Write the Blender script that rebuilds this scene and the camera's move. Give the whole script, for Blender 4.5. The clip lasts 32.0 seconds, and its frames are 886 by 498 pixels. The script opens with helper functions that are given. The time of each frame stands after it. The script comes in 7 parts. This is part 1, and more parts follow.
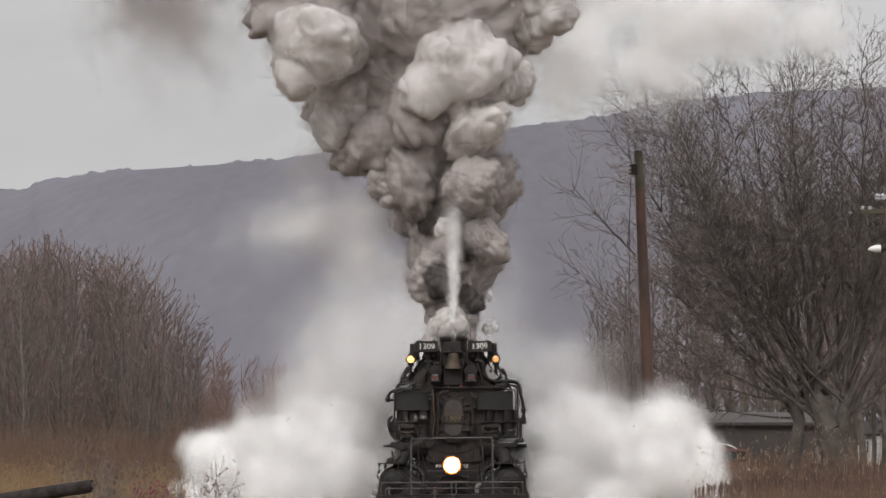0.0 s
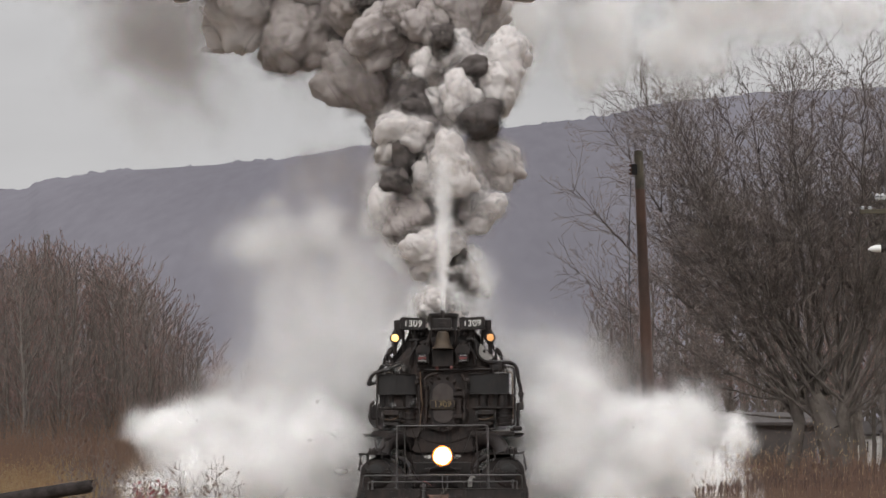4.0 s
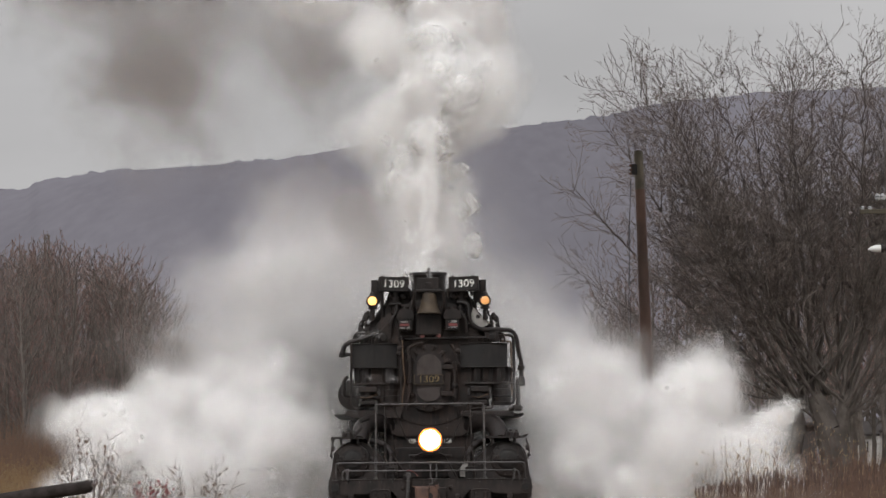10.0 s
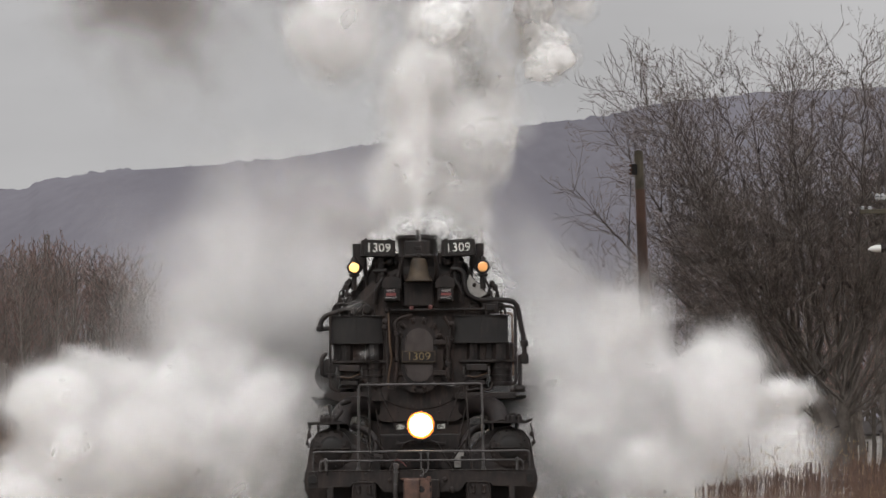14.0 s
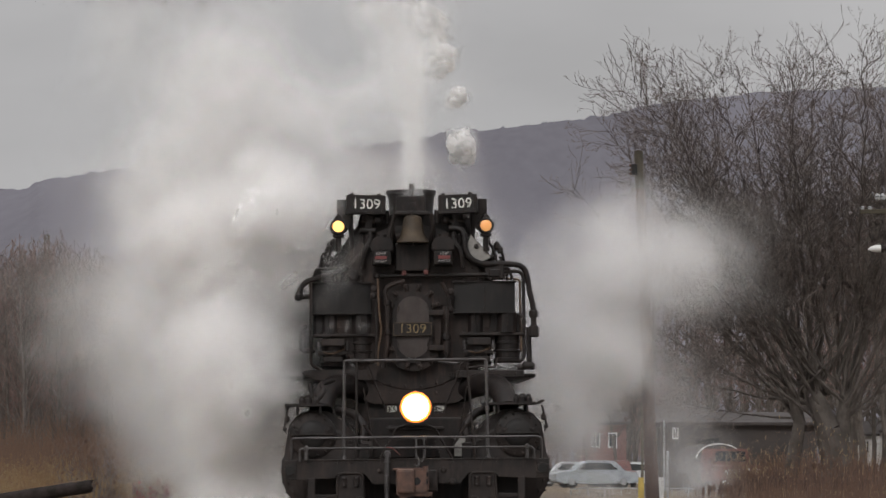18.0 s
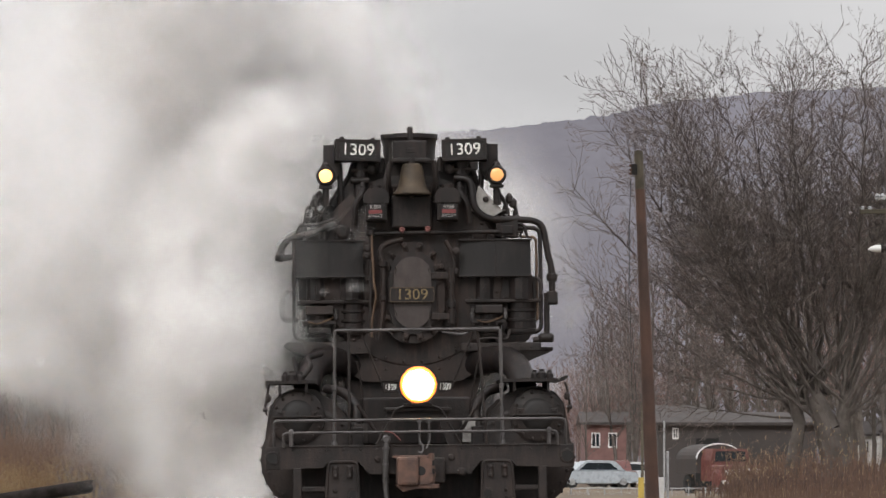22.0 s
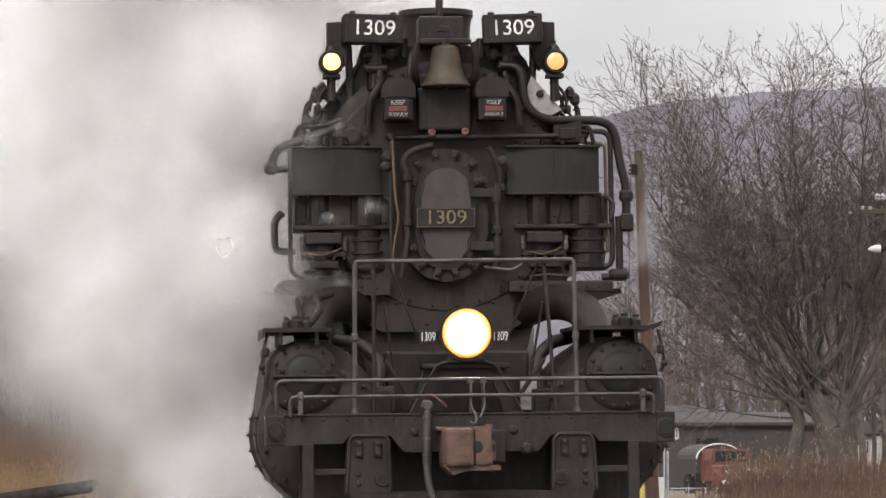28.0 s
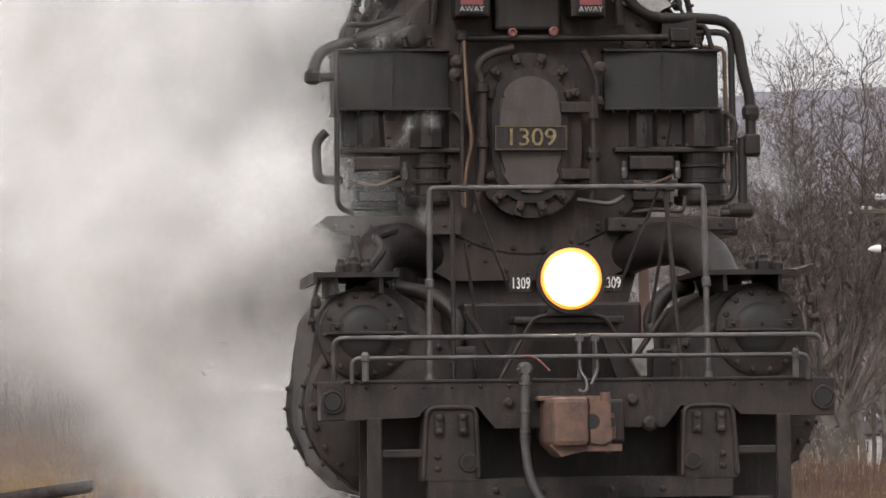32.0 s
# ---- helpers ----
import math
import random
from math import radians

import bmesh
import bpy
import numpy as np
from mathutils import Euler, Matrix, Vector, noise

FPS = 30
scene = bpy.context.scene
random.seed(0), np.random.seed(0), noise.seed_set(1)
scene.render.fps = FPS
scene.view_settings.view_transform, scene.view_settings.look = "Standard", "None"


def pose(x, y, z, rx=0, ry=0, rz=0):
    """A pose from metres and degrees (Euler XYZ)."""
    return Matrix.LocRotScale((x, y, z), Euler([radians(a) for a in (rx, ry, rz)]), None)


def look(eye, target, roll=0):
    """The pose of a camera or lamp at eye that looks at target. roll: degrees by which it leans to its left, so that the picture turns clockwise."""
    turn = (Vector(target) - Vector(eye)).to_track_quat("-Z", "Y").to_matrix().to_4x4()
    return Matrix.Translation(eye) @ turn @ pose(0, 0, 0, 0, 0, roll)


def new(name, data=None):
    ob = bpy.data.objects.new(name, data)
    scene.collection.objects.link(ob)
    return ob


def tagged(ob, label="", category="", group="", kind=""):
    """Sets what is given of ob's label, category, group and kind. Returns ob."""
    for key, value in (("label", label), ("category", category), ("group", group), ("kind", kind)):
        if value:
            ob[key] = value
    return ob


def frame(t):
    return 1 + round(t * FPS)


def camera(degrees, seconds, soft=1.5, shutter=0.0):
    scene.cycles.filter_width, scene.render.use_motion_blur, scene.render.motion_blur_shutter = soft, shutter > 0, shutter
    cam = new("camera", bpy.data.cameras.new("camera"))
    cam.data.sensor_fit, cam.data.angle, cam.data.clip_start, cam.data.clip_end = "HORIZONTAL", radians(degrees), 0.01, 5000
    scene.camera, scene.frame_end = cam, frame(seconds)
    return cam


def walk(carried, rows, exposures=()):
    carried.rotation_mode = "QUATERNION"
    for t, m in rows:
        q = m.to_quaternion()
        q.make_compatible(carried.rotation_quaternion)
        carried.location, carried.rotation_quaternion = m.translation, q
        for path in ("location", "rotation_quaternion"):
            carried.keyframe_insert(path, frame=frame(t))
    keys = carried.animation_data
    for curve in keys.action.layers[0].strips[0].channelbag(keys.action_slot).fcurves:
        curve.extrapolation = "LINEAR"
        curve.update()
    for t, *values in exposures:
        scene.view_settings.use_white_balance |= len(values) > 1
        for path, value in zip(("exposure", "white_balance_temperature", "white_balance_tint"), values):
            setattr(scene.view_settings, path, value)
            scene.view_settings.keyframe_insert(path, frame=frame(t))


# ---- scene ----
# ---- camera: on a tripod beside the line, it stands still ----
CAM_Z = 0.167
cam = camera(12.781, 32.0, soft=1.7)
walk(cam, [(0.0, pose(0, 0, CAM_Z, 93.085, 0, 0)), (32.0, pose(0, 0, CAM_Z, 93.085, 0, 0))],
     exposures=[(0.0, 0.0), (5.5, -0.03), (8.0, -0.2), (14.0, -0.22), (16.3, -0.40), (17.7, -0.40), (19.0, 0.02), (23.0, 0.2), (28.0, 0.48), (32.0, 0.52)])

# ---- world, sun ----
SUN_EL, SUN_AZ = radians(38), radians(200)
world = bpy.data.worlds.new("overcast_sky")
scene.world = world
world.use_nodes = True
wn, wl = world.node_tree.nodes, world.node_tree.links
sky = wn.new("ShaderNodeTexSky")
sky.sky_type, sky.sun_disc = "NISHITA", False
sky.sun_elevation, sky.sun_rotation = SUN_EL, SUN_AZ
sky.dust_density, sky.air_density, sky.ozone_density = 3.0, 1.0, 1.0
grey = wn.new("ShaderNodeHueSaturation")
grey.inputs["Saturation"].default_value = 0.06
cloud_coord = wn.new("ShaderNodeTexCoord")
cloud_map = wn.new("ShaderNodeMapping")
cloud_map.inputs["Scale"].default_value = (3.0, 3.0, 9.0)
cloud_noise = wn.new("ShaderNodeTexNoise")
cloud_noise.inputs["Scale"].default_value = 2.2
cloud_noise.inputs["Detail"].default_value = 5.0
cloud_ramp = wn.new("ShaderNodeMapRange")
cloud_ramp.inputs["From Min"].default_value, cloud_ramp.inputs["From Max"].default_value = 0.3, 0.7
cloud_ramp.inputs["To Min"].default_value, cloud_ramp.inputs["To Max"].default_value = 0.86, 1.1
cloud_mix = wn.new("ShaderNodeMixRGB")
cloud_mix.blend_type = "MULTIPLY"
cloud_mix.inputs["Fac"].default_value = 1.0
# the even veil of an overcast sky over the clear-sky gradient
veil = wn.new("ShaderNodeMixRGB")
veil.inputs["Fac"].default_value = 0.75
veil.inputs["Color2"].default_value = (7.6, 7.5, 7.6, 1)
wl.new(sky.outputs["Color"], grey.inputs["Color"])
wl.new(grey.outputs["Color"], veil.inputs["Color1"])
wl.new(cloud_coord.outputs["Generated"], cloud_map.inputs["Vector"])
wl.new(cloud_map.outputs["Vector"], cloud_noise.inputs["Vector"])
wl.new(cloud_noise.outputs["Fac"], cloud_ramp.inputs["Value"])
wl.new(veil.outputs["Color"], cloud_mix.inputs["Color1"])
wl.new(cloud_ramp.outputs["Result"], cloud_mix.inputs["Color2"])
# an overcast sky is two to three times as bright overhead as near the horizon
split = wn.new("ShaderNodeSeparateXYZ")
wl.new(cloud_coord.outputs["Generated"], split.inputs["Vector"])
zenith = wn.new("ShaderNodeMapRange")
zenith.inputs["From Min"].default_value, zenith.inputs["From Max"].default_value = 0.1, 1.0
zenith.inputs["To Min"].default_value, zenith.inputs["To Max"].default_value = 1.0, 2.7
wl.new(split.outputs["Z"], zenith.inputs["Value"])
overcast = wn.new("ShaderNodeMixRGB")
overcast.blend_type, overcast.inputs["Fac"].default_value = "MULTIPLY", 1.0
wl.new(cloud_mix.outputs["Color"], overcast.inputs["Color1"])
wl.new(zenith.outputs["Result"], overcast.inputs["Color2"])
wl.new(overcast.outputs["Color"], wn["Background"].inputs["Color"])
wn["Background"].inputs["Strength"].default_value = 0.085

sun_data = bpy.data.lights.new("sun", "SUN")
sun_data.energy, sun_data.angle, sun_data.color = 1.3, radians(25), (1.0, 0.97, 0.93)
sun = new("sun", sun_data)
sun.matrix_world = look((math.sin(SUN_AZ) * math.cos(SUN_EL) * 50, math.cos(SUN_AZ) * math.cos(SUN_EL) * 50, math.sin(SUN_EL) * 50), (0, 0, 0))
scene.cycles.transparent_max_bounces = 200
scene.cycles.max_bounces, scene.cycles.diffuse_bounces, scene.cycles.transmission_bounces = 18, 12, 12


# ---- materials ----
def surface(name, colour, rough=0.6, metal=0.0, second=None, scale=6.0, mix=(0.4, 0.65), fine=60.0, bump=0.15, jitter=0.0, spec=0.5, streak=None, stretch=None, speckle=0.25):
    """A surface with stains at one scale, grain and fine relief at another."""
    m = bpy.data.materials.new(name)
    m.use_nodes = True
    n, l = m.node_tree.nodes, m.node_tree.links
    b = n["Principled BSDF"]
    b.inputs["Roughness"].default_value, b.inputs["Metallic"].default_value = rough, metal
    b.inputs["Specular IOR Level"].default_value = spec
    co = n.new("ShaderNodeTexCoord")
    big, small = n.new("ShaderNodeTexNoise"), n.new("ShaderNodeTexNoise")
    for t, s, d in ((big, scale, 4.0), (small, fine, 3.0)):
        t.inputs["Scale"].default_value, t.inputs["Detail"].default_value = s, d
        if stretch:
            mp = n.new("ShaderNodeMapping")
            mp.inputs["Scale"].default_value = stretch
            l.new(co.outputs["Object"], mp.inputs["Vector"])
            l.new(mp.outputs["Vector"], t.inputs["Vector"])
        else:
            l.new(co.outputs["Object"], t.inputs["Vector"])
    rng = n.new("ShaderNodeMapRange")
    rng.inputs["From Min"].default_value, rng.inputs["From Max"].default_value = mix
    l.new(big.outputs["Fac"], rng.inputs["Value"])
    mixc = n.new("ShaderNodeMixRGB")
    second = second or tuple(c * 0.7 for c in colour)
    mixc.inputs["Color1"].default_value, mixc.inputs["Color2"].default_value = (*colour, 1), (*second, 1)
    l.new(rng.outputs["Result"], mixc.inputs["Fac"])
    grain = n.new("ShaderNodeMapRange")
    grain.inputs["To Min"].default_value, grain.inputs["To Max"].default_value = 1 - speckle, 1 + speckle
    l.new(small.outputs["Fac"], grain.inputs["Value"])
    mul = n.new("ShaderNodeMixRGB")
    mul.blend_type, mul.inputs["Fac"].default_value = "MULTIPLY", 1.0
    l.new(mixc.outputs["Color"], mul.inputs["Color1"])
    l.new(grain.outputs["Result"], mul.inputs["Color2"])
    last = mul
    if streak:
        # grime and rust that has run down, and scuffs
        mp, run, pick = n.new("ShaderNodeMapping"), n.new("ShaderNodeTexNoise"), n.new("ShaderNodeMapRange")
        mp.inputs["Scale"].default_value = (1.0, 1.0, 0.22)
        run.inputs["Scale"].default_value, run.inputs["Detail"].default_value, run.inputs["Roughness"].default_value = 16.0, 6.0, 0.65
        pick.inputs["From Min"].default_value, pick.inputs["From Max"].default_value, pick.inputs["To Max"].default_value = 0.5, 0.72, 0.85
        l.new(co.outputs["Object"], mp.inputs["Vector"])
        l.new(mp.outputs["Vector"], run.inputs["Vector"])
        l.new(run.outputs["Fac"], pick.inputs["Value"])
        last = n.new("ShaderNodeMixRGB")
        last.inputs["Color2"].default_value = (*streak, 1)
        l.new(pick.outputs["Result"], last.inputs["Fac"])
        l.new(mul.outputs["Color"], last.inputs["Color1"])
        mul = last
    if jitter:
        info, rj = n.new("ShaderNodeObjectInfo"), n.new("ShaderNodeMapRange")
        rj.inputs["To Min"].default_value, rj.inputs["To Max"].default_value = 1 - jitter, 1 + jitter
        l.new(info.outputs["Random"], rj.inputs["Value"])
        last = n.new("ShaderNodeMixRGB")
        last.blend_type, last.inputs["Fac"].default_value = "MULTIPLY", 1.0
        l.new(mul.outputs["Color"], last.inputs["Color1"])
        l.new(rj.outputs["Result"], last.inputs["Color2"])
    l.new(last.outputs["Color"], b.inputs["Base Color"])
    rr = n.new("ShaderNodeMapRange")
    rr.inputs["To Min"].default_value, rr.inputs["To Max"].default_value = max(0.05, rough - 0.15), min(1.0, rough + 0.15)
    l.new(big.outputs["Fac"], rr.inputs["Value"])
    l.new(rr.outputs["Result"], b.inputs["Roughness"])
    if bump:
        bp = n.new("ShaderNodeBump")
        bp.inputs["Strength"].default_value, bp.inputs["Distance"].default_value = bump, 0.01
        l.new(small.outputs["Fac"], bp.inputs["Height"])
        l.new(bp.outputs["Normal"], b.inputs["Normal"])
    return m


def glow(name, colour, strength):
    m = bpy.data.materials.new(name)
    m.use_nodes = True
    n, l = m.node_tree.nodes, m.node_tree.links
    b = n["Principled BSDF"]
    b.inputs["Base Color"].default_value = (*colour, 1)
    b.inputs["Emission Color"].default_value = (*colour, 1)
    b.inputs["Emission Strength"].default_value = strength
    b.inputs["Roughness"].default_value = 0.15
    return m


def vapour(name, colour, thick, through_light=0.45, wisp=0.5, curl=0.0):
    """Smoke or steam: a heart and flakes that scatter light, as dense as their mesh says, broken up in wisps."""
    m = bpy.data.materials.new(name)
    m.use_nodes = True
    n, l = m.node_tree.nodes, m.node_tree.links
    n.remove(n["Principled BSDF"])
    out = n["Material Output"]
    dif, tra, clear = n.new("ShaderNodeBsdfDiffuse"), n.new("ShaderNodeBsdfTranslucent"), n.new("ShaderNodeBsdfTransparent")
    co, no, at = n.new("ShaderNodeTexCoord"), n.new("ShaderNodeTexNoise"), n.new("ShaderNodeAttribute")
    at.attribute_name = "flake_alpha"
    no.inputs["Scale"].default_value, no.inputs["Detail"].default_value = 2.6, 5.0
    l.new(co.outputs["Object"], no.inputs["Vector"])
    rng = n.new("ShaderNodeMapRange")
    rng.inputs["From Min"].default_value, rng.inputs["From Max"].default_value = 0.3, 0.7
    rng.inputs["To Min"].default_value, rng.inputs["To Max"].default_value = thick * (1 - wisp), thick * (1 + wisp)
    l.new(no.outputs["Fac"], rng.inputs["Value"])
    mul = n.new("ShaderNodeMath")
    mul.operation, mul.use_clamp = "MULTIPLY", True
    l.new(at.outputs["Fac"], mul.inputs[0])
    l.new(rng.outputs["Result"], mul.inputs[1])
    for s in (dif, tra):
        s.inputs["Color"].default_value = (*colour, 1)
    if curl:
        # fine curls on the face of a billow
        fine, bp = n.new("ShaderNodeTexNoise"), n.new("ShaderNodeBump")
        fine.inputs["Scale"].default_value, fine.inputs["Detail"].default_value = 5.5, 4.0
        l.new(co.outputs["Object"], fine.inputs["Vector"])
        bp.inputs["Strength"].default_value, bp.inputs["Distance"].default_value = curl, 0.2
        l.new(fine.outputs["Fac"], bp.inputs["Height"])
        for s in (dif, tra):
            l.new(bp.outputs["Normal"], s.inputs["Normal"])
    mx, ma = n.new("ShaderNodeMixShader"), n.new("ShaderNodeMixShader")
    mx.inputs["Fac"].default_value = through_light
    l.new(dif.outputs["BSDF"], mx.inputs[1])
    l.new(tra.outputs["BSDF"], mx.inputs[2])
    l.new(mul.outputs["Value"], ma.inputs["Fac"])
    l.new(clear.outputs["BSDF"], ma.inputs[1])
    l.new(mx.outputs["Shader"], ma.inputs[2])
    l.new(ma.outputs["Shader"], out.inputs["Surface"])
    return m


BLACK = surface("sooty_black_paint", (0.0085, 0.0066, 0.0065), 0.5, second=(0.0180, 0.0138, 0.0126), scale=3.0, fine=40, bump=0.3, spec=0.3, streak=(0.0340, 0.0221, 0.0186))
SMOKEBOX = surface("smokebox_graphite", (0.0150, 0.0118, 0.0110), 0.6, second=(0.0290, 0.0205, 0.0178), scale=4.0, fine=50, bump=0.3, spec=0.28, streak=(0.0500, 0.0304, 0.0242))
DOOR_GREY = surface("door_graphite_grey", (0.0400, 0.0304, 0.0279), 0.6, second=(0.0320, 0.0230, 0.0205), scale=5.0, fine=50, streak=(0.0550, 0.0386, 0.0335))
SHIELD = surface("pump_shield_paint", (0.0135, 0.0125, 0.0128), 0.55, second=(0.0205, 0.0185, 0.0180), scale=2.5, fine=60, bump=0.12, spec=0.28, streak=(0.027, 0.023, 0.021))
IRON = surface("dusty_iron", (0.0140, 0.0116, 0.0112), 0.55, second=(0.0290, 0.0220, 0.0200), scale=4.0, fine=45, bump=0.35, spec=0.28, streak=(0.0420, 0.0290, 0.0245))
RAILING = surface("worn_handrail_steel", (0.0840, 0.0770, 0.0770), 0.45, metal=0.3, second=(0.0420, 0.0385, 0.0385), scale=7.0)
PALE = surface("aluminium_painted_plate", (0.2940, 0.2800, 0.2660), 0.6, second=(0.1750, 0.1610, 0.1540), scale=8.0)
RUST = surface("rusty_coupler_steel", (0.1120, 0.0595, 0.0420), 0.75, second=(0.0630, 0.0385, 0.0315), scale=9.0, fine=70, bump=0.3)
BRONZE = surface("tarnished_bell_bronze", (0.075, 0.053, 0.033), 0.6, metal=0.4, second=(0.040, 0.031, 0.023), scale=6.0)
RUBBER = surface("rubber_hose", (0.05, 0.046, 0.045), 0.7, scale=8.0)
TAN_HOSE = surface("tan_copper_line", (0.12, 0.075, 0.048), 0.5, metal=0.4, scale=8.0)
# Near-black: painted shade of holes and doorway, also the warning sign's own black.
SHADE_AND_SIGN_BLACK = surface("hole_shade_and_sign_black", (0.012, 0.011, 0.011), 0.9, bump=0)
WHITE_PAINT = surface("white_lettering", (0.78, 0.77, 0.72), 0.5, bump=0)
BRASS_PAINT = surface("yellow_numerals", (0.19, 0.135, 0.06), 0.6, second=(0.10, 0.075, 0.04), scale=20, bump=0)
RED_PAINT = surface("red_lettering", (0.17, 0.035, 0.035), 0.6, bump=0)
SIGN_WHITE = surface("faded_white_lettering", (0.34, 0.33, 0.32), 0.6, bump=0)
RED_TRIM = surface("faded_red_boss", (0.17, 0.06, 0.055), 0.6, bump=0)
HEADLIGHT = glow("headlight_glass", (1.0, 0.78, 0.5), 34.0)
# Emission for the added ring that imitates the headlight's orange halo.
HEADLIGHT_HALO = glow("headlight_halo_glow", (1.0, 0.24, 0.035), 1.2)
MARKER_HOT = glow("marker_lamp_lit", (1.0, 0.52, 0.15), 2.3)
MARKER_AMBER = glow("marker_lamp_amber", (0.75, 0.34, 0.12), 0.55)
TYRE = surface("wheel_steel", (0.10, 0.09, 0.085), 0.4, metal=0.6, scale=6)
COAL = surface("coal", (0.015, 0.015, 0.016), 0.5, scale=20, bump=0.6)
CAB_GLASS = surface("cab_glass", (0.02, 0.025, 0.03), 0.08, bump=0)

STEAM = vapour("white_steam", (0.985, 0.98, 0.975), 1.0, 0.45, 0.35, 0.05)
GREYSTEAM = vapour("grey_steam", (0.985, 0.978, 0.972), 0.6, 0.5)
SMOKE = vapour("grey_smoke", (0.70, 0.665, 0.65), 1.0, 0.3, 0.4, 0.12)
DARKSMOKE = vapour("coal_smoke", (0.43, 0.39, 0.375), 1.1, 0.25, 0.4, 0.15)
SOOT = vapour("sooty_smoke", (0.13, 0.115, 0.11), 1.1, 0.2, 0.4, 0.15)
HAZE = vapour("brown_smoke_haze", (0.56, 0.525, 0.51), 0.15, 0.5, 0.6)
MIST = vapour("thin_mist", (0.99, 0.985, 0.98), 0.25, 0.5, 0.6)
WISP = vapour("faint_wisp", (0.97, 0.96, 0.96), 0.10, 0.5, 0.6)
LEAK = vapour("leaking_wisp", (0.97, 0.96, 0.96), 0.055, 0.5, 0.95)

BARK = surface("grey_brown_bark", (0.072, 0.060, 0.053), 0.9, second=(0.125, 0.108, 0.096), scale=3.0, fine=30, bump=0.4)
TWIG = surface("bare_twigs", (0.128, 0.102, 0.092), 0.9, second=(0.172, 0.140, 0.127), scale=1.0, fine=10, bump=0)
WOOD_TWIG = surface("bare_woodland_twigs", (0.140, 0.088, 0.078), 0.95, second=(0.172, 0.122, 0.110), scale=0.4, fine=4, bump=0, jitter=0.25)
PALE_BARK = surface("pale_birch_bark", (0.1452, 0.1254, 0.1155), 0.9, scale=3.0, bump=0.2, jitter=0.2)
POLE_WOOD = surface("creosoted_pole_wood", (0.0924, 0.0495, 0.0363), 0.85, second=(0.0660, 0.0409, 0.0330), scale=1.5, fine=60, bump=0.3)
POLE_TOP = surface("weathered_pole_top", (0.0924, 0.0792, 0.0561), 0.9, scale=4.0, bump=0.3)
DRY_GRASS = surface("dry_golden_grass", (0.2376, 0.1650, 0.0792), 0.95, second=(0.1782, 0.0990, 0.0495), scale=0.25, mix=(0.35, 0.6), fine=3.0, bump=0)
RUSSET = surface("russet_weed_stalks", (0.1089, 0.0627, 0.0449), 0.95, second=(0.1518, 0.0957, 0.0627), scale=0.3, fine=3.0, bump=0)
SEED = surface("pale_seed_heads", (0.2772, 0.2112, 0.1254), 0.95, second=(0.1980, 0.1320, 0.0792), scale=0.5, fine=4.0, bump=0)
WEED_SPIKE = surface("dark_weed_spikes", (0.060, 0.036, 0.030), 0.95, second=(0.095, 0.060, 0.048), scale=2.0, fine=9.0, bump=0)
RED_LEAF = surface("red_shrub_leaves", (0.24, 0.035, 0.04), 0.8, second=(0.15, 0.03, 0.03), scale=2.0, bump=0)
SOIL = surface("field_soil_and_thatch", (0.1716, 0.1254, 0.0726), 0.95, second=(0.0990, 0.0726, 0.0495), scale=0.06, mix=(0.35, 0.65), fine=1.2, bump=0.3)
# Distance haze is mixed into this base colour, paler and bluer than bare woods.
HILL = surface("haze_tinted_hillside", (0.168, 0.162, 0.184), 1.0, second=(0.140, 0.135, 0.154), scale=0.011, mix=(0.35, 0.65), fine=0.22, bump=0, spec=0.0, stretch=(1.0, 0.07, 0.5), speckle=0.13)
BALLAST = surface("grey_ballast", (0.18, 0.165, 0.155), 0.95, second=(0.10, 0.09, 0.085), scale=2.0, fine=18.0, bump=0.8)
TIE_WOOD = surface("weathered_tie_wood", (0.12, 0.09, 0.07), 0.9, scale=4.0, fine=40, bump=0.4, jitter=0.3)
RAIL_STEEL = surface("rail_steel", (0.13, 0.085, 0.065), 0.55, metal=0.5, scale=5.0)
LOG_WOOD = surface("charred_log", (0.022, 0.018, 0.017), 0.85, second=(0.05, 0.042, 0.04), scale=5.0, fine=30, bump=0.8, spec=0.12)
GARAGE = surface("dark_brown_siding", (0.0429, 0.0363, 0.0343), 0.8, second=(0.0561, 0.0462, 0.0429), scale=1.0, fine=12, bump=0.2)
ROOF = surface("dark_shingle_roof", (0.0561, 0.0462, 0.0436), 0.9, scale=2.0, fine=15, bump=0.3)
BRICK_RED = surface("faded_red_siding", (0.20, 0.11, 0.10), 0.85, scale=1.5, fine=12)
HOUSE_WHITE = surface("white_siding", (0.70, 0.69, 0.68), 0.7, scale=1.0, fine=12)
GALV = surface("galvanised_steel", (0.42, 0.43, 0.44), 0.45, metal=0.6, scale=6.0)
YELLOW = surface("yellow_guard_paint", (0.62, 0.45, 0.10), 0.6, scale=4.0)
CAR_WHITE = surface("white_car_paint", (0.68, 0.70, 0.72), 0.3, bump=0)
CAR_BLUE = surface("pale_blue_car_paint", (0.42, 0.46, 0.50), 0.3, bump=0)
CAR_RED = surface("dull_red_vehicle_paint", (0.15, 0.05, 0.042), 0.45, bump=0)
PORCELAIN = surface("glazed_insulator", (0.10, 0.06, 0.045), 0.2, bump=0)
LAMP_WHITE = surface("white_lamp_housing", (0.75, 0.75, 0.74), 0.4, bump=0)
TYRE_RUBBER = surface("tyre_rubber", (0.02, 0.02, 0.02), 0.8, bump=0)
GREEN_TANK = surface("dull_green_canvas", (0.06, 0.10, 0.075), 0.85, scale=3.0)
CABLE = surface("black_cable", (0.03, 0.03, 0.03), 0.6, bump=0)


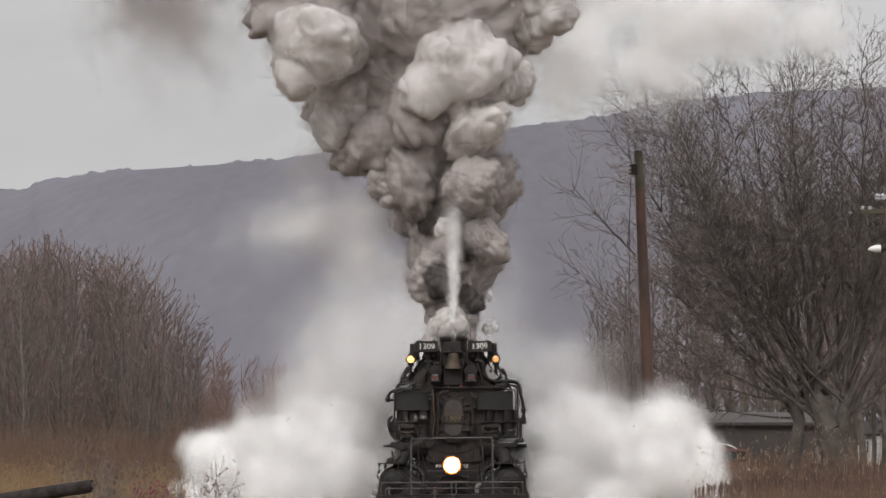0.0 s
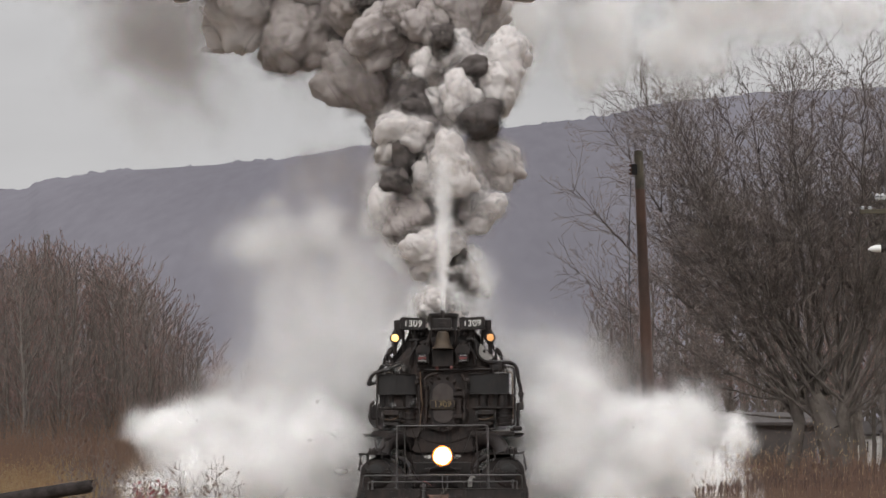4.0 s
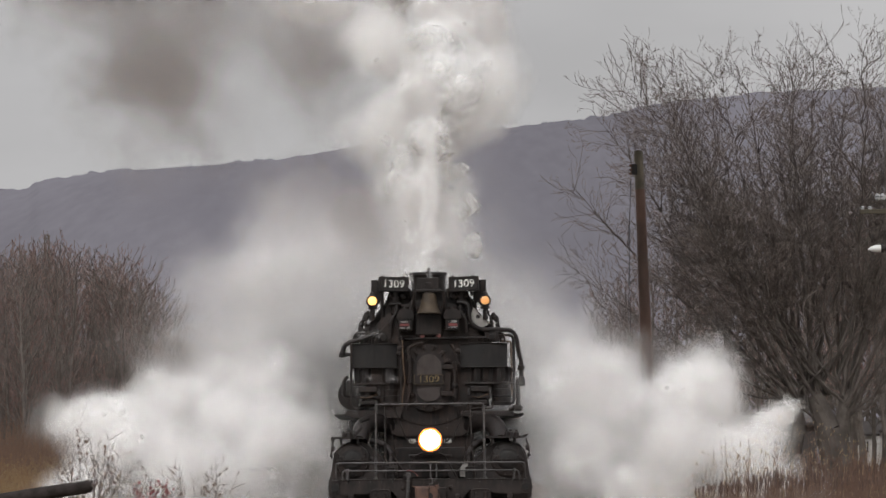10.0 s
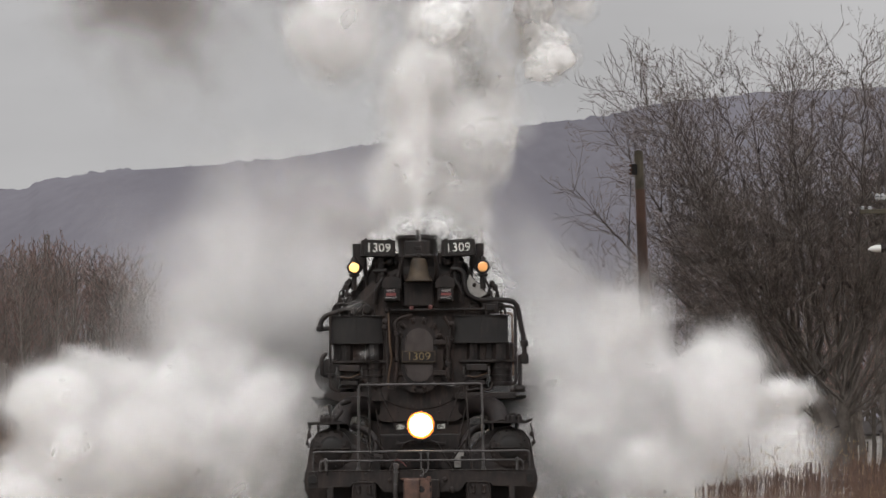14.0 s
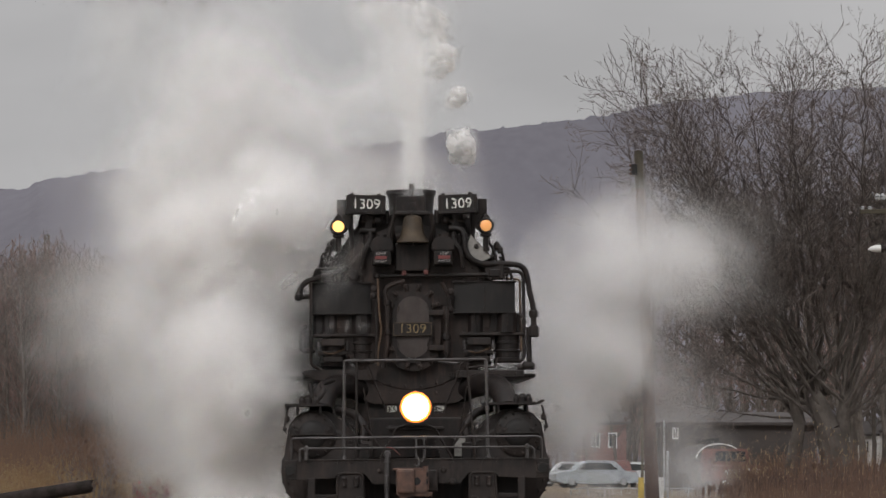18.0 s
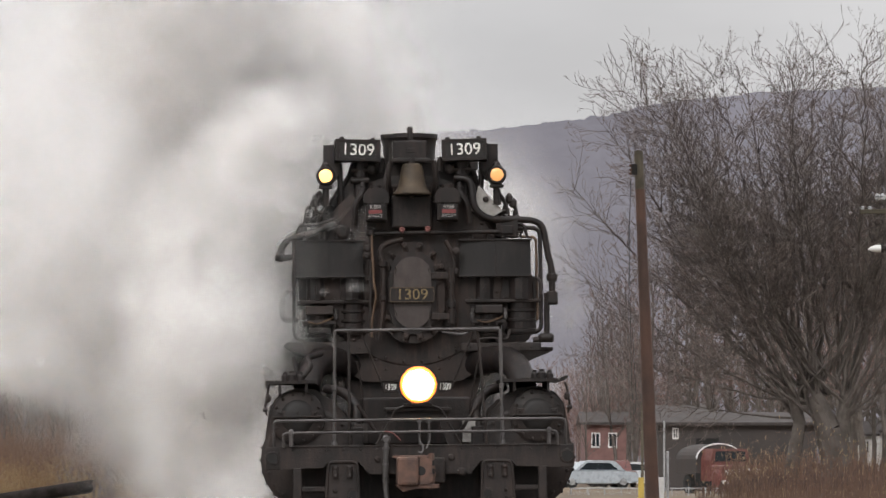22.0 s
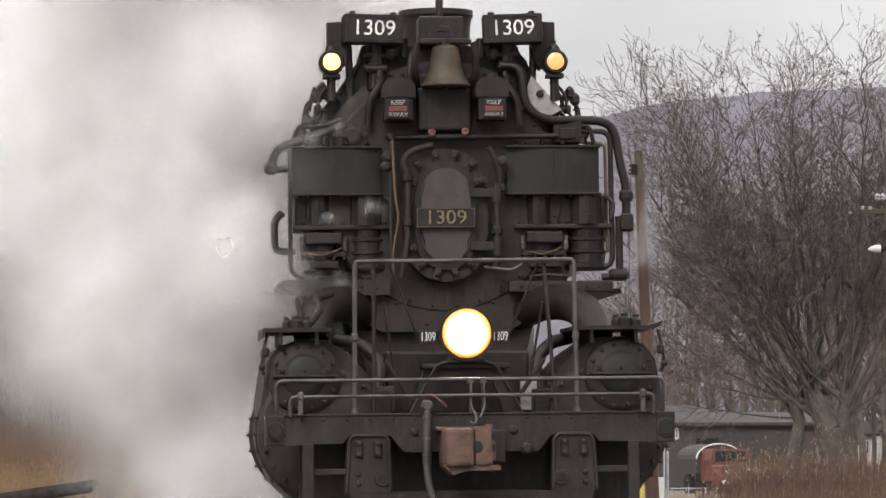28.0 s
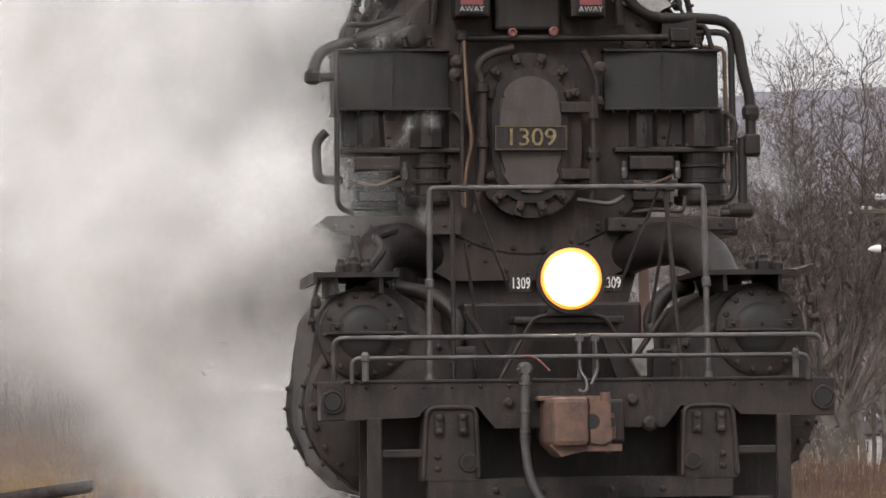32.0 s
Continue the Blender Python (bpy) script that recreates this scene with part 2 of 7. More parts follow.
# ---- mesh helpers ----
# parts that are made of like pieces, each of which becomes an object
SINGLES = {"boiler_band", "casting_bolts", "relief_valves", "shelf_rivets", "rail_stanchion", "step_board", "rail_clip", "knuckle_gap", "hose_clamp", "front_deck", "knee_brace", "board_post", "truck_frame", "step_bolt", "stop_valve", "relief_valve", "cylinder_cock", "lamp_bracket", "pump_low_side", "beam_cap", "bell_yoke"}
SINGULAR = {"casting_bolts": "casting_bolt", "relief_valves": "relief_valve", "shelf_rivets": "shelf_rivet"}


def islands(bm):
    """The separate pieces of a mesh, each as a mesh of its own; bm is used up."""
    bm.verts.index_update()
    seen, out = set(), []
    for v in bm.verts:
        if v.index in seen:
            continue
        stack_, group = [v], []
        seen.add(v.index)
        while stack_:
            w = stack_.pop()
            group.append(w)
            for e in w.link_edges:
                o = e.other_vert(w)
                if o.index not in seen:
                    seen.add(o.index)
                    stack_.append(o)
        nb = bmesh.new()
        m = {w.index: nb.verts.new(w.co) for w in group}
        for f in {f for w in group for f in w.link_faces}:
            nb.faces.new([m[w.index] for w in f.verts])
        out.append(nb)
    bm.free()
    return out


def part(name, bm, material, parent=None, label="", smooth=False):
    """One mesh object, under a thing or a part."""
    if name in SINGLES:
        pieces = islands(bm)
        if len(pieces) > 1:
            return [part(name + " ", b, material, parent, label, smooth) for b in pieces][0]
        bm = pieces[0]
    name = SINGULAR.get(name.strip(), name.strip())
    me = bpy.data.meshes.new(name)
    bm.to_mesh(me)
    bm.free()
    for m in material if isinstance(material, list) else [material]:
        me.materials.append(m)
    if smooth:
        me.shade_smooth()
        me.set_sharp_from_angle(angle=radians(38))
    ob = new(name, me)
    if parent:
        ob.parent = parent
    return tagged(ob, label)


def box(bm, x0, x1, y0, y1, z0, z1, bevel=0.0):
    vs = [bm.verts.new((x, y, z)) for z in (z0, z1) for y in (y0, y1) for x in (x0, x1)]
    fs = [bm.faces.new([vs[i] for i in q]) for q in ((0, 2, 3, 1), (4, 5, 7, 6), (0, 1, 5, 4), (2, 6, 7, 3), (0, 4, 6, 2), (1, 3, 7, 5))]
    if bevel:
        bmesh.ops.bevel(bm, geom=list({e for f in fs for e in f.edges}), offset=bevel, segments=2, affect="EDGES", profile=0.5)
    return bm


def ring_at(bm, c, axis, r, seg, up=None):
    axis = Vector(axis).normalized()
    up = Vector(up) if up else (Vector((0, 0, 1)) if abs(axis.z) < 0.9 else Vector((0, 1, 0)))
    u = axis.cross(up).normalized()
    w = axis.cross(u)
    return [bm.verts.new(Vector(c) + r * (math.cos(6.28319 * i / seg) * u + math.sin(6.28319 * i / seg) * w)) for i in range(seg)]


def skin(bm, rings, caps=True):
    for a, b in zip(rings, rings[1:]):
        n = len(a)
        for i in range(n):
            bm.faces.new((a[i], a[(i + 1) % n], b[(i + 1) % n], b[i]))
    if caps:
        bm.faces.new(rings[0][::-1])
        bm.faces.new(rings[-1])
    return bm


def rod(bm, p, q, r, r2=None, seg=12):
    p, q = Vector(p), Vector(q)
    return skin(bm, [ring_at(bm, p, q - p, r, seg), ring_at(bm, q, q - p, r if r2 is None else r2, seg)])


def lathe(bm, c, axis, profile, seg=24):
    """A turned body: profile of (distance along the axis, radius)."""
    axis = Vector(axis).normalized()
    return skin(bm, [ring_at(bm, Vector(c) + axis * d, axis, max(r, 0.0005), seg) for d, r in profile])


def tube(bm, pts, r, seg=8, round_by=0.0):
    """A bent pipe through the points, with rounded corners."""
    pts = [Vector(p) for p in pts]
    if round_by:
        path = [pts[0]]
        for a, b, c in zip(pts, pts[1:], pts[2:]):
            k1, k2 = min(round_by, (a - b).length / 2), min(round_by, (c - b).length / 2)
            s, e = b + (a - b).normalized() * k1, b + (c - b).normalized() * k2
            path += [s.lerp(b, t).lerp(b.lerp(e, t), t) for t in (0, 0.25, 0.5, 0.75, 1)]
        pts = path + [pts[-1]]
    rings, side = [], None
    for i, p in enumerate(pts):
        d = (pts[min(i + 1, len(pts) - 1)] - pts[max(i - 1, 0)]).normalized()
        if side is None:
            side = d.orthogonal().normalized()
        side = (side - d * side.dot(d)).normalized()
        w = d.cross(side)
        rings.append([bm.verts.new(p + r * (math.cos(6.28319 * k / seg) * side + math.sin(6.28319 * k / seg) * w)) for k in range(seg)])
    return skin(bm, rings)


def slab(bm, outline, y0, y1):
    """A flat plate of that outline in x and z, from y0 to y1."""
    a = [bm.verts.new((x, y0, z)) for x, z in outline]
    b = [bm.verts.new((x, y1, z)) for x, z in outline]
    n = len(outline)
    bm.faces.new(a)
    bm.faces.new(b[::-1])
    for i in range(n):
        bm.faces.new((a[i], b[i], b[(i + 1) % n], a[(i + 1) % n]))
    return bm


def bolts(bm, c, r, n, size, y, start=0.0, arc=360.0):
    """Bolt heads on a circle that faces -y."""
    for i in range(n):
        a = radians(start + arc * i / (n if arc == 360.0 else n - 1))
        p = (c[0] + r * math.cos(a), y, c[1] + r * math.sin(a))
        lathe(bm, p, (0, -1, 0), [(-0.01, size), (size * 0.7, size), (size * 1.1, size * 0.5)], 6)
    return bm


def oval(cx, cz, hw, hh, n=40):
    """A tall oval with straight sides."""
    out = []
    for i in range(n):
        a = 2 * math.pi * i / n
        out.append((cx + hw * math.cos(a), cz + (hh - hw) * (1 if math.sin(a) >= 0 else -1) * min(1, abs(math.sin(a)) * 4) + hw * math.sin(a)))
    return out


def bm_new():
    return bmesh.new()


def lettering(name, text, size, depth, m, material, parent, label="", squeeze=1.0):
    """Raised characters in the built-in font, as a mesh part that faces -y at m."""
    cu = bpy.data.curves.new(name, "FONT")
    cu.body, cu.size, cu.extrude, cu.align_x, cu.align_y = text, size, depth, "CENTER", "CENTER"
    tmp = new("lettering_tmp", cu)
    bpy.context.view_layer.update()
    me = bpy.data.meshes.new_from_object(tmp.evaluated_get(bpy.context.evaluated_depsgraph_get()))
    bpy.data.objects.remove(tmp)
    me.transform(m @ pose(0, 0, 0, 90, 0, 0) @ Matrix.Diagonal((squeeze, 1, 1, 1)))
    me.materials.clear()
    me.materials.append(material)
    ob = new(name, me)
    ob.parent = parent
    return tagged(ob, label)


def thing(name, label, category, group="", m=None):
    e = new(name)
    e.empty_display_size = 0.2
    if m is not None:
        e.matrix_basis = m
    return tagged(e, label, category, group)


# ---- the line of the track and the running of the train ----
GRADE = -0.02
RUN = [(0.0, 0.18, 80.15, 1.45), (3.0, 0.03, 73.44, 0.80), (5.5, -0.05, 68.75, 0.30), (8.0, -0.12, 64.04, -0.20), (10.5, -0.20, 59.2, -0.5), (13.0, -0.27, 54.38, -0.75), (15.0, -0.285, 50.72, -0.95),
       (17.0, -0.295, 47.10, -1.15), (19.0, -0.295, 43.89, -1.35), (21.0, -0.26, 40.62, -1.85), (23.0, -0.165, 37.13, -2.55),
       (25.0, -0.05, 33.80, -3.4), (26.5, 0.075, 31.5, -4.3), (28.0, 0.22, 29.19, -5.2), (30.0, 0.49, 26.18, -6.4), (32.0, 0.81, 23.06, -7.1)]


def run_at(t):
    """Place (x, y) and heading of the front beam at t seconds."""
    t = max(-20.0, t)
    rows = RUN
    if t <= 0:
        return rows[0][1] + 0.02 * -t * 1.5, rows[0][2] - 2.24 * t * 0.9, rows[0][3]
    for a, b in zip(rows, rows[1:]):
        if t <= b[0]:
            k = (t - a[0]) / (b[0] - a[0])
            return tuple(a[i] + (b[i] - a[i]) * k for i in (1, 2, 3))
    return rows[-1][1:]


def track_x(y):
    """The line's course in plan."""
    if y > 60:
        return -0.222 + 0.0118 * (y - 60) + 0.00021 * (y - 60) ** 2
    return -0.292 + 0.0028 * max(0, y - 46) ** 1.4 * 0.62 + 0.0021 * max(0, 46 - y) ** 2


def rail_z(y):
    return GRADE * min(y, 118.0)


def loco_pose(t):
    x, y, s = run_at(t)
    return pose(x, y, rail_z(y), 0, -math.degrees(0.0043 + 0.0084 * max(0, t) / 32), -s)


# ---- ground, track, hill ----
def ground_z(x, y):
    """Height of the ground: level fields, with the line in a shallow dip where it comes up the grade."""
    field = -1.15 + 0.12 * noise.noise((x * 0.05, y * 0.05, 1.0)) + 0.05 * noise.noise((x * 0.3, y * 0.3, 4.0))
    far = max(0.0, y - 260.0)
    field -= 0.003 * far
    if y > 150:
        return field
    d = abs(x - track_x(max(0.0, min(y, 118.0))))
    bed = rail_z(max(0.0, y)) - 0.62
    k = min(1.0, max(0.0, (d - 2.4) / 2.6))
    k = k * k * (3 - 2 * k)
    end = min(1.0, max(0.0, (y - 122.0) / 25.0))
    k = k + (1 - k) * end
    return bed * (1 - k) + field * k


def build_ground():
    def steps(a, b, fine0, fine1, fine, coarse):
        out, v = [], a
        while v < b:
            out.append(v)
            gap = 0 if fine0 <= v <= fine1 else min(abs(v - fine0), abs(v - fine1))
            v += min(coarse, fine + gap * 0.12)
        return out + [b]
    xs, ys = steps(-2600, 2600, -8, 9, 0.6, 220), steps(-300, 4200, 5, 120, 1.5, 260)
    verts = [(x, y, ground_z(x, y)) for y in ys for x in xs]
    n = len(xs)
    faces = [(j * n + i, j * n + i + 1, (j + 1) * n + i + 1, (j + 1) * n + i) for j in range(len(ys) - 1) for i in range(n - 1)]
    me = bpy.data.meshes.new("ground")
    me.from_pydata(verts, [], faces)
    me.materials.append(SOIL)
    me.shade_smooth()
    return tagged(new("ground", me), "dry autumn field of thatch and bare soil", "ground", kind="structure")


ground = build_ground()

# skyline of the ridge, as bearing (tangent) and height (tangent)
RIDGE = [(-0.6, 0.045), (-0.3, 0.058), (-0.16, 0.062), (-0.112, 0.0690), (-0.1055, 0.0692), (-0.1022, 0.0712), (-0.085, 0.0738), (-0.055, 0.0757), (-0.041, 0.0768), (-0.026, 0.0795),
         (0.0, 0.0830), (0.0125, 0.0845), (0.03, 0.0865), (0.040, 0.0875), (0.0565, 0.0915), (0.08, 0.0935), (0.1035, 0.0948), (0.13, 0.0965), (0.25, 0.094), (0.5, 0.07), (0.8, 0.05)]


def ridge_height(b):
    for p, q in zip(RIDGE, RIDGE[1:]):
        if b <= q[0]:
            k = max(0.0, (b - p[0]) / (q[0] - p[0]))
            return p[1] + (q[1] - p[1]) * k
    return RIDGE[-1][1]


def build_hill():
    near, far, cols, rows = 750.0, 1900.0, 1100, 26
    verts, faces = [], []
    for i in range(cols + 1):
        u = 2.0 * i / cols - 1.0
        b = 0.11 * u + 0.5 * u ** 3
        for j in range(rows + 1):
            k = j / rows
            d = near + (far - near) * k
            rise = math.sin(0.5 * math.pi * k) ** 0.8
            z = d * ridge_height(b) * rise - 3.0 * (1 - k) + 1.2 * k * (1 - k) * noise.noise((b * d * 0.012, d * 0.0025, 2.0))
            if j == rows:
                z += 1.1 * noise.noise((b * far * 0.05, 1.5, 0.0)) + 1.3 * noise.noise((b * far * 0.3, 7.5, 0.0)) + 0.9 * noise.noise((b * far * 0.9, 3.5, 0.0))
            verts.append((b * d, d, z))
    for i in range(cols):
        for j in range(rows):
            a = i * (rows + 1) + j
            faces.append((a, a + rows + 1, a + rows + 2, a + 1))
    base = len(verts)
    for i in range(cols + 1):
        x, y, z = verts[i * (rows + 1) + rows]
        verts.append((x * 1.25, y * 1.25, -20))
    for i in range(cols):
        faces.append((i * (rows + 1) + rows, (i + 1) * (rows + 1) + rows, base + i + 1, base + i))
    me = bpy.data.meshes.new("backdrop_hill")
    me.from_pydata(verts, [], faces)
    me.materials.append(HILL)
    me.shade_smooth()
    return tagged(new("backdrop_hill", me), "long leafless wooded ridge, distance haze put into its blue-grey colour", "hill", kind="structure")


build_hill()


def build_track():
    ys = [-14 + 1.5 * i for i in range(95)]
    bm = bm_new()
    rows = []
    for y in ys:
        yy = max(0.0, y)
        x, z = track_x(yy) if y >= 0 else track_x(0) + (-y) * 0.19, rail_z(yy)
        rows.append([bm.verts.new((x + dx, y, z + dz)) for dx, dz in ((-2.7, -0.72), (-1.7, -0.2), (1.7, -0.2), (2.7, -0.72))])
    for a, b in zip(rows, rows[1:]):
        for i in range(3):
            bm.faces.new((a[i], a[i + 1], b[i + 1], b[i]))
    bed = part("railway_ballast", bm, BALLAST, None)
    tagged(bed, "grey crushed-stone ballast under the railway line", "ballast", kind="structure")
    for side in (-0.755, 0.755):
        bm = bm_new()
        prof = [(-0.07, -0.172), (0.07, -0.172), (0.07, -0.155), (0.012, -0.14), (0.012, -0.045), (0.036, -0.035), (0.036, 0.0), (-0.036, 0.0), (-0.036, -0.035), (-0.012, -0.045), (-0.012, -0.14), (-0.07, -0.155)]
        rings = []
        for y in ys:
            yy = max(0.0, y)
            x, z = track_x(yy) if y >= 0 else track_x(0) + (-y) * 0.19, rail_z(yy)
            rings.append([bm.verts.new((x + side + dx, y, z + dz)) for dx, dz in prof])
        skin(bm, rings)
        tagged(part("rail", bm, RAIL_STEEL), "rust-brown steel rail with a worn top", "rail", "rails of the line", "structure")
    bm = box(bm_new(), -1.3, 1.3, -0.11, 0.11, -0.15, 0.0, 0.012)
    first = part("tie", bm, TIE_WOOD, bed)
    for i in range(230):
        y = -12 + 0.56 * i
        yy = max(0.0, y)
        x = track_x(yy) if y >= 0 else track_x(0) + (-y) * 0.19
        ob = first if i == 0 else new("tie", first.data)
        ob.parent = bed
        slope = math.degrees(math.atan2(track_x(yy + 1) - track_x(yy), 1.0)) if y >= 0 else 11
        ob.matrix_basis = pose(x, y, rail_z(yy) - 0.172, 0, 0, -slope)


# ---- the locomotive: x across, y back from the front beam, z up from the rail ----
def build_locomotive():
    loco = thing("steam_locomotive", "sooty black articulated steam locomotive with a lit headlight", "steam locomotive")
    P = lambda name, bm, mat, parent=None, label="", smooth=False: part(name, bm, mat, parent or loco, label, smooth)
    HC, R = 2.88, 1.05

    # boiler, smokebox and door
    bm = bm_new()
    lathe(bm, (0, 2.05, HC), (0, 1, 0), [(0, 0.97), (0.02, R), (2.6, R), (2.62, R + 0.02), (2.7, R + 0.02), (2.72, R), (6.0, R + 0.02), (10.3, R + 0.1)], 48)
    boiler = P("boiler", bm, SMOKEBOX, smooth=True)
    bm = bm_new()
    for y in (4.7, 6.6, 8.5, 10.4):
        lathe(bm, (0, y, HC), (0, 1, 0), [(0, R + 0.03), (0.01, R + 0.055), (0.09, R + 0.055), (0.1, R + 0.03)], 48)
    P("boiler_band", bm, BLACK, boiler)
    bm = bm_new()
    lathe(bm, (0, 2.06, HC), (0, -1, 0), [(0, 0.96), (0.05, 0.96), (0.07, 0.93)], 48)
    bolts(bm, (0, HC), 0.9, 30, 0.018, 1.99)
    front = P("smokebox_front", bm, SMOKEBOX, label="brown-black smokebox front with a ring of bolts")
    bm = slab(bm_new(), oval(0.0, 2.69, 0.335, 0.525), 1.87, 2.0)
    bmesh.ops.bevel(bm, geom=[e for e in bm.edges if all(abs(v.co.y - 1.87) < 1e-4 for v in e.verts)], offset=0.03, segments=3, affect="EDGES")
    ring = P("door_ring", bm, SMOKEBOX, front)
    bm = slab(bm_new(), oval(0.0, 2.69, 0.245, 0.43), 1.83, 1.9)
    bmesh.ops.bevel(bm, geom=[e for e in bm.edges if all(abs(v.co.y - 1.83) < 1e-4 for v in e.verts)], offset=0.02, segments=2, affect="EDGES")
    P("door_seat", bm, BLACK, front)
    bm = slab(bm_new(), oval(0.0, 2.69, 0.195, 0.37), 1.80, 1.9)
    bmesh.ops.bevel(bm, geom=[e for e in bm.edges if all(abs(v.co.y - 1.80) < 1e-4 for v in e.verts)], offset=0.025, segments=3, affect="EDGES")
    P("smokebox_door", bm, DOOR_GREY, front, "grey graphite-coated oval door")
    for i in range(12):
        a = radians(15 + 30 * i)
        x, z = 0.285 * math.cos(a), 2.69 + (0.19 if math.sin(a) > 0 else -0.19) * min(1, abs(math.sin(a)) * 4) + 0.285 * math.sin(a)
        bm = bm_new()
        box(bm, -0.028, 0.028, -0.03, 0.03, -0.05, 0.05, 0.01)
        lathe(bm, (0, -0.03, 0), (0, -1, 0), [(0, 0.022), (0.02, 0.022), (0.03, 0.012)], 6)
        bm.transform(pose(x, 1.86, z, 0, math.degrees(-a) + 90, 0))
        P("door_dog", bm, SMOKEBOX, front)
    for z in (2.86, 2.44):
        bm = bm_new()
        box(bm, 0.19, 0.40, 1.79, 1.83, z - 0.035, z + 0.035, 0.008)
        rod(bm, (0.40, 1.81, z - 0.07), (0.40, 1.81, z + 0.07), 0.035)
        P("door_hinge", bm, SMOKEBOX, front)
    bm = bm_new()
    rod(bm, (0.40, 1.81, 2.36), (0.40, 1.81, 2.94), 0.018)
    P("hinge_pin", bm, IRON, front)

    # number plate on the door
    bm = box(bm_new(), -0.236, 0.222, 1.755, 1.80, 2.588, 2.742, 0.006)
    plate = P("number_plate", bm, BLACK, label="black cast plate with yellow numerals")
    bm = bm_new()
    for x0, x1, z0, z1 in ((-0.236, 0.222, 2.588, 2.597), (-0.236, 0.222, 2.733, 2.742), (-0.236, -0.227, 2.597, 2.733), (0.213, 0.222, 2.597, 2.733)):
        box(bm, x0, x1, 1.747, 1.757, z0, z1)
    P("plate_rim", bm, BRONZE, plate)
    lettering("plate_numerals", "1309", 0.155, 0.004, pose(-0.007, 1.75, 2.664), BRASS_PAINT, plate, "yellow numerals 1309", 1.08)

    # air pumps with their shields, on either side of the door
    for side, x0 in (("l", 0.0), ("r", 1.725)):
        sx0, sx1 = (-1.215, -0.505) if side == "l" else (0.495, 1.228)
        n, outl = 12, []
        for i in range(n + 1):
            k = i / n
            outl.append((sx0 + (sx1 - sx0) * k, 1.93 - 0.05 * math.sin(math.pi * k)))
        bm = bm_new()
        lo = [bm.verts.new((x, y, 2.857)) for x, y in outl] + [bm.verts.new((sx1, 2.35, 2.857)), bm.verts.new((sx0, 2.35, 2.857))]
        hi = [bm.verts.new((v.co.x, v.co.y, 3.232)) for v in lo]
        skin(bm, [lo, hi])
        shield = P("pump_shield", bm, SHIELD, label="flat black sheet-metal pump shield")
        bm = bm_new()
        box(bm, sx0 - 0.012, sx1 + 0.012, 1.87, 2.36, 3.222, 3.24, 0.004)
        box(bm, sx0 - 0.012, sx1 + 0.012, 1.87, 2.36, 2.85, 2.866, 0.004)
        box(bm, (sx0 + sx1) / 2 - 0.006, (sx0 + sx1) / 2 + 0.006, 1.872, 1.9, 2.862, 3.224)
        for i in range(8):
            lathe(bm, (sx0 + 0.05 + (sx1 - sx0 - 0.1) * i / 7, 1.90, 2.85), (0, 0, -1), [(0, 0.014), (0.014, 0.014), (0.02, 0.008)], 6)
        P("shield_edge", bm, BLACK, shield)
        px = 0.0 if side == "l" else 1.75
        bm = bm_new()
        box(bm, px - 1.18, px - 0.45, 2.0, 2.4, 2.62, 2.86, 0.02)
        rod(bm, (px - 1.0, 2.02, 2.62), (px - 1.0, 2.02, 2.85), 0.10)
        rod(bm, (px - 0.62, 2.02, 2.62), (px - 0.62, 2.02, 2.85), 0.13)
        pump = P("air_pump", bm, BLACK, label="grimy black cross-compound air pump")
        bm = bm_new()
        box(bm, px - 1.195, px - 0.425, 1.93, 2.4, 2.585, 2.622, 0.01)
        for i in range(9):
            lathe(bm, (px - 1.15 + 0.085 * i, 1.95, 2.622), (0, 0, 1), [(0, 0.014), (0.014, 0.014), (0.02, 0.008)], 6)
        P("pump_flange", bm, IRON, pump)
        bm = bm_new()
        lathe(bm, (px - 0.61, 2.10, 2.26), (0, 0, 1), [(0, 0.165), (0.02, 0.175), (0.05, 0.175), (0.06, 0.15), (0.13, 0.15), (0.135, 0.168), (0.155, 0.168), (0.16, 0.15), (0.23, 0.15), (0.235, 0.168), (0.255, 0.168), (0.26, 0.15), (0.33, 0.155)], 24)
        P("pump_barrel", bm, BLACK, pump)
        bm = bm_new()
        box(bm, px - 1.104, px - 0.817, 1.90, 2.2, 2.472, 2.562, 0.012)
        P("valve_chest", bm, IRON, pump)
        bm = bm_new()
        lathe(bm, (px - 0.96, 2.1, 2.24), (0, 0, 1), [(0, 0.15), (0.03, 0.16), (0.06, 0.14), (0.12, 0.14), (0.125, 0.155), (0.145, 0.155), (0.15, 0.14), (0.24, 0.14)], 20)
        box(bm, px - 1.14, px - 0.79, 1.93, 2.2, 2.37, 2.41, 0.008)
        box(bm, px - 1.08, px - 0.84, 1.92, 2.2, 2.28, 2.34, 0.01)
        for i in range(5):
            rod(bm, (px - 1.12 + 0.08 * i, 1.93, 2.36), (px - 1.12 + 0.08 * i, 1.90, 2.36), 0.014, seg=6)
        P("pump_low_side", bm, BLACK, pump)
        for dx in (-1.13, -0.79):
            bm = bm_new()
            lathe(bm, (px + dx, 1.95, 2.42), (0, 0, 1), [(0, 0.02), (0.05, 0.025), (0.07, 0.018), (0.11, 0.02)], 8)
            P("oil_cup", bm, RAILING, pump)
        for dx, z in ((-1.0, 2.73), (-0.62, 2.74)):
            bm = bm_new()
            rod(bm, (px + dx, 1.89, z - 0.05), (px + dx, 1.89, z + 0.05), 0.012, seg=8)
            rod(bm, (px + dx, 1.89, z), (px + dx, 1.96, z), 0.018, seg=8)
            P("drain_cock", bm, IRON, pump)
        bm = bm_new()
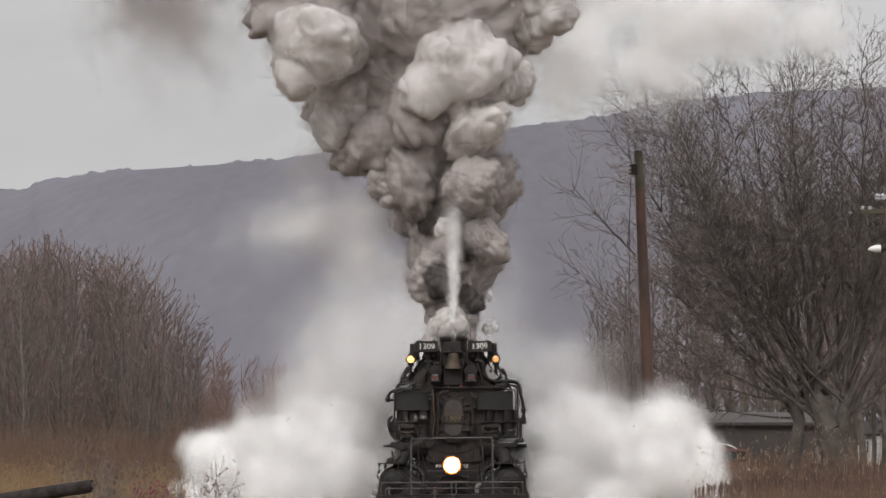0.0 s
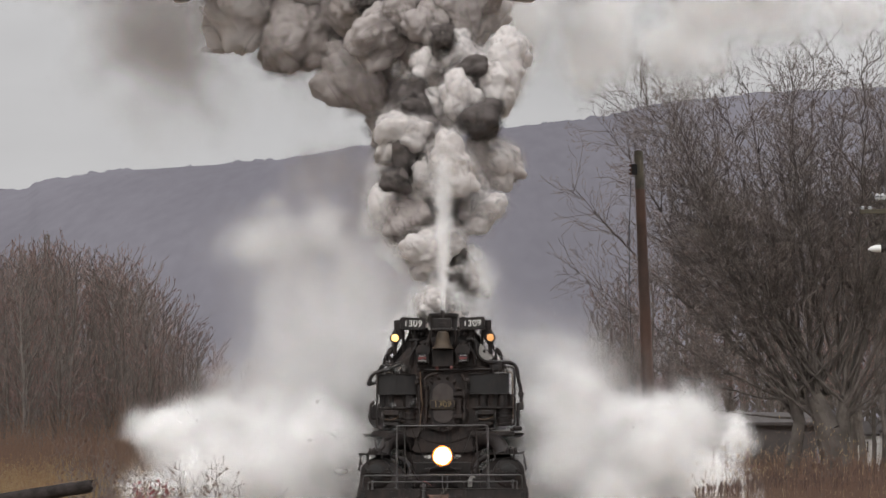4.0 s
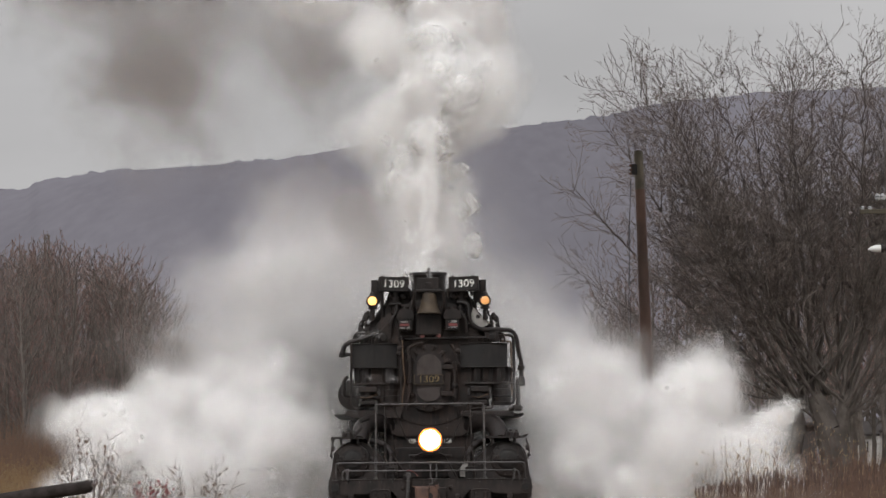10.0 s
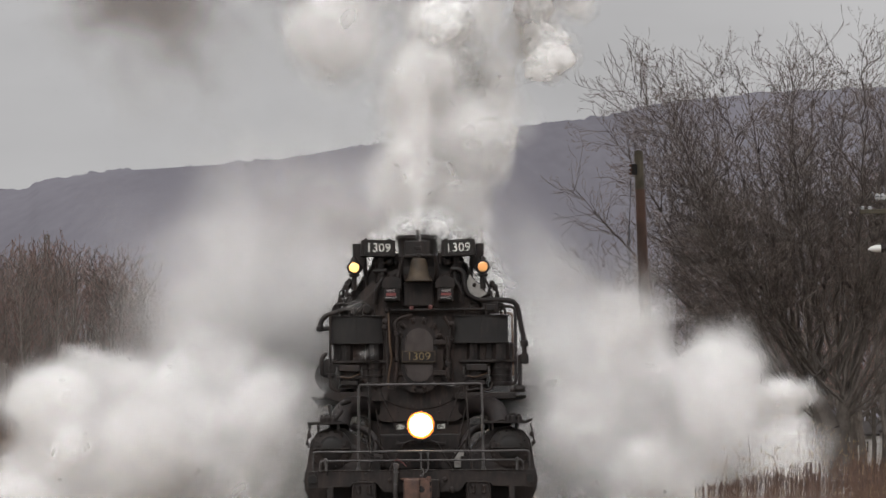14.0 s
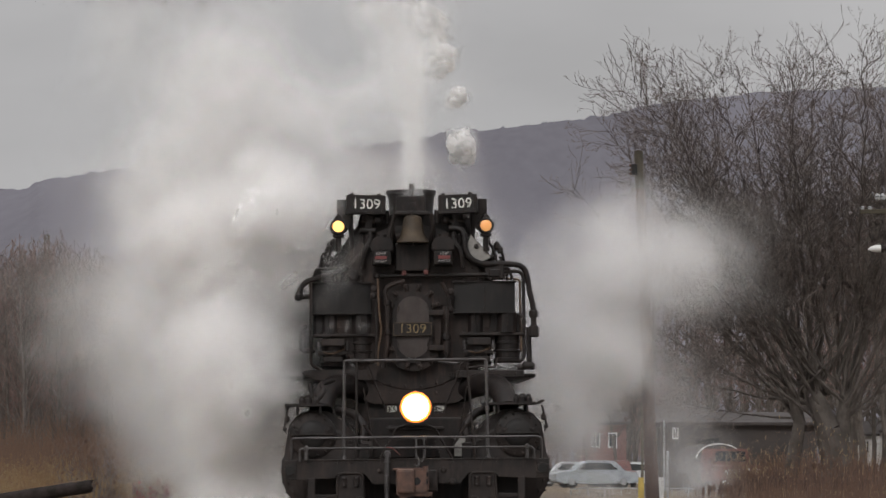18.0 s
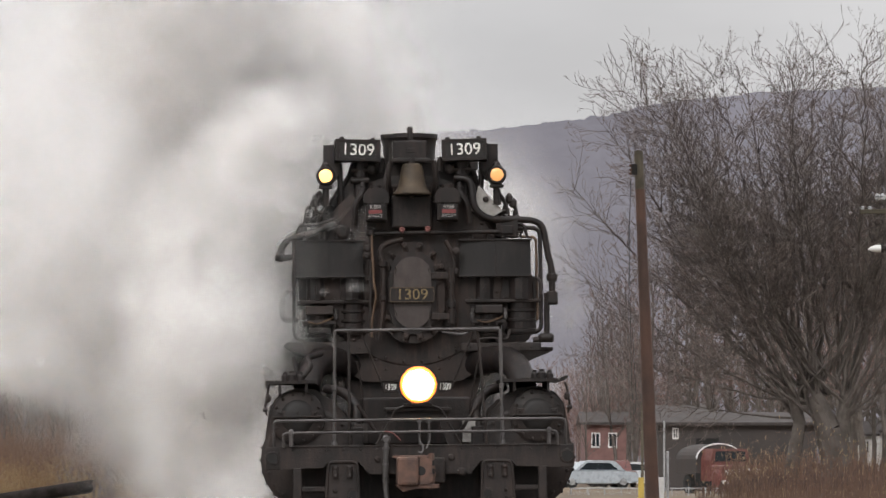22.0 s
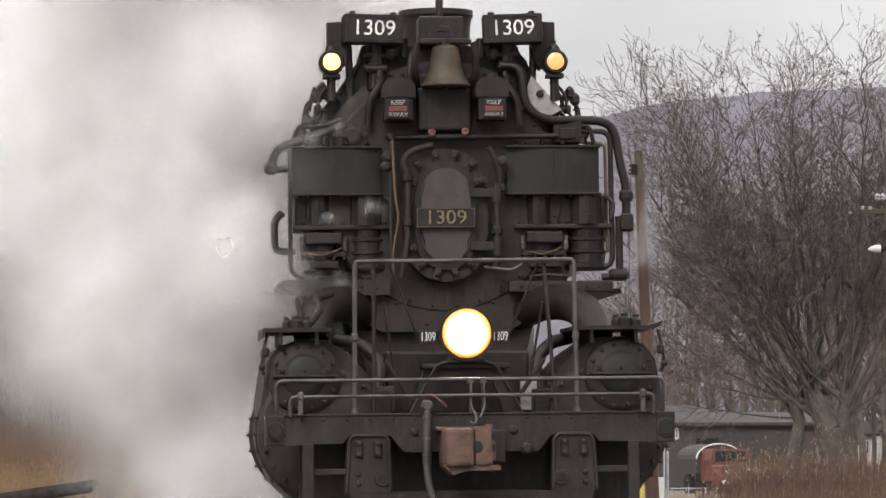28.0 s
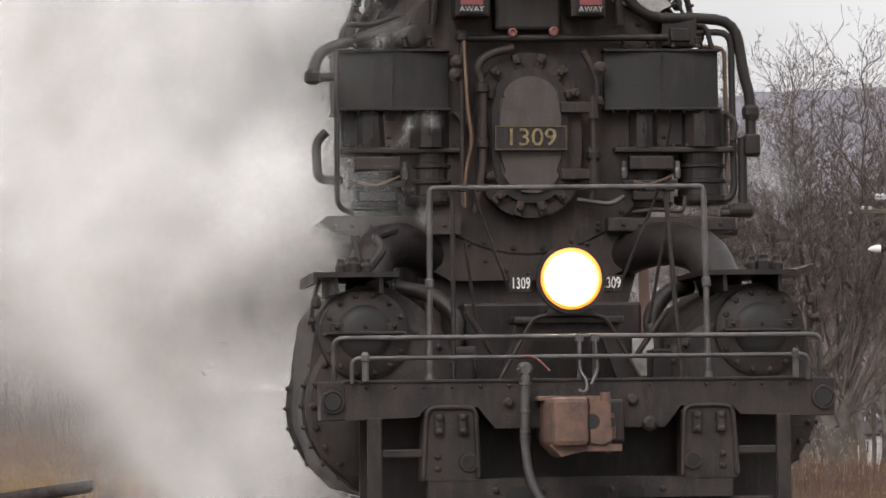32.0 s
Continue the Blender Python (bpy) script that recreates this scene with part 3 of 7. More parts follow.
        tube(bm, [(px - 0.46, 1.98, 2.84), (px - 0.40, 1.95, 2.78), (px - 0.43, 1.94, 2.66)], 0.018, 8, 0.05)
        P("pump_pipe", bm, IRON, pump)
        bm = bm_new()
        tube(bm, [(px - 1.08, 1.92, 2.40), (px - 0.98, 1.9, 2.375), (px - 0.86, 1.91, 2.42), (px - 0.82, 1.93, 2.44)], 0.008, 6, 0.04)
        P("oil_line", bm, TAN_HOSE, pump)
        # shelf that carries the pump
        a, b = (-1.336, -0.44) if side == "l" else (0.50, 1.326)
        bm = bm_new()
        if side == "l":
            slab(bm, [(a, 2.15), (a + 0.05, 2.188), (b, 2.188), (b, 2.07), (a + 0.25, 2.06), (a + 0.1, 2.09)], 1.9, 2.7)
        else:
            box(bm, a, b, 1.9, 2.7, 2.08, 2.17, 0.012)
        shelf = P("pump_shelf", bm, IRON)
        bm = bm_new()
        for i in range(7):
            lathe(bm, (a + 0.1 + (b - a - 0.2) * i / 6, 1.905, 2.125), (0, -1, 0), [(0, 0.014), (0.012, 0.014), (0.018, 0.008)], 6)
        P("shelf_rivets", bm, IRON, shelf)
    # brackets under the smokebox
    bm = bm_new()
    slab(bm, [(-0.62, 2.16), (0.62, 2.16), (0.8, 1.95), (0.5, 1.78), (-0.5, 1.78), (-0.8, 1.95)], 2.0, 2.4)
    slab(bm, [(-0.75, 2.0), (0.75, 2.0), (0.55, 1.2), (-0.55, 1.2)], 2.1, 3.4)
    bolts(bm, (0, 2.3), 0.48, 9, 0.016, 1.995, 200, 140)
    P("smokebox_saddle", bm, SMOKEBOX, label="rust-brown cast saddle under the smokebox")

    # stack, bell, number boards, markers, warning signs
    bm = bm_new()
    lathe(bm, (0, 2.5, 3.84), (0, 0, 1), [(0, 0.36), (0.06, 0.29), (0.12, 0.255), (0.40, 0.275), (0.47, 0.285), (0.485, 0.30), (0.53, 0.30), (0.535, 0.24), (0.2, 0.21)], 32)
    stack = P("stack", bm, BLACK, label="short black flared smoke stack", smooth=True)
    bm = box(bm_new(), -0.19, 0.165, 1.9, 2.2, 4.063, 4.268, 0.014)
    box(bm, -0.05, 0.05, 1.895, 1.93, 4.14, 4.19, 0.006)
    P("stack_front_box", bm, BLACK, stack)
    bm = bm_new()
    rod(bm, (0.0, 2.2, 4.2), (0.0, 2.2, 4.43), 0.03)
    P("whistle_pipe", bm, IRON, stack)
    bm = bm_new()
    lathe(bm, (0.005, 1.78, 3.697), (0, 0, 1), [(0, 0.197), (0.012, 0.197), (0.03, 0.178), (0.08, 0.150), (0.15, 0.130), (0.24, 0.118), (0.30, 0.105), (0.325, 0.07), (0.33, 0.02)], 32)
    bell = P("bell", bm, BRONZE, label="tarnished bronze bell with a flared lip", smooth=True)
    bm = bm_new()
    rod(bm, (0.005, 1.78, 4.02), (0.005, 1.78, 4.07), 0.05)
    box(bm, -0.20, 0.21, 1.74, 1.82, 4.03, 4.075, 0.012)
    for x in (-0.215, 0.225):
        tube(bm, [(x, 1.78, 4.05), (x + (0.03 if x > 0 else -0.03), 1.79, 3.9), (x, 1.85, 3.74), (x * 0.9, 1.98, 3.68)], 0.025, 8, 0.08)
    P("bell_yoke", bm, BLACK, bell)
    bm = bm_new()
    rod(bm, (0.005, 1.78, 3.66), (0.005, 1.78, 3.72), 0.022)
    P("clapper", bm, IRON, bell)
    bm = box(bm_new(), -0.21, 0.21, 1.86, 2.2, 3.36, 3.70, 0.02)
    P("bell_stand", bm, BLACK, label="black block bracket that carries the bell")
    for s in (-1, 1):
        yaw = -3.0 * s
        m = pose(s * 0.555, 1.96, 4.165, 0, -1.5 * s, yaw)
        bm = box(bm_new(), -0.235, 0.235, -0.11, 0.11, -0.115, 0.115, 0.01)
        bm.transform(m)
        board = P("number_board", bm, BLACK, label="black illuminated number box, white figures 1309")
        bm = box(bm_new(), -0.19, 0.19, -0.118, -0.108, -0.085, 0.085, 0.003)
        bm.transform(m)
        P("board_glass", bm, SHIELD, board)
        bm = bm_new()
        for x0, x1, z0, z1 in ((-0.23, 0.23, 0.085, 0.112), (-0.23, 0.23, -0.112, -0.085), (-0.23, -0.19, -0.085, 0.085), (0.19, 0.23, -0.085, 0.085)):
            box(bm, x0, x1, -0.125, -0.105, z0, z1, 0.003)
        for x in (-0.17, 0.15):
            rod(bm, (x, -0.08, 0.112), (x, -0.08, 0.135), 0.025)
        bm.transform(m)
        P("board_frame", bm, BLACK, board)
        lettering("board_numerals", "1309", 0.17, 0.003, m @ pose(0.0, -0.12, 0.0), WHITE_PAINT, board, "white figures 1309", 1.02)
        bm = bm_new()
        slab(bm, [(s * 0.72, 4.05), (s * 0.72, 4.24), (s * 0.905, 4.235), (s * 0.905, 3.95), (s * 0.80, 3.86), (s * 0.76, 3.9)][::s], 2.05, 2.25)
        bracket = P("lamp_bracket", bm, BLACK)
        bm = bm_new()
        rod(bm, (s * 0.30, 2.02, 3.95), (s * 0.30, 2.02, 4.1), 0.03)
        rod(bm, (s * 0.52, 2.05, 3.7), (s * 0.52, 2.05, 4.06), 0.075)
        rod(bm, (s * 0.44, 1.98, 3.86), (s * 0.62, 1.98, 3.86), 0.035)
        rod(bm, (s * 0.72, 2.1, 3.55), (s * 0.74, 2.1, 4.07), 0.03)
        P("board_post", bm, BLACK, board)
        lx = s * 0.885
        bm = bm_new()
        lathe(bm, (lx, 1.845, 3.902), (0, 1, 0), [(0, 0.088), (0.02, 0.10), (0.17, 0.10), (0.2, 0.06)], 20)
        lathe(bm, (lx, 1.93, 3.99), (0, 0, 1), [(0, 0.05), (0.04, 0.04), (0.06, 0.015), (0.085, 0.018)], 12)
        box(bm, lx - 0.07, lx + 0.07, 1.87, 2.0, 3.775, 3.81, 0.008)
        rod(bm, (lx, 1.95, 3.6), (lx, 1.95, 3.78), 0.035)
        lamp = P("marker_lamp", bm, BLACK, label="round black marker lamp" if s < 0 else "round black marker lamp with a dim amber glass")
        bm = lathe(bm_new(), (lx, 1.85, 3.902), (0, -1, 0), [(0, 0.07), (0.015, 0.066), (0.025, 0.04), (0.028, 0.005)], 20)
        P("marker_glass", bm, MARKER_HOT if s < 0 else MARKER_AMBER, lamp, "glowing yellow glass" if s < 0 else "dull amber glass")
        # classification housing and warning sign
        bm = bm_new()
        slab(bm, [(s * 0.368 - 0.13, 3.60), (s * 0.368 + 0.13, 3.60), (s * 0.368 + 0.135, 3.70), (s * 0.368 + 0.08, 3.765), (s * 0.368 - 0.08, 3.765), (s * 0.368 - 0.135, 3.70)], 1.72, 1.95)
        bmesh.ops.bevel(bm, geom=bm.edges[:], offset=0.012, segments=2, affect="EDGES")
        rod(bm, (s * 0.368, 1.83, 3.76), (s * 0.368, 1.83, 3.80), 0.06)
        box(bm, s * 0.368 - 0.11, s * 0.368 + 0.11, 1.74, 1.95, 3.43, 3.6, 0.01)
        house = P("lamp_housing", bm, BLACK)
        bm = box(bm_new(), s * 0.378 - 0.085, s * 0.378 + 0.085, 1.70, 1.715, 3.445, 3.597, 0.003)
        sign = P("warning_sign", bm, SHADE_AND_SIGN_BLACK, label="small black warning sign, KEEP AWAY in white")
        lettering("sign_word", "KEEP", 0.05, 0.002, pose(s * 0.378, 1.698, 3.565), SIGN_WHITE, sign, "", 1.05)
        lettering("sign_word", "AWAY", 0.05, 0.002, pose(s * 0.378, 1.698, 3.472), SIGN_WHITE, sign, "", 1.05)
        bm = box(bm_new(), s * 0.378 - 0.07, s * 0.378 + 0.07, 1.695, 1.702, 3.50, 3.538)
        P("sign_bar", bm, RED_PAINT, sign, "red bar of lettering")
    for x, z in ((-0.102, 3.34), (0.161, 3.348)):
        bm = lathe(bm_new(), (x, 1.86, z), (0, -1, 0), [(0, 0.03), (0.03, 0.03), (0.035, 0.018), (0.028, 0.012)], 12)
        P("cleaning_plug", bm, RED_TRIM)
    bm = slab(bm_new(), [(0.705, 3.80), (0.945, 3.53), (0.83, 3.47), (0.56, 3.555), (0.64, 3.62)], 1.97, 1.99)
    brace = P("stay_plate", bm, PALE, label="pale grey triangular stay plate")
    bm = bm_new()
    lathe(bm, (0.77, 1.97, 3.655), (0, -1, 0), [(0, 0.03), (0.02, 0.03), (0.03, 0.015)], 10)
    P("stay_bolt", bm, IRON, brace)
    bm = slab(bm_new(), [(-0.52, 3.95), (-0.40, 3.95), (-0.36, 3.75), (-0.42, 3.6), (-0.5, 3.6)], 2.2, 2.24)
    P("stay_plate", bm, PALE)

    # feedwater heater casing that fills the space behind the bell, its bands and bolts
    bm = slab(bm_new(), [(-1.06, 3.36), (-0.98, 3.52), (-0.72, 3.80), (-0.66, 3.93), (-0.62, 4.06), (0.62, 4.06), (0.66, 3.93), (0.74, 3.80), (0.94, 3.52), (1.0, 3.36)], 2.16, 2.44)
    bmesh.ops.bevel(bm, geom=[e for e in bm.edges if all(abs(v.co.y - 2.16) < 1e-4 for v in e.verts)], offset=0.03, segments=2, affect="EDGES")
    heater = P("heater_casing", bm, BLACK, label="sooty black heater casing behind the bell")
    for s in (-1, 1):
        bm = tube(bm_new(), [(s * 1.04, 2.15, 3.40), (s * 0.95, 2.15, 3.53), (s * 0.71, 2.15, 3.79), (s * 0.63, 2.15, 3.95)], 0.018, 6, 0.05)
        P("casing_band", bm, IRON, heater)
        for k in range(5):
            bm = lathe(bm_new(), (s * (0.92 - 0.055 * k), 2.158, 3.47 + 0.068 * k), (0, -1, 0), [(0, 0.016), (0.014, 0.016), (0.02, 0.008)], 6)
            P("casing_bolt", bm, IRON, heater)
        bm = bm_new()
        tube(bm, [(s * 0.50, 1.98, 3.86), (s * 0.50, 1.93, 3.72), (s * 0.58, 1.9, 3.62), (s * 0.60, 1.92, 3.40)], 0.028, 8, 0.06)
        lathe(bm, (s * 0.50, 1.96, 3.74), (0, 0, 1), [(0, 0.03), (0.01, 0.045), (0.05, 0.045), (0.06, 0.03)], 10)
        P("heater_pipe", bm, BLACK, heater)
        bm = bm_new()
        tube(bm, [(s * 0.24, 1.95, 3.98), (s * 0.27, 1.90, 3.84), (s * 0.24, 1.92, 3.62)], 0.022, 8, 0.05)
        rod(bm, (s * 0.62, 2.0, 3.97), (s * 0.40, 2.0, 3.97), 0.022, seg=8)
        lathe(bm, (s * 0.40, 2.0, 3.93), (0, 0, 1), [(0, 0.03), (0.03, 0.05), (0.08, 0.05), (0.11, 0.02)], 10)
        P("drain_pipe", bm, IRON, heater)
        # valves and small lines on the shoulders of the smokebox
        for x, z in ((0.99, 3.50), (1.07, 3.42), (0.90, 3.60), (1.13, 3.30)):
            bm = bm_new()
            lathe(bm, (s * x, 2.02, z), (0, 0, 1), [(0, 0.022), (0.02, 0.034), (0.06, 0.034), (0.075, 0.014), (0.10, 0.014), (0.105, 0.03), (0.118, 0.03)], 10)
            rod(bm, (s * x, 2.0, z + 0.04), (s * (x - 0.07), 2.0, z + 0.03), 0.016, seg=8)
            P("shoulder_valve", bm, BLACK, boiler)
        bm = tube(bm_new(), [(s * 0.88, 2.0, 3.76), (s * 0.97, 1.98, 3.66), (s * 1.0, 1.98, 3.5), (s * 1.12, 1.98, 3.36), (s * 1.14, 1.99, 3.24)], 0.012, 6, 0.05)
        P("oil_line", bm, IRON, boiler)
        bm = tube(bm_new(), [(s * 0.80, 2.0, 3.46), (s * 0.98, 1.96, 3.40), (s * 1.16, 1.96, 3.40), (s * 1.2, 1.96, 3.25)], 0.018, 8, 0.05)
        P("steam_line", bm, BLACK, boiler)
    # slotted lower rail of fittings over the pumps
    for s in (-1, 1):
        for k in range(4):
            bm = lathe(bm_new(), (s * (0.62 + 0.16 * k), 1.93, 3.255), (0, 0, 1), [(0, 0.02), (0.012, 0.02), (0.02, 0.013), (0.05, 0.013), (0.055, 0.022), (0.068, 0.022)], 8)
            P("shield_stud", bm, IRON, boiler)

    # piping
    pipes = [
        ([(0.45, 1.95, 3.88), (0.63, 1.92, 3.87), (0.627, 1.9, 3.57), (0.79, 1.92, 3.435), (1.10, 1.97, 3.448), (1.36, 2.0, 3.43), (1.413, 2.0, 3.065), (1.452, 2.0, 2.95), (1.452, 2.0, 2.62)], 0.036, 0.14, BLACK),
        ([(1.393, 2.0, 2.68), (1.393, 2.0, 2.20), (1.25, 2.02, 2.2)], 0.032, 0.06, BLACK),
        ([(0.95, 1.97, 3.36), (1.33, 2.0, 3.357), (1.337, 2.0, 2.3), (1.25, 2.0, 2.28)], 0.022, 0.09, IRON),
        ([(1.12, 2.02, 3.27), (1.29, 2.02, 3.26), (1.30, 2.02, 2.4)], 0.014, 0.05, TAN_HOSE),
        ([(-0.78, 1.97, 3.42), (-1.05, 1.95, 3.31), (-1.33, 1.95, 3.24), (-1.362, 1.95, 3.06)], 0.036, 0.16, BLACK),
        ([(-1.22, 1.95, 3.07), (-1.362, 1.95, 3.06)], 0.03, 0, BLACK),
        ([(-1.22, 1.85, 3.235), (-1.225, 1.85, 2.24), (-1.12, 1.88, 2.2)], 0.018, 0.06, IRON),
        ([(-1.28, 1.97, 2.72), (-1.345, 1.95, 2.66), (-1.34, 1.95, 2.42), (-1.18, 1.98, 2.418)], 0.03, 0.06, BLACK),
        ([(-0.95, 2.05, 3.62), (-1.08, 2.05, 3.60), (-1.13, 2.0, 3.30)], 0.014, 0.05, IRON),
        ([(-0.93, 2.0, 3.50), (-1.02, 1.99, 3.30)], 0.02, 0, IRON),
        ([(-0.42, 1.80, 3.30), (-0.41, 1.78, 3.02), (-0.40, 1.77, 2.80), (-0.37, 1.78, 2.65), (-0.42, 1.8, 2.45), (-0.424, 1.8, 2.23)], 0.012, 0.1, TAN_HOSE),
        ([(-0.43, 1.82, 3.32), (-0.435, 1.82, 2.25)], 0.018, 0, IRON),
        ([(-0.10, 1.83, 3.24), (-0.27, 1.80, 3.20), (-0.345, 1.80, 3.12), (-0.30, 1.80, 3.0), (-0.304, 1.80, 2.5), (-0.36, 1.82, 2.2)], 0.026, 0.08, SMOKEBOX),
        ([(0.34, 1.82, 3.22), (0.44, 1.83, 3.05), (0.40, 1.84, 2.7), (0.44, 1.86, 2.4), (0.38, 1.88, 2.26)], 0.022, 0.1, SMOKEBOX),
        ([(-0.43, 1.88, 3.305), (0.90, 1.9, 3.315)], 0.024, 0, BLACK),
        ([(0.30, 1.86, 2.28), (0.52, 1.86, 2.25), (0.60, 1.88, 2.3)], 0.016, 0.05, RAILING),
        ([(0.66, 1.9, 2.2), (0.80, 1.88, 2.22), (0.98, 1.88, 2.2), (1.0, 1.9, 2.3)], 0.014, 0.04, IRON),
    ]
    for pts, r, rb, mat in pipes:
        P("pipe", tube(bm_new(), pts, r, 10, rb), mat, smooth=True)
    for p, ax, prof in (((1.452, 2.0, 2.80), (0, 0, 1), [(0, 0.05), (0.03, 0.058), (0.07, 0.058), (0.09, 0.045)]), ((1.45, 2.0, 2.56), (0, 0, 1), [(0, 0.05), (0.02, 0.062), (0.12, 0.062), (0.14, 0.045)]),
                        ((-1.362, 1.95, 3.02), (0, 0, 1), [(0, 0.03), (0.02, 0.055), (0.07, 0.055), (0.1, 0.035)]), ((-0.304, 1.80, 2.95), (0, 0, 1), [(0, 0.03), (0.01, 0.045), (0.06, 0.045), (0.07, 0.03)]),
                        ((-0.304, 1.80, 2.60), (0, 0, 1), [(0, 0.03), (0.01, 0.04), (0.05, 0.04), (0.06, 0.03)]), ((0.40, 1.84, 2.52), (0, 0, 1), [(0, 0.03), (0.02, 0.05), (0.06, 0.05), (0.1, 0.03)]),
                        ((-0.43, 1.82, 3.27), (0, 0, 1), [(0, 0.025), (0.02, 0.04), (0.06, 0.04), (0.08, 0.02)]), ((-1.13, 2.0, 3.28), (0, 0, 1), [(0, 0.05), (0.1, 0.05), (0.12, 0.02)]),
                        ((1.393, 2.0, 2.22), (1, 0, 0), [(-0.09, 0.03), (-0.06, 0.05), (0.05, 0.05), (0.07, 0.03)]), ((0.43, 1.85, 2.86), (0, 0, 1), [(0, 0.03), (0.02, 0.05), (0.05, 0.05), (0.08, 0.03)])):
        P("pipe_fitting", lathe(bm_new(), p, ax, prof, 14), BLACK)
    bm = box(bm_new(), 1.40, 1.50, 1.93, 2.06, 2.57, 2.70, 0.01)
    P("check_valve", bm, BLACK)
    bm = bm_new()
    box(bm, 0.87, 1.10, 1.93, 2.2, 3.262, 3.46, 0.012)
    box(bm, 0.92, 1.05, 1.90, 1.95, 3.29, 3.38, 0.01)
    P("lubricator", bm, BLACK)
    bm = bm_new()
    box(bm, -1.08, -0.86, 2.0, 2.2, 3.24, 3.36, 0.012)
    lathe(bm, (-0.72, 1.99, 3.33), (0, -1, 0), [(0, 0.075), (0.03, 0.075), (0.04, 0.05)], 16)
    rod(bm, (-0.90, 1.98, 3.24), (-0.90, 1.98, 3.42), 0.025)
    P("stop_valve", bm, IRON)
    for x, z in ((-0.47, 3.07), (-0.46, 3.15), (0.45, 3.11)):
        bm = bm_new()
        lathe(bm, (x, 1.83, z), (0, -1, 0), [(-0.05, 0.02), (0, 0.045), (0.03, 0.045), (0.05, 0.02)], 12)
        P("globe_valve", bm, IRON)
    # rods and ironwork beside the marker lamps, behind the smokebox front
    for pts, r in (([(-0.90, 2.1, 3.62), (-1.02, 2.1, 3.70), (-1.05, 2.1, 3.55)], 0.015), ([(-1.0, 2.2, 3.72), (-1.12, 3.0, 3.3), (-1.2, 3.0, 3.0)], 0.02), ([(0.98, 2.2, 3.66), (1.08, 2.2, 3.62), (1.12, 2.2, 3.45)], 0.02),
                   ([(0.9, 2.3, 3.78), (1.0, 2.3, 3.62), (0.95, 2.3, 3.52)], 0.018), ([(0.93, 2.3, 3.80), (0.98, 2.3, 3.62)], 0.008)):
        P("hand_iron", tube(bm_new(), pts, r, 8, 0.05), BLACK)
    bm = bm_new()
    for x, z in ((-0.95, 3.66), (-0.99, 3.60), (1.02, 3.62), (1.06, 3.57)):
        lathe(bm, (x, 2.05, z), (0, 0, 1), [(0, 0.02), (0.02, 0.04), (0.07, 0.04), (0.1, 0.015)], 10)
    P("relief_valves", bm, IRON)

    # front engine: cylinders, steam chests, step plates
    for s in (-1, 1):
        o = [(1.50, 1.35), (1.47, 1.52), (1.38, 1.63), (1.22, 1.695), (1.02, 1.68), (0.86, 1.575), (0.72, 1.43), (0.61, 1.2), (0.58, 0.95), (0.64, 0.68), (0.82, 0.5), (1.06, 0.42), (1.28, 0.48), (1.44, 0.64), (1.515, 0.9), (1.52, 1.2)]
        bm = slab(bm_new(), [(s * x, z) for x, z in (o if s < 0 else o[::-1])], 0.64, 1.95)
        bmesh.ops.bevel(bm, geom=[e for e in bm.edges if all(abs(v.co.y - 0.64) < 1e-4 for v in e.verts)], offset=0.03, segments=2, affect="EDGES")
        cyl = P("low_pressure_cylinder", bm, IRON, label="huge grimy low-pressure cylinder casting", smooth=True)
        bm = bm_new()
        lathe(bm, (s * 1.05, 0.62, 0.98), (0, 1, 0), [(0, 0.47), (0.01, 0.50), (0.06, 0.50), (0.07, 0.48)], 40)
        bolts(bm, (s * 1.05, 0.98), 0.455, 22, 0.02, 0.615)
        lathe(bm, (s * 1.05, 0.60, 0.98), (0, 1, 0), [(0, 0.2), (0.02, 0.38), (0.03, 0.4)], 36)
        P("cylinder_head", bm, IRON, cyl)
        bm = bm_new()
        for y in (0.72, 1.80):
            lathe(bm, (s * 1.05, y, 0.98), (0, 1, 0), [(0, 0.49), (0.01, 0.515), (0.06, 0.515), (0.07, 0.49)], 40)
            for i in range(26):
                a = 6.28319 * i / 26
                lathe(bm, (s * 1.05 + 0.51 * math.cos(a), y - 0.01, 0.98 + 0.51 * math.sin(a)), (math.cos(a), 0, math.sin(a)), [(0, 0.016), (0.018, 0.016), (0.024, 0.008)], 6)
        lathe(bm, (s * 1.05, 0.78, 0.98), (0, 1, 0), [(0, 0.485), (1.03, 0.485)], 40)
        P("cylinder_jacket", bm, SHIELD, cyl, smooth=True)
        bm = bm_new()
        lathe(bm, (s * 1.195, 0.56, 1.40), (0, 1, 0), [(0, 0.24), (0.02, 0.27), (0.10, 0.275), (0.11, 0.26), (1.5, 0.26)], 36)
        bolts(bm, (s * 1.195, 1.40), 0.235, 14, 0.018, 0.565)
        P("valve_chest_head", bm, IRON, cyl, smooth=True)
        bm = bm_new()
        lathe(bm, (s * 1.195, 0.52, 1.41), (0, 1, 0), [(0, 0.02), (0.004, 0.10), (0.02, 0.15), (0.05, 0.175)], 32)
        P("chest_cover", bm, SHIELD, cyl, "grey domed inspection cover", smooth=True)
        bm = box(bm_new(), s * 1.195 - 0.235, s * 1.195 + 0.225, 0.46, 0.66, 1.398, 1.416, 0.004)
        box(bm, s * 1.195 - 0.21, s * 1.195 + 0.2, 0.535, 0.56, 1.416, 1.47, 0.006)
        for i in range(3):
            lathe(bm, (s * 1.195 - 0.17 + 0.17 * i, 0.53, 1.445), (0, -1, 0), [(0, 0.014), (0.012, 0.014), (0.018, 0.006)], 6)
        P("chest_ledge", bm, IRON, cyl)
        bm = bm_new()
        a, b = (-1.512, -1.005) if s < 0 else (0.825, 1.40)
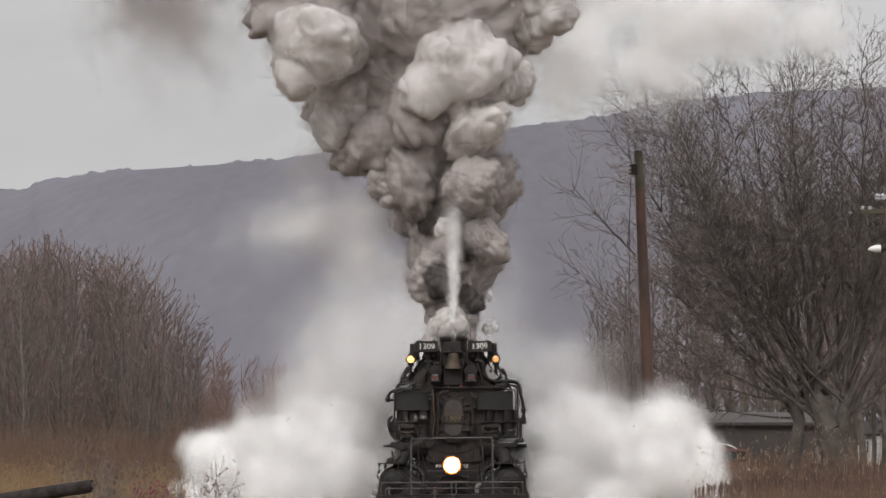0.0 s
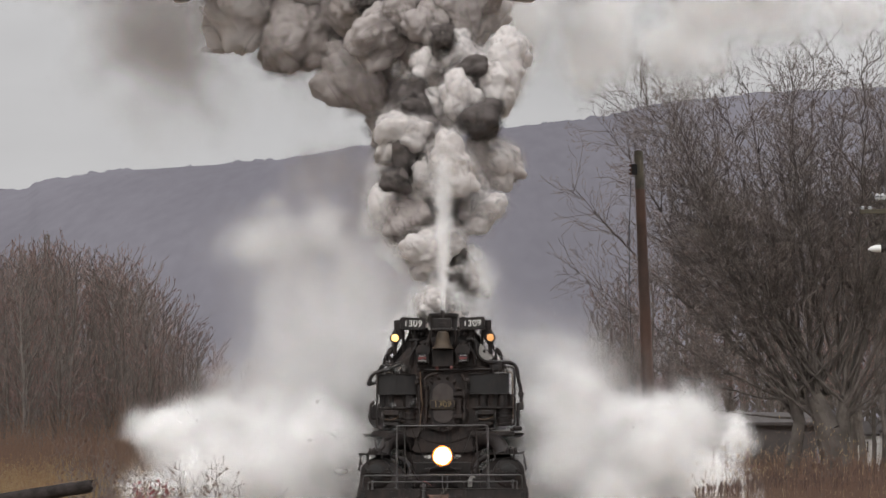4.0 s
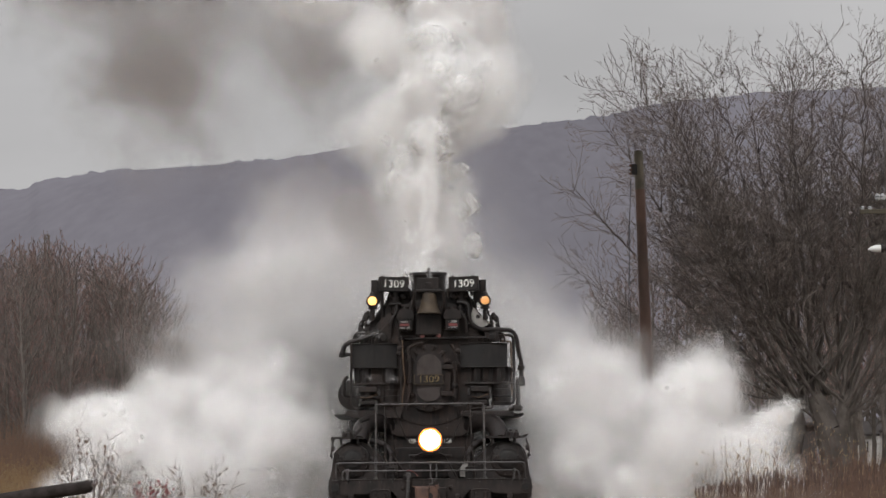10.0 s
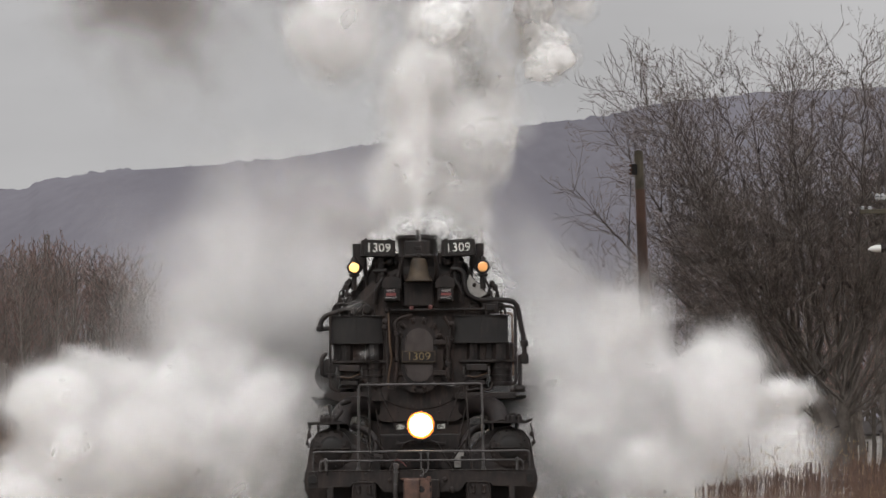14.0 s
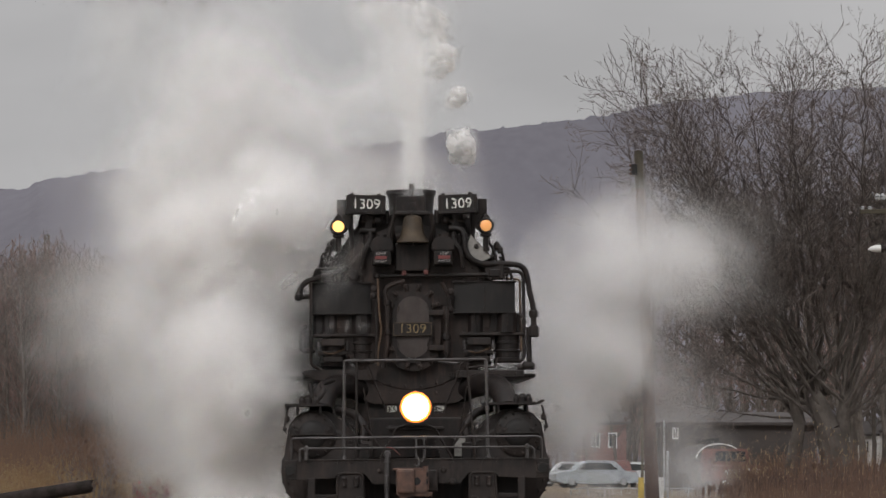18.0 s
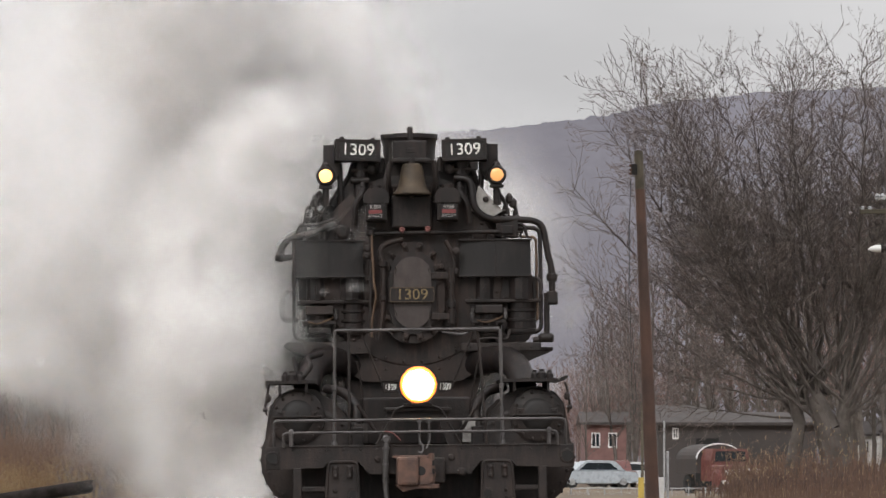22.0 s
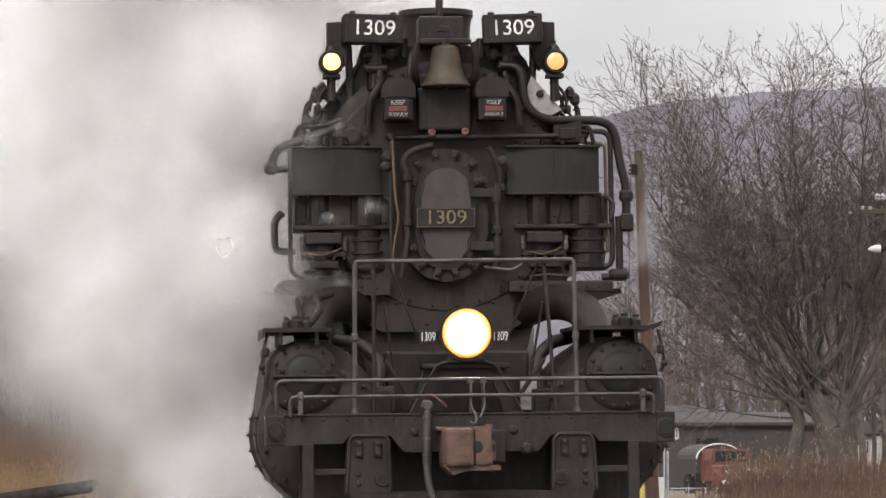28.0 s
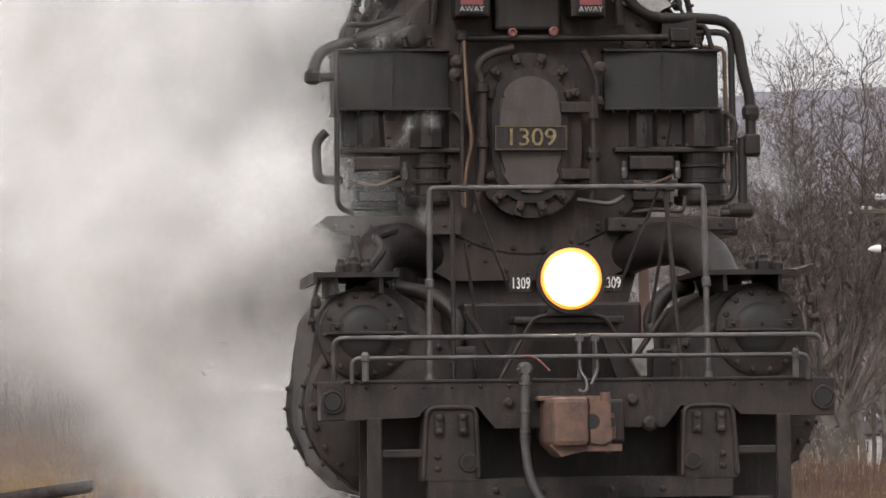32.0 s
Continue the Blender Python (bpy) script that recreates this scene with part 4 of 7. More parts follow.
        slab(bm, [(a, 1.735), (a, 1.765), (b, 1.765), (b, 1.735)], 0.42, 1.3)
        slab(bm, [(a, 1.70), (a, 1.735), (a + 0.02, 1.735), (a + 0.02, 1.70)] if s < 0 else [(b, 1.735), (b + 0.02, 1.77), (b + 0.1, 1.80), (b + 0.09, 1.765), (b + 0.03, 1.735)], 0.42, 1.3)
        for x in (a + 0.14, b - 0.1):
            box(bm, x - 0.012, x + 0.012, 0.46, 1.25, 1.64, 1.735)
        P("step_plate", bm, BLACK, cyl)
        bm = bm_new()
        tube(bm, [(s * 1.47, 0.5, 1.73), (s * 1.5, 0.5, 1.62), (s * 1.52, 0.52, 1.5), (s * 1.50, 0.55, 1.42)], 0.012, 6, 0.05)
        lathe(bm, (s * 1.49, 0.5, 1.55), (0, 0, 1), [(0, 0.015), (0.02, 0.03), (0.06, 0.03), (0.08, 0.012)], 8)
        lathe(bm, (s * 1.51, 0.52, 1.48), (s, 0, 0), [(-0.02, 0.015), (0, 0.025), (0.03, 0.025)], 8)
        P("cylinder_cock", bm, IRON, cyl)
        bm = bm_new()
        x = s * 1.25
        for dx, dz, r in ((0, 0.03, 0.05), (-0.07, 0.02, 0.035), (0.08, 0.02, 0.04)):
            lathe(bm, (x + dx, 0.7, 1.765), (0, 0, 1), [(0, r), (dz + 0.03, r), (dz + 0.05, r * 0.6), (dz + 0.07, r * 0.6)], 10)
        if s < 0:
            tube(bm, [(x + 0.1, 0.75, 1.8), (x + 0.2, 0.8, 1.92), (x + 0.15, 0.9, 2.0), (x + 0.3, 1.1, 2.05)], 0.03, 8, 0.06)
            tube(bm, [(x + 0.05, 0.75, 1.83), (x + 0.02, 0.8, 2.0)], 0.02, 8)
        P("relief_valve", bm, BLACK, cyl)
        bm = tube(bm_new(), [(s * 1.1, 1.3, 1.70), (s * 1.05, 1.5, 1.95), (s * 0.8, 1.9, 2.02), (s * 0.55, 2.2, 1.9)], 0.14, 14, 0.25)
        P("receiver_pipe", bm, BLACK, cyl, smooth=True)
        bm = tube(bm_new(), [(s * 0.63, 0.9, 1.25), (s * 0.58, 0.95, 1.5), (s * 0.72, 1.1, 1.66), (s * 0.9, 1.3, 1.7)], 0.05, 10, 0.1)
        P("exhaust_pipe", bm, BLACK, cyl, smooth=True)
    bm = box(bm_new(), 0.455, 0.585, 0.8, 0.84, 1.14, 1.37, 0.006)
    P("sight_plate", bm, PALE, label="pale grey plate behind the railing")
    bm = box(bm_new(), -0.63, -0.5, 0.8, 0.84, 1.14, 1.33, 0.006)
    P("sight_plate", bm, DOOR_GREY)

    # deck, beam and everything on its face
    bm = bm_new()
    box(bm, -1.35, 1.35, 0.2, 0.62, 1.06, 1.10, 0.006)
    box(bm, -0.6, 0.6, 0.5, 2.2, 1.0, 1.12, 0.01)
    box(bm, -0.55, 0.55, 1.0, 2.1, 1.12, 1.6, 0.02)
    deck = P("front_deck", bm, BLACK)
    bm = bm_new()
    slab(bm, [(-1.375, 0.885), (-1.375, 1.11), (1.375, 1.11), (1.375, 0.885), (0.95, 0.90), (0.9, 0.955), (0.6, 0.955), (0.5, 0.83), (-0.5, 0.83), (-0.6, 0.955), (-0.9, 0.955), (-0.95, 0.90)][::-1], 0.0, 0.22)
    beam = P("buffer_beam", bm, IRON, label="dusty black steel buffer beam across the front")
    bm = bm_new()
    box(bm, -1.38, 1.38, -0.012, 0.25, 1.10, 1.118, 0.004)
    for i in range(16):
        x = -1.25 + i * 2.5 / 15
        if abs(x) > 0.3:
            lathe(bm, (x, 0.0, 1.075), (0, -1, 0), [(0, 0.012), (0.008, 0.011), (0.012, 0.006)], 6)
    for x, z, r in ((0.31, 0.99, 0.035), (0.41, 0.85, 0.045), (-0.42, 0.98, 0.03)):
        lathe(bm, (x, 0.0, z), (0, -1, 0), [(0, r), (0.02, r), (0.03, r * 0.6)], 8)
    P("beam_cap", bm, IRON, beam)
    for s in (-1, 1):
        bm = box(bm_new(), s * 1.445 - 0.072, s * 1.445 + 0.072, 0.0, 0.2, 0.885, 1.11, 0.008)
        pocket = P("pole_pocket", bm, IRON, beam)
        bm = bm_new()
        rings = [ring_at(bm, (s * 1.447, y, 0.995), (0, 1, 0), r, 24) for y, r in ((0.0, 0.072), (-0.02, 0.07), (-0.022, 0.055), (0.05, 0.045))]
        skin(bm, rings)
        P("pocket_ring", bm, IRON, pocket)
        # A near-black disc stands in for the shade inside the pocket.
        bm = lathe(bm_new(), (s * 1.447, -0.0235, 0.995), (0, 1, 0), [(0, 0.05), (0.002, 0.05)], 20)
        P("pocket_hole", bm, SHADE_AND_SIGN_BLACK, pocket)
        bm = box(bm_new(), s * 1.205 - 0.042, s * 1.205 + 0.042, -0.01, 0.03, 0.40, 0.90, 0.008)
        P("step_hanger", bm, IRON, beam)
        bm = bm_new()
        box(bm, min(s * 1.17, s * 0.9), max(s * 1.17, s * 0.9), 0.02, 0.06, 0.665, 0.715, 0.008)
        box(bm, s * 1.24 - 0.2, s * 1.24 + 0.2, -0.1, 0.15, 0.36, 0.40, 0.008)
        P("step_board", bm, IRON, beam)
        # cast pilot bracket: slots, bolts, and a near-black disc as the round hole's shade
        bm = bm_new()
        o = [(0.60, 0.53), (0.60, 0.92), (0.63, 0.952), (0.66, 0.96), (0.86, 0.96), (0.89, 0.952), (0.915, 0.92), (0.93, 0.62), (0.93, 0.53)]
        slab(bm, [(s * x, z) for x, z in (o if s < 0 else o[::-1])][::-1], -0.005, 0.18)
        casting = P("pilot_casting", bm, IRON, beam)
        bm = tube(bm_new(), [(s * 0.60, -0.012, 0.55), (s * 0.615, -0.012, 0.955), (s * 0.90, -0.012, 0.955), (s * 0.925, -0.012, 0.55)], 0.015, 8, 0.06)
        P("casting_rib", bm, IRON, casting)
        for dx in (0.69, 0.83):
            bm = bm_new()
            tube(bm, [(s * dx, -0.008, 0.80), (s * dx, -0.008, 0.91)], 0.032, 10)
            for z in (0.815, 0.895):
                lathe(bm, (s * dx, -0.03, z), (0, -1, 0), [(0, 0.022), (0.012, 0.022), (0.02, 0.01)], 8)
            P("casting_boss", bm, IRON, casting)
        bm = bm_new()
        skin(bm, [ring_at(bm, (s * 0.66, y, 0.636), (0, 1, 0), r, 20) for y, r in ((-0.005, 0.056), (-0.025, 0.054), (-0.026, 0.038), (0.0, 0.036))])
        P("hole_ring", bm, IRON, casting)
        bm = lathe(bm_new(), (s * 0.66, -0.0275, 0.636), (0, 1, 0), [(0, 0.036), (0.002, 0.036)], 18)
        P("round_hole", bm, SHADE_AND_SIGN_BLACK, casting)
        bm = bm_new()
        for z in (0.60, 0.67):
            lathe(bm, (s * 0.84, -0.005, z), (0, -1, 0), [(0, 0.02), (0.012, 0.02), (0.02, 0.01)], 8)
        P("casting_bolts", bm, IRON, casting)
        # handrails over the beam end
    bm = tube(bm_new(), [(-1.43, 0.06, 1.11), (-1.437, 0.0, 1.362), (1.437, 0.0, 1.362), (1.437, 0.06, 1.11)], 0.015, 10, 0.06)
    P("upper_rail", bm, RAILING, beam, "bare worn steel rail", smooth=True)
    bm = tube(bm_new(), [(-1.335, -0.03, 1.10), (-1.34, -0.06, 1.243), (1.35, -0.06, 1.243), (1.35, -0.03, 1.10)], 0.013, 10, 0.05)
    P("lower_rail", bm, RAILING, beam, "bare worn steel rail", smooth=True)
    bm = bm_new()
    for x in (-1.26, 1.27):
        lathe(bm, (x, -0.06, 1.11), (0, 0, 1), [(0, 0.02), (0.11, 0.018), (0.115, 0.026), (0.15, 0.026), (0.17, 0.012)], 10)
    for x in (0.0, 0.09):
        rod(bm, (x, 0.02, 1.11), (x, 0.0, 1.37), 0.012, seg=8)
        box(bm, x - 0.025, x + 0.025, -0.03, 0.03, 1.33, 1.375, 0.005)
    P("rail_stanchion", bm, RAILING, beam)
    bm = tube(bm_new(), [(0.0, -0.03, 1.34), (-0.005, -0.05, 1.16), (0.03, -0.08, 1.10), (0.03, -0.1, 1.05), (0.0, -0.12, 1.03), (-0.02, -0.1, 1.05)], 0.009, 8, 0.03)
    P("lift_lever", bm, RAILING, beam)
    bm = tube(bm_new(), [(0.09, -0.03, 1.34), (0.1, -0.05, 1.16), (0.06, -0.06, 1.08)], 0.009, 8, 0.03)
    P("lift_link", bm, RAILING, beam)
    # lower pilot sill, the shade of its openings drawn as near-black panels
    bm = bm_new()
    slab(bm, [(-0.9, 0.42), (-0.9, 0.53), (-0.3, 0.545), (0.3, 0.545), (0.9, 0.53), (0.9, 0.42)][::-1], 0.0, 0.14)
    box(bm, -1.15, 1.15, 0.05, 0.16, 0.30, 0.42, 0.01)
    for x in (-0.22, 0.18, 0.48, -0.5):
        lathe(bm, (x, 0.0, 0.47), (0, -1, 0), [(0, 0.02), (0.01, 0.02), (0.016, 0.01)], 8)
    P("pilot_sill", bm, IRON, beam)
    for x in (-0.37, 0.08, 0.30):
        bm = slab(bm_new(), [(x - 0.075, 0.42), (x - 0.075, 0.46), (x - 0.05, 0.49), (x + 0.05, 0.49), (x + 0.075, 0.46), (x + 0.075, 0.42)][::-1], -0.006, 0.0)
        P("sill_opening", bm, SHADE_AND_SIGN_BLACK, beam)
    # Black panel added behind the pilot to make its openings dark.
    bm = box(bm_new(), -1.25, 1.25, 0.4, 0.46, 0.25, 1.0)
    P("draft_sill", bm, BLACK, beam)
    # coupler
    bm = bm_new()
    box(bm, -0.235, -0.03, -0.5, 0.1, 0.72, 1.0, 0.03)
    box(bm, -0.27, 0.10, -0.16, 0.1, 0.985, 1.012, 0.006)
    box(bm, -0.2, 0.1, -0.25, 0.5, 0.76, 0.95, 0.02)
    coupler = P("coupler", bm, RUST, label="rust-brown knuckle coupler")
    bm = slab(bm_new(), [(-0.04, 0.72), (-0.04, 0.99), (0.06, 1.0), (0.12, 0.94), (0.14, 0.86), (0.13, 0.74), (0.06, 0.70)][::-1], -0.46, -0.12)
    bmesh.ops.bevel(bm, geom=bm.edges[:], offset=0.025, segments=2, affect="EDGES")
    P("knuckle", bm, RUST, coupler)
    # Near-black disc and bars drawn as shade in the knuckle's openings.
    bm = bm_new()
    lathe(bm, (-0.005, -0.463, 0.86), (0, 1, 0), [(0, 0.045), (0.003, 0.045)], 12)
    for z in (0.83, 0.91):
        box(bm, 0.105, 0.125, -0.47, -0.455, z, z + 0.05)
    P("knuckle_gap", bm, SHADE_AND_SIGN_BLACK, coupler)
    bm = bm_new()
    rod(bm, (0.10, -0.3, 0.68), (0.10, -0.3, 1.03), 0.03)
    P("knuckle_pin", bm, RUST, coupler)
    bm = slab(bm_new(), [(-0.25, 0.73), (-0.18, 0.66), (-0.06, 0.69), (0.17, 0.69), (0.17, 0.73)][::-1], -0.44, -0.1)
    P("coupler_shelf", bm, RUST, coupler)
    bm = box(bm_new(), 0.12, 0.24, -0.12, 0.0, 0.74, 0.99, 0.015)
    P("coupler_carrier", bm, IRON, coupler)
    # train-line hose
    bm = tube(bm_new(), [(-0.335, 0.0, 1.18), (-0.332, -0.1, 1.16), (-0.34, -0.12, 0.95), (-0.345, -0.12, 0.75), (-0.33, -0.16, 0.55), (-0.25, -0.2, 0.38), (-0.18, -0.22, 0.34)], 0.026, 10, 0.08)
    hose = P("brake_hose", bm, RUBBER, label="grey rubber brake hose with steel clamps", smooth=True)
    bm = bm_new()
    for z, r in ((1.08, 0.036), (0.92, 0.034), (0.77, 0.034), (0.745, 0.034), (0.80, 0.034)):
        lathe(bm, (-0.341 if z < 1 else -0.335, -0.12 if z < 1 else -0.108, z), (0, 0, 1), [(0, r), (0.018, r)], 12)
    lathe(bm, (-0.333, -0.06, 1.17), (0, 1, 0), [(-0.06, 0.03), (-0.04, 0.045), (0.03, 0.045), (0.05, 0.03)], 10)
    P("hose_clamp", bm, RAILING, hose)
    bm = tube(bm_new(), [(-0.36, -0.06, 1.245), (-0.30, -0.1, 1.25), (-0.25, -0.1, 1.22), (-0.19, -0.1, 1.16)], 0.006, 6, 0.03)
    P("angle_cock_handle", bm, RED_TRIM, hose)

    # front platform: posts, top rail, diagonals, headlight
    for s in (-1, 1):
        bm = bm_new()
        rod(bm, (s * 0.835, 0.37, 1.10), (s * 0.822, 0.37, 2.24), 0.018)
        lathe(bm, (s * 0.83, 0.37, 1.66), (0, 0, 1), [(0, 0.02), (0.01, 0.028), (0.05, 0.028), (0.06, 0.02)], 10)
        lathe(bm, (s * 0.835, 0.37, 1.10), (0, 0, 1), [(0, 0.035), (0.03, 0.03), (0.06, 0.02)], 10)
        P("platform_post", bm, RAILING, deck, "worn bright steel post")
        bm = bm_new()
        rod(bm, (s * 0.685, 0.42, 1.10), (s * (0.68 if s < 0 else 0.60), 0.42, 2.25), 0.015)
        P("inner_post", bm, IRON, deck)
        bm = bm_new()
        rod(bm, (s * 0.56, 0.42, 2.24), (s * 0.33, 0.55, 1.66), 0.009)
        P("diagonal_stay", bm, IRON, deck)
        bm = bm_new()
        rod(bm, (s * 0.60, 0.5, 1.95), (s * 0.52, 0.6, 1.45), 0.01)
        rod(bm, (s * 0.6, 0.45, 1.52), (s * 0.42, 0.5, 1.25), 0.018)
        P("knee_brace", bm, IRON, deck)
        bm = tube(bm_new(), [(s * 0.42, 0.35, 1.12), (s * 0.3, 0.35, 1.33), (s * 0.22, 0.33, 1.48), (s * 0.05, 0.33, 1.52)], 0.012, 8, 0.05)
        P("lamp_stay", bm, IRON, deck)
        bm = box(bm_new(), s * 0.272 - 0.068, s * 0.272 + 0.068, 0.46, 0.48, 1.638, 1.738, 0.004)
        tag = P("number_tag", bm, BLACK, deck, "small black tag with white figures 1309")
        lettering("tag_numerals", "1309", 0.095, 0.002, pose(s * 0.272, 0.458, 1.69), WHITE_PAINT, tag, "", 0.62)
    bm = tube(bm_new(), [(-0.822, 0.37, 2.2), (-0.822, 0.37, 2.256), (0.82, 0.37, 2.262), (0.82, 0.37, 2.2)], 0.016, 10, 0.03)
    P("platform_rail", bm, RAILING, deck, smooth=True)
    bm = bm_new()
    for x in (-0.62, -0.5, 0.5, 0.62):
        box(bm, x - 0.03, x + 0.03, 0.36, 0.44, 2.235, 2.28, 0.006)
    P("rail_clip", bm, IRON, deck)
    bm = bm_new()
    lathe(bm, (0.0, 0.26, 1.71), (0, 1, 0), [(0, 0.185), (0.0, 0.205), (0.05, 0.205), (0.06, 0.19), (0.24, 0.17), (0.3, 0.08)], 32)
    box(bm, -0.14, 0.14, 0.3, 0.5, 1.49, 1.53, 0.008)
    box(bm, -0.33, 0.33, 0.35, 0.6, 1.45, 1.49, 0.008)
    headlight = P("headlight", bm, BLACK, label="large round lit headlight on a bracket", smooth=True)
    bm = lathe(bm_new(), (0.0, 0.262, 1.71), (0, -1, 0), [(0, 0.148), (0.02, 0.142), (0.04, 0.11), (0.05, 0.05), (0.052, 0.004)], 32)
    P("headlight_glass", bm, HEADLIGHT, headlight, "blazing warm white glass")
    # Glowing ring added round the glass in place of an orange halo.
    bm = bm_new()
    skin(bm, [ring_at(bm, (0.0, y, 1.71), (0, 1, 0), q, 32) for y, q in ((0.258, 0.149), (0.248, 0.165), (0.258, 0.182))], False)
    P("reflector_rim", bm, HEADLIGHT_HALO, headlight, "added glowing ring that imitates the headlight's orange halo")
    bm = bm_new()
    slab(bm, [(-0.42, 1.1), (-0.3, 1.47), (0.3, 1.47), (0.42, 1.1), (0.3, 1.1), (0.2, 1.38), (-0.2, 1.38), (-0.3, 1.1)], 0.42, 0.48)
    P("headlight_bracket", bm, BLACK, headlight)

    # upper works along the boiler
    for y, r, top in ((5.6, 0.40, 4.30), (8.6, 0.46, 4.33)):
        bm = lathe(bm_new(), (0, y, 3.7), (0, 0, 1), [(0, r + 0.08), (0.15, r), (top - 3.95, r), (top - 3.8, r * 0.85), (top - 3.72, r * 0.5), (top - 3.7, 0.02)], 28)
        P("dome", bm, BLACK, smooth=True)
    bm = lathe(bm_new(), (0.74, 4.6, 3.6), (0, 0, 1), [(0, 0.06), (0.55, 0.06), (0.56, 0.08), (0.64, 0.08), (0.70, 0.06), (0.74, 0.03)], 12)
    P("safety_valve", bm, BLACK)
    for s in (-1, 1):
        bm = box(bm_new(), s * 1.28 - 0.22, s * 1.28 + 0.22, 2.7, 12.3, 2.10, 2.14, 0.006)
        P("running_board", bm, BLACK)
        bm = tube(bm_new(), [(s * 1.16, 2.6, 3.2), (s * 1.17, 12.2, 3.3)], 0.018, 8)
        P("boiler_handrail", bm, RAILING)
        bm = lathe(bm_new(), (s * 1.25, 6.0, 2.5), (0, 1, 0), [(0, 0.02), (0.01, 0.26), (3.2, 0.26), (3.21, 0.02)], 20)
        P("air_tank", bm, BLACK, smooth=True)
        bm = lathe(bm_new(), (s * 1.12, 7.3, 1.0), (0, 1, 0), [(0, 0.2), (0.01, 0.42), (1.1, 0.42), (1.11, 0.2)], 28)
        P("high_pressure_cylinder", bm, BLACK, smooth=True)
        bm = box(bm_new(), s * 0.6 - 0.06, s * 0.6 + 0.06, 0.6, 14.2, 0.75, 1.3, 0.01)
        P("engine_frame", bm, BLACK)
    bm = bm_new()
    box(bm, -0.85, 0.85, 9.6, 12.3, 1.3, 2.7, 0.05)
    P("firebox", bm, BLACK)
    # cab
    bm = bm_new()
    box(bm, -1.55, -1.51, 12.3, 14.8, 1.9, 3.35, 0.006)
    box(bm, 1.51, 1.55, 12.3, 14.8, 1.9, 3.35, 0.006)
    outl = [(-1.55, 1.9), (-1.55, 3.35), (-1.3, 3.72), (-0.8, 3.98), (0, 4.1), (0.8, 3.98), (1.3, 3.72), (1.55, 3.35), (1.55, 1.9)]
    slab(bm, outl, 12.28, 12.34)
    cab = P("cab", bm, BLACK, label="black steel cab at the back of the boiler")
    bm = bm_new()
    roof = [(-1.62, 3.32), (-1.33, 3.76), (-0.82, 4.03), (0, 4.15), (0.82, 4.03), (1.33, 3.76), (1.62, 3.32)]
    slab(bm, roof + [(x * 0.97, z - 0.05) for x, z in roof[::-1]], 12.1, 15.2)
    P("cab_roof", bm, BLACK, cab)
    for s in (-1, 1):
        bm = box(bm_new(), s * 1.32 - 0.14, s * 1.32 + 0.14, 12.268, 12.282, 2.75, 3.3)
        P("cab_window", bm, CAB_GLASS, cab)
        bm = box(bm_new(), s * 1.553 - 0.006, s * 1.553 + 0.006, 12.8, 14.2, 2.6, 3.2)
        P("side_window", bm, CAB_GLASS, cab)
    bm = box(bm_new(), -1.5, 1.5, 12.3, 15.0, 1.85, 1.92)
    P("cab_floor", bm, BLACK, cab)
    return loco


def build_wheels(loco):
    """Leading, driving and trailing wheels on their axles; each axle with its pair turns."""
    sets = []
    for y, r in ((2.55, 0.38), (3.9, 0.71), (5.35, 0.71), (6.8, 0.71), (8.9, 0.71), (10.35, 0.71), (11.8, 0.71), (13.6, 0.38)):
        bm = bm_new()
        rod(bm, (-0.85, 0, 0), (0.85, 0, 0), 0.09, seg=12)
        axle = part("axle", bm, IRON, loco)
        axle.matrix_basis = pose(0, y, r)
        for s in (-1, 1):
            bm = bm_new()
            prof = [(0.0, r * 0.88), (0.01, r), (0.11, r), (0.12, r + 0.03), (0.15, r + 0.03), (0.155, r * 0.88), (0.14, r * 0.85), (0.02, r * 0.85)]
            rings = [ring_at(bm, (s * (0.83 - d), 0, 0), (1, 0, 0), q, 36) for d, q in prof]
            skin(bm, rings + [rings[0]], False)
            n = 14 if r > 0.5 else 8
            for i in range(n):
                a = 6.28319 * i / n
                rod(bm, (s * 0.76, 0.1 * math.cos(a), 0.1 * math.sin(a)), (s * 0.76, r * 0.87 * math.cos(a), r * 0.87 * math.sin(a)), 0.03, seg=6)
            rod(bm, (s * 0.68, 0, 0), (s * 0.86, 0, 0), 0.14, seg=16)
            if r > 0.5:
                rod(bm, (s * 0.68, 0.33, 0), (s * 0.9, 0.33, 0), 0.09, seg=12)
            part("wheel", bm, TYRE, axle)
        sets.append((axle, y, r))
    return sets


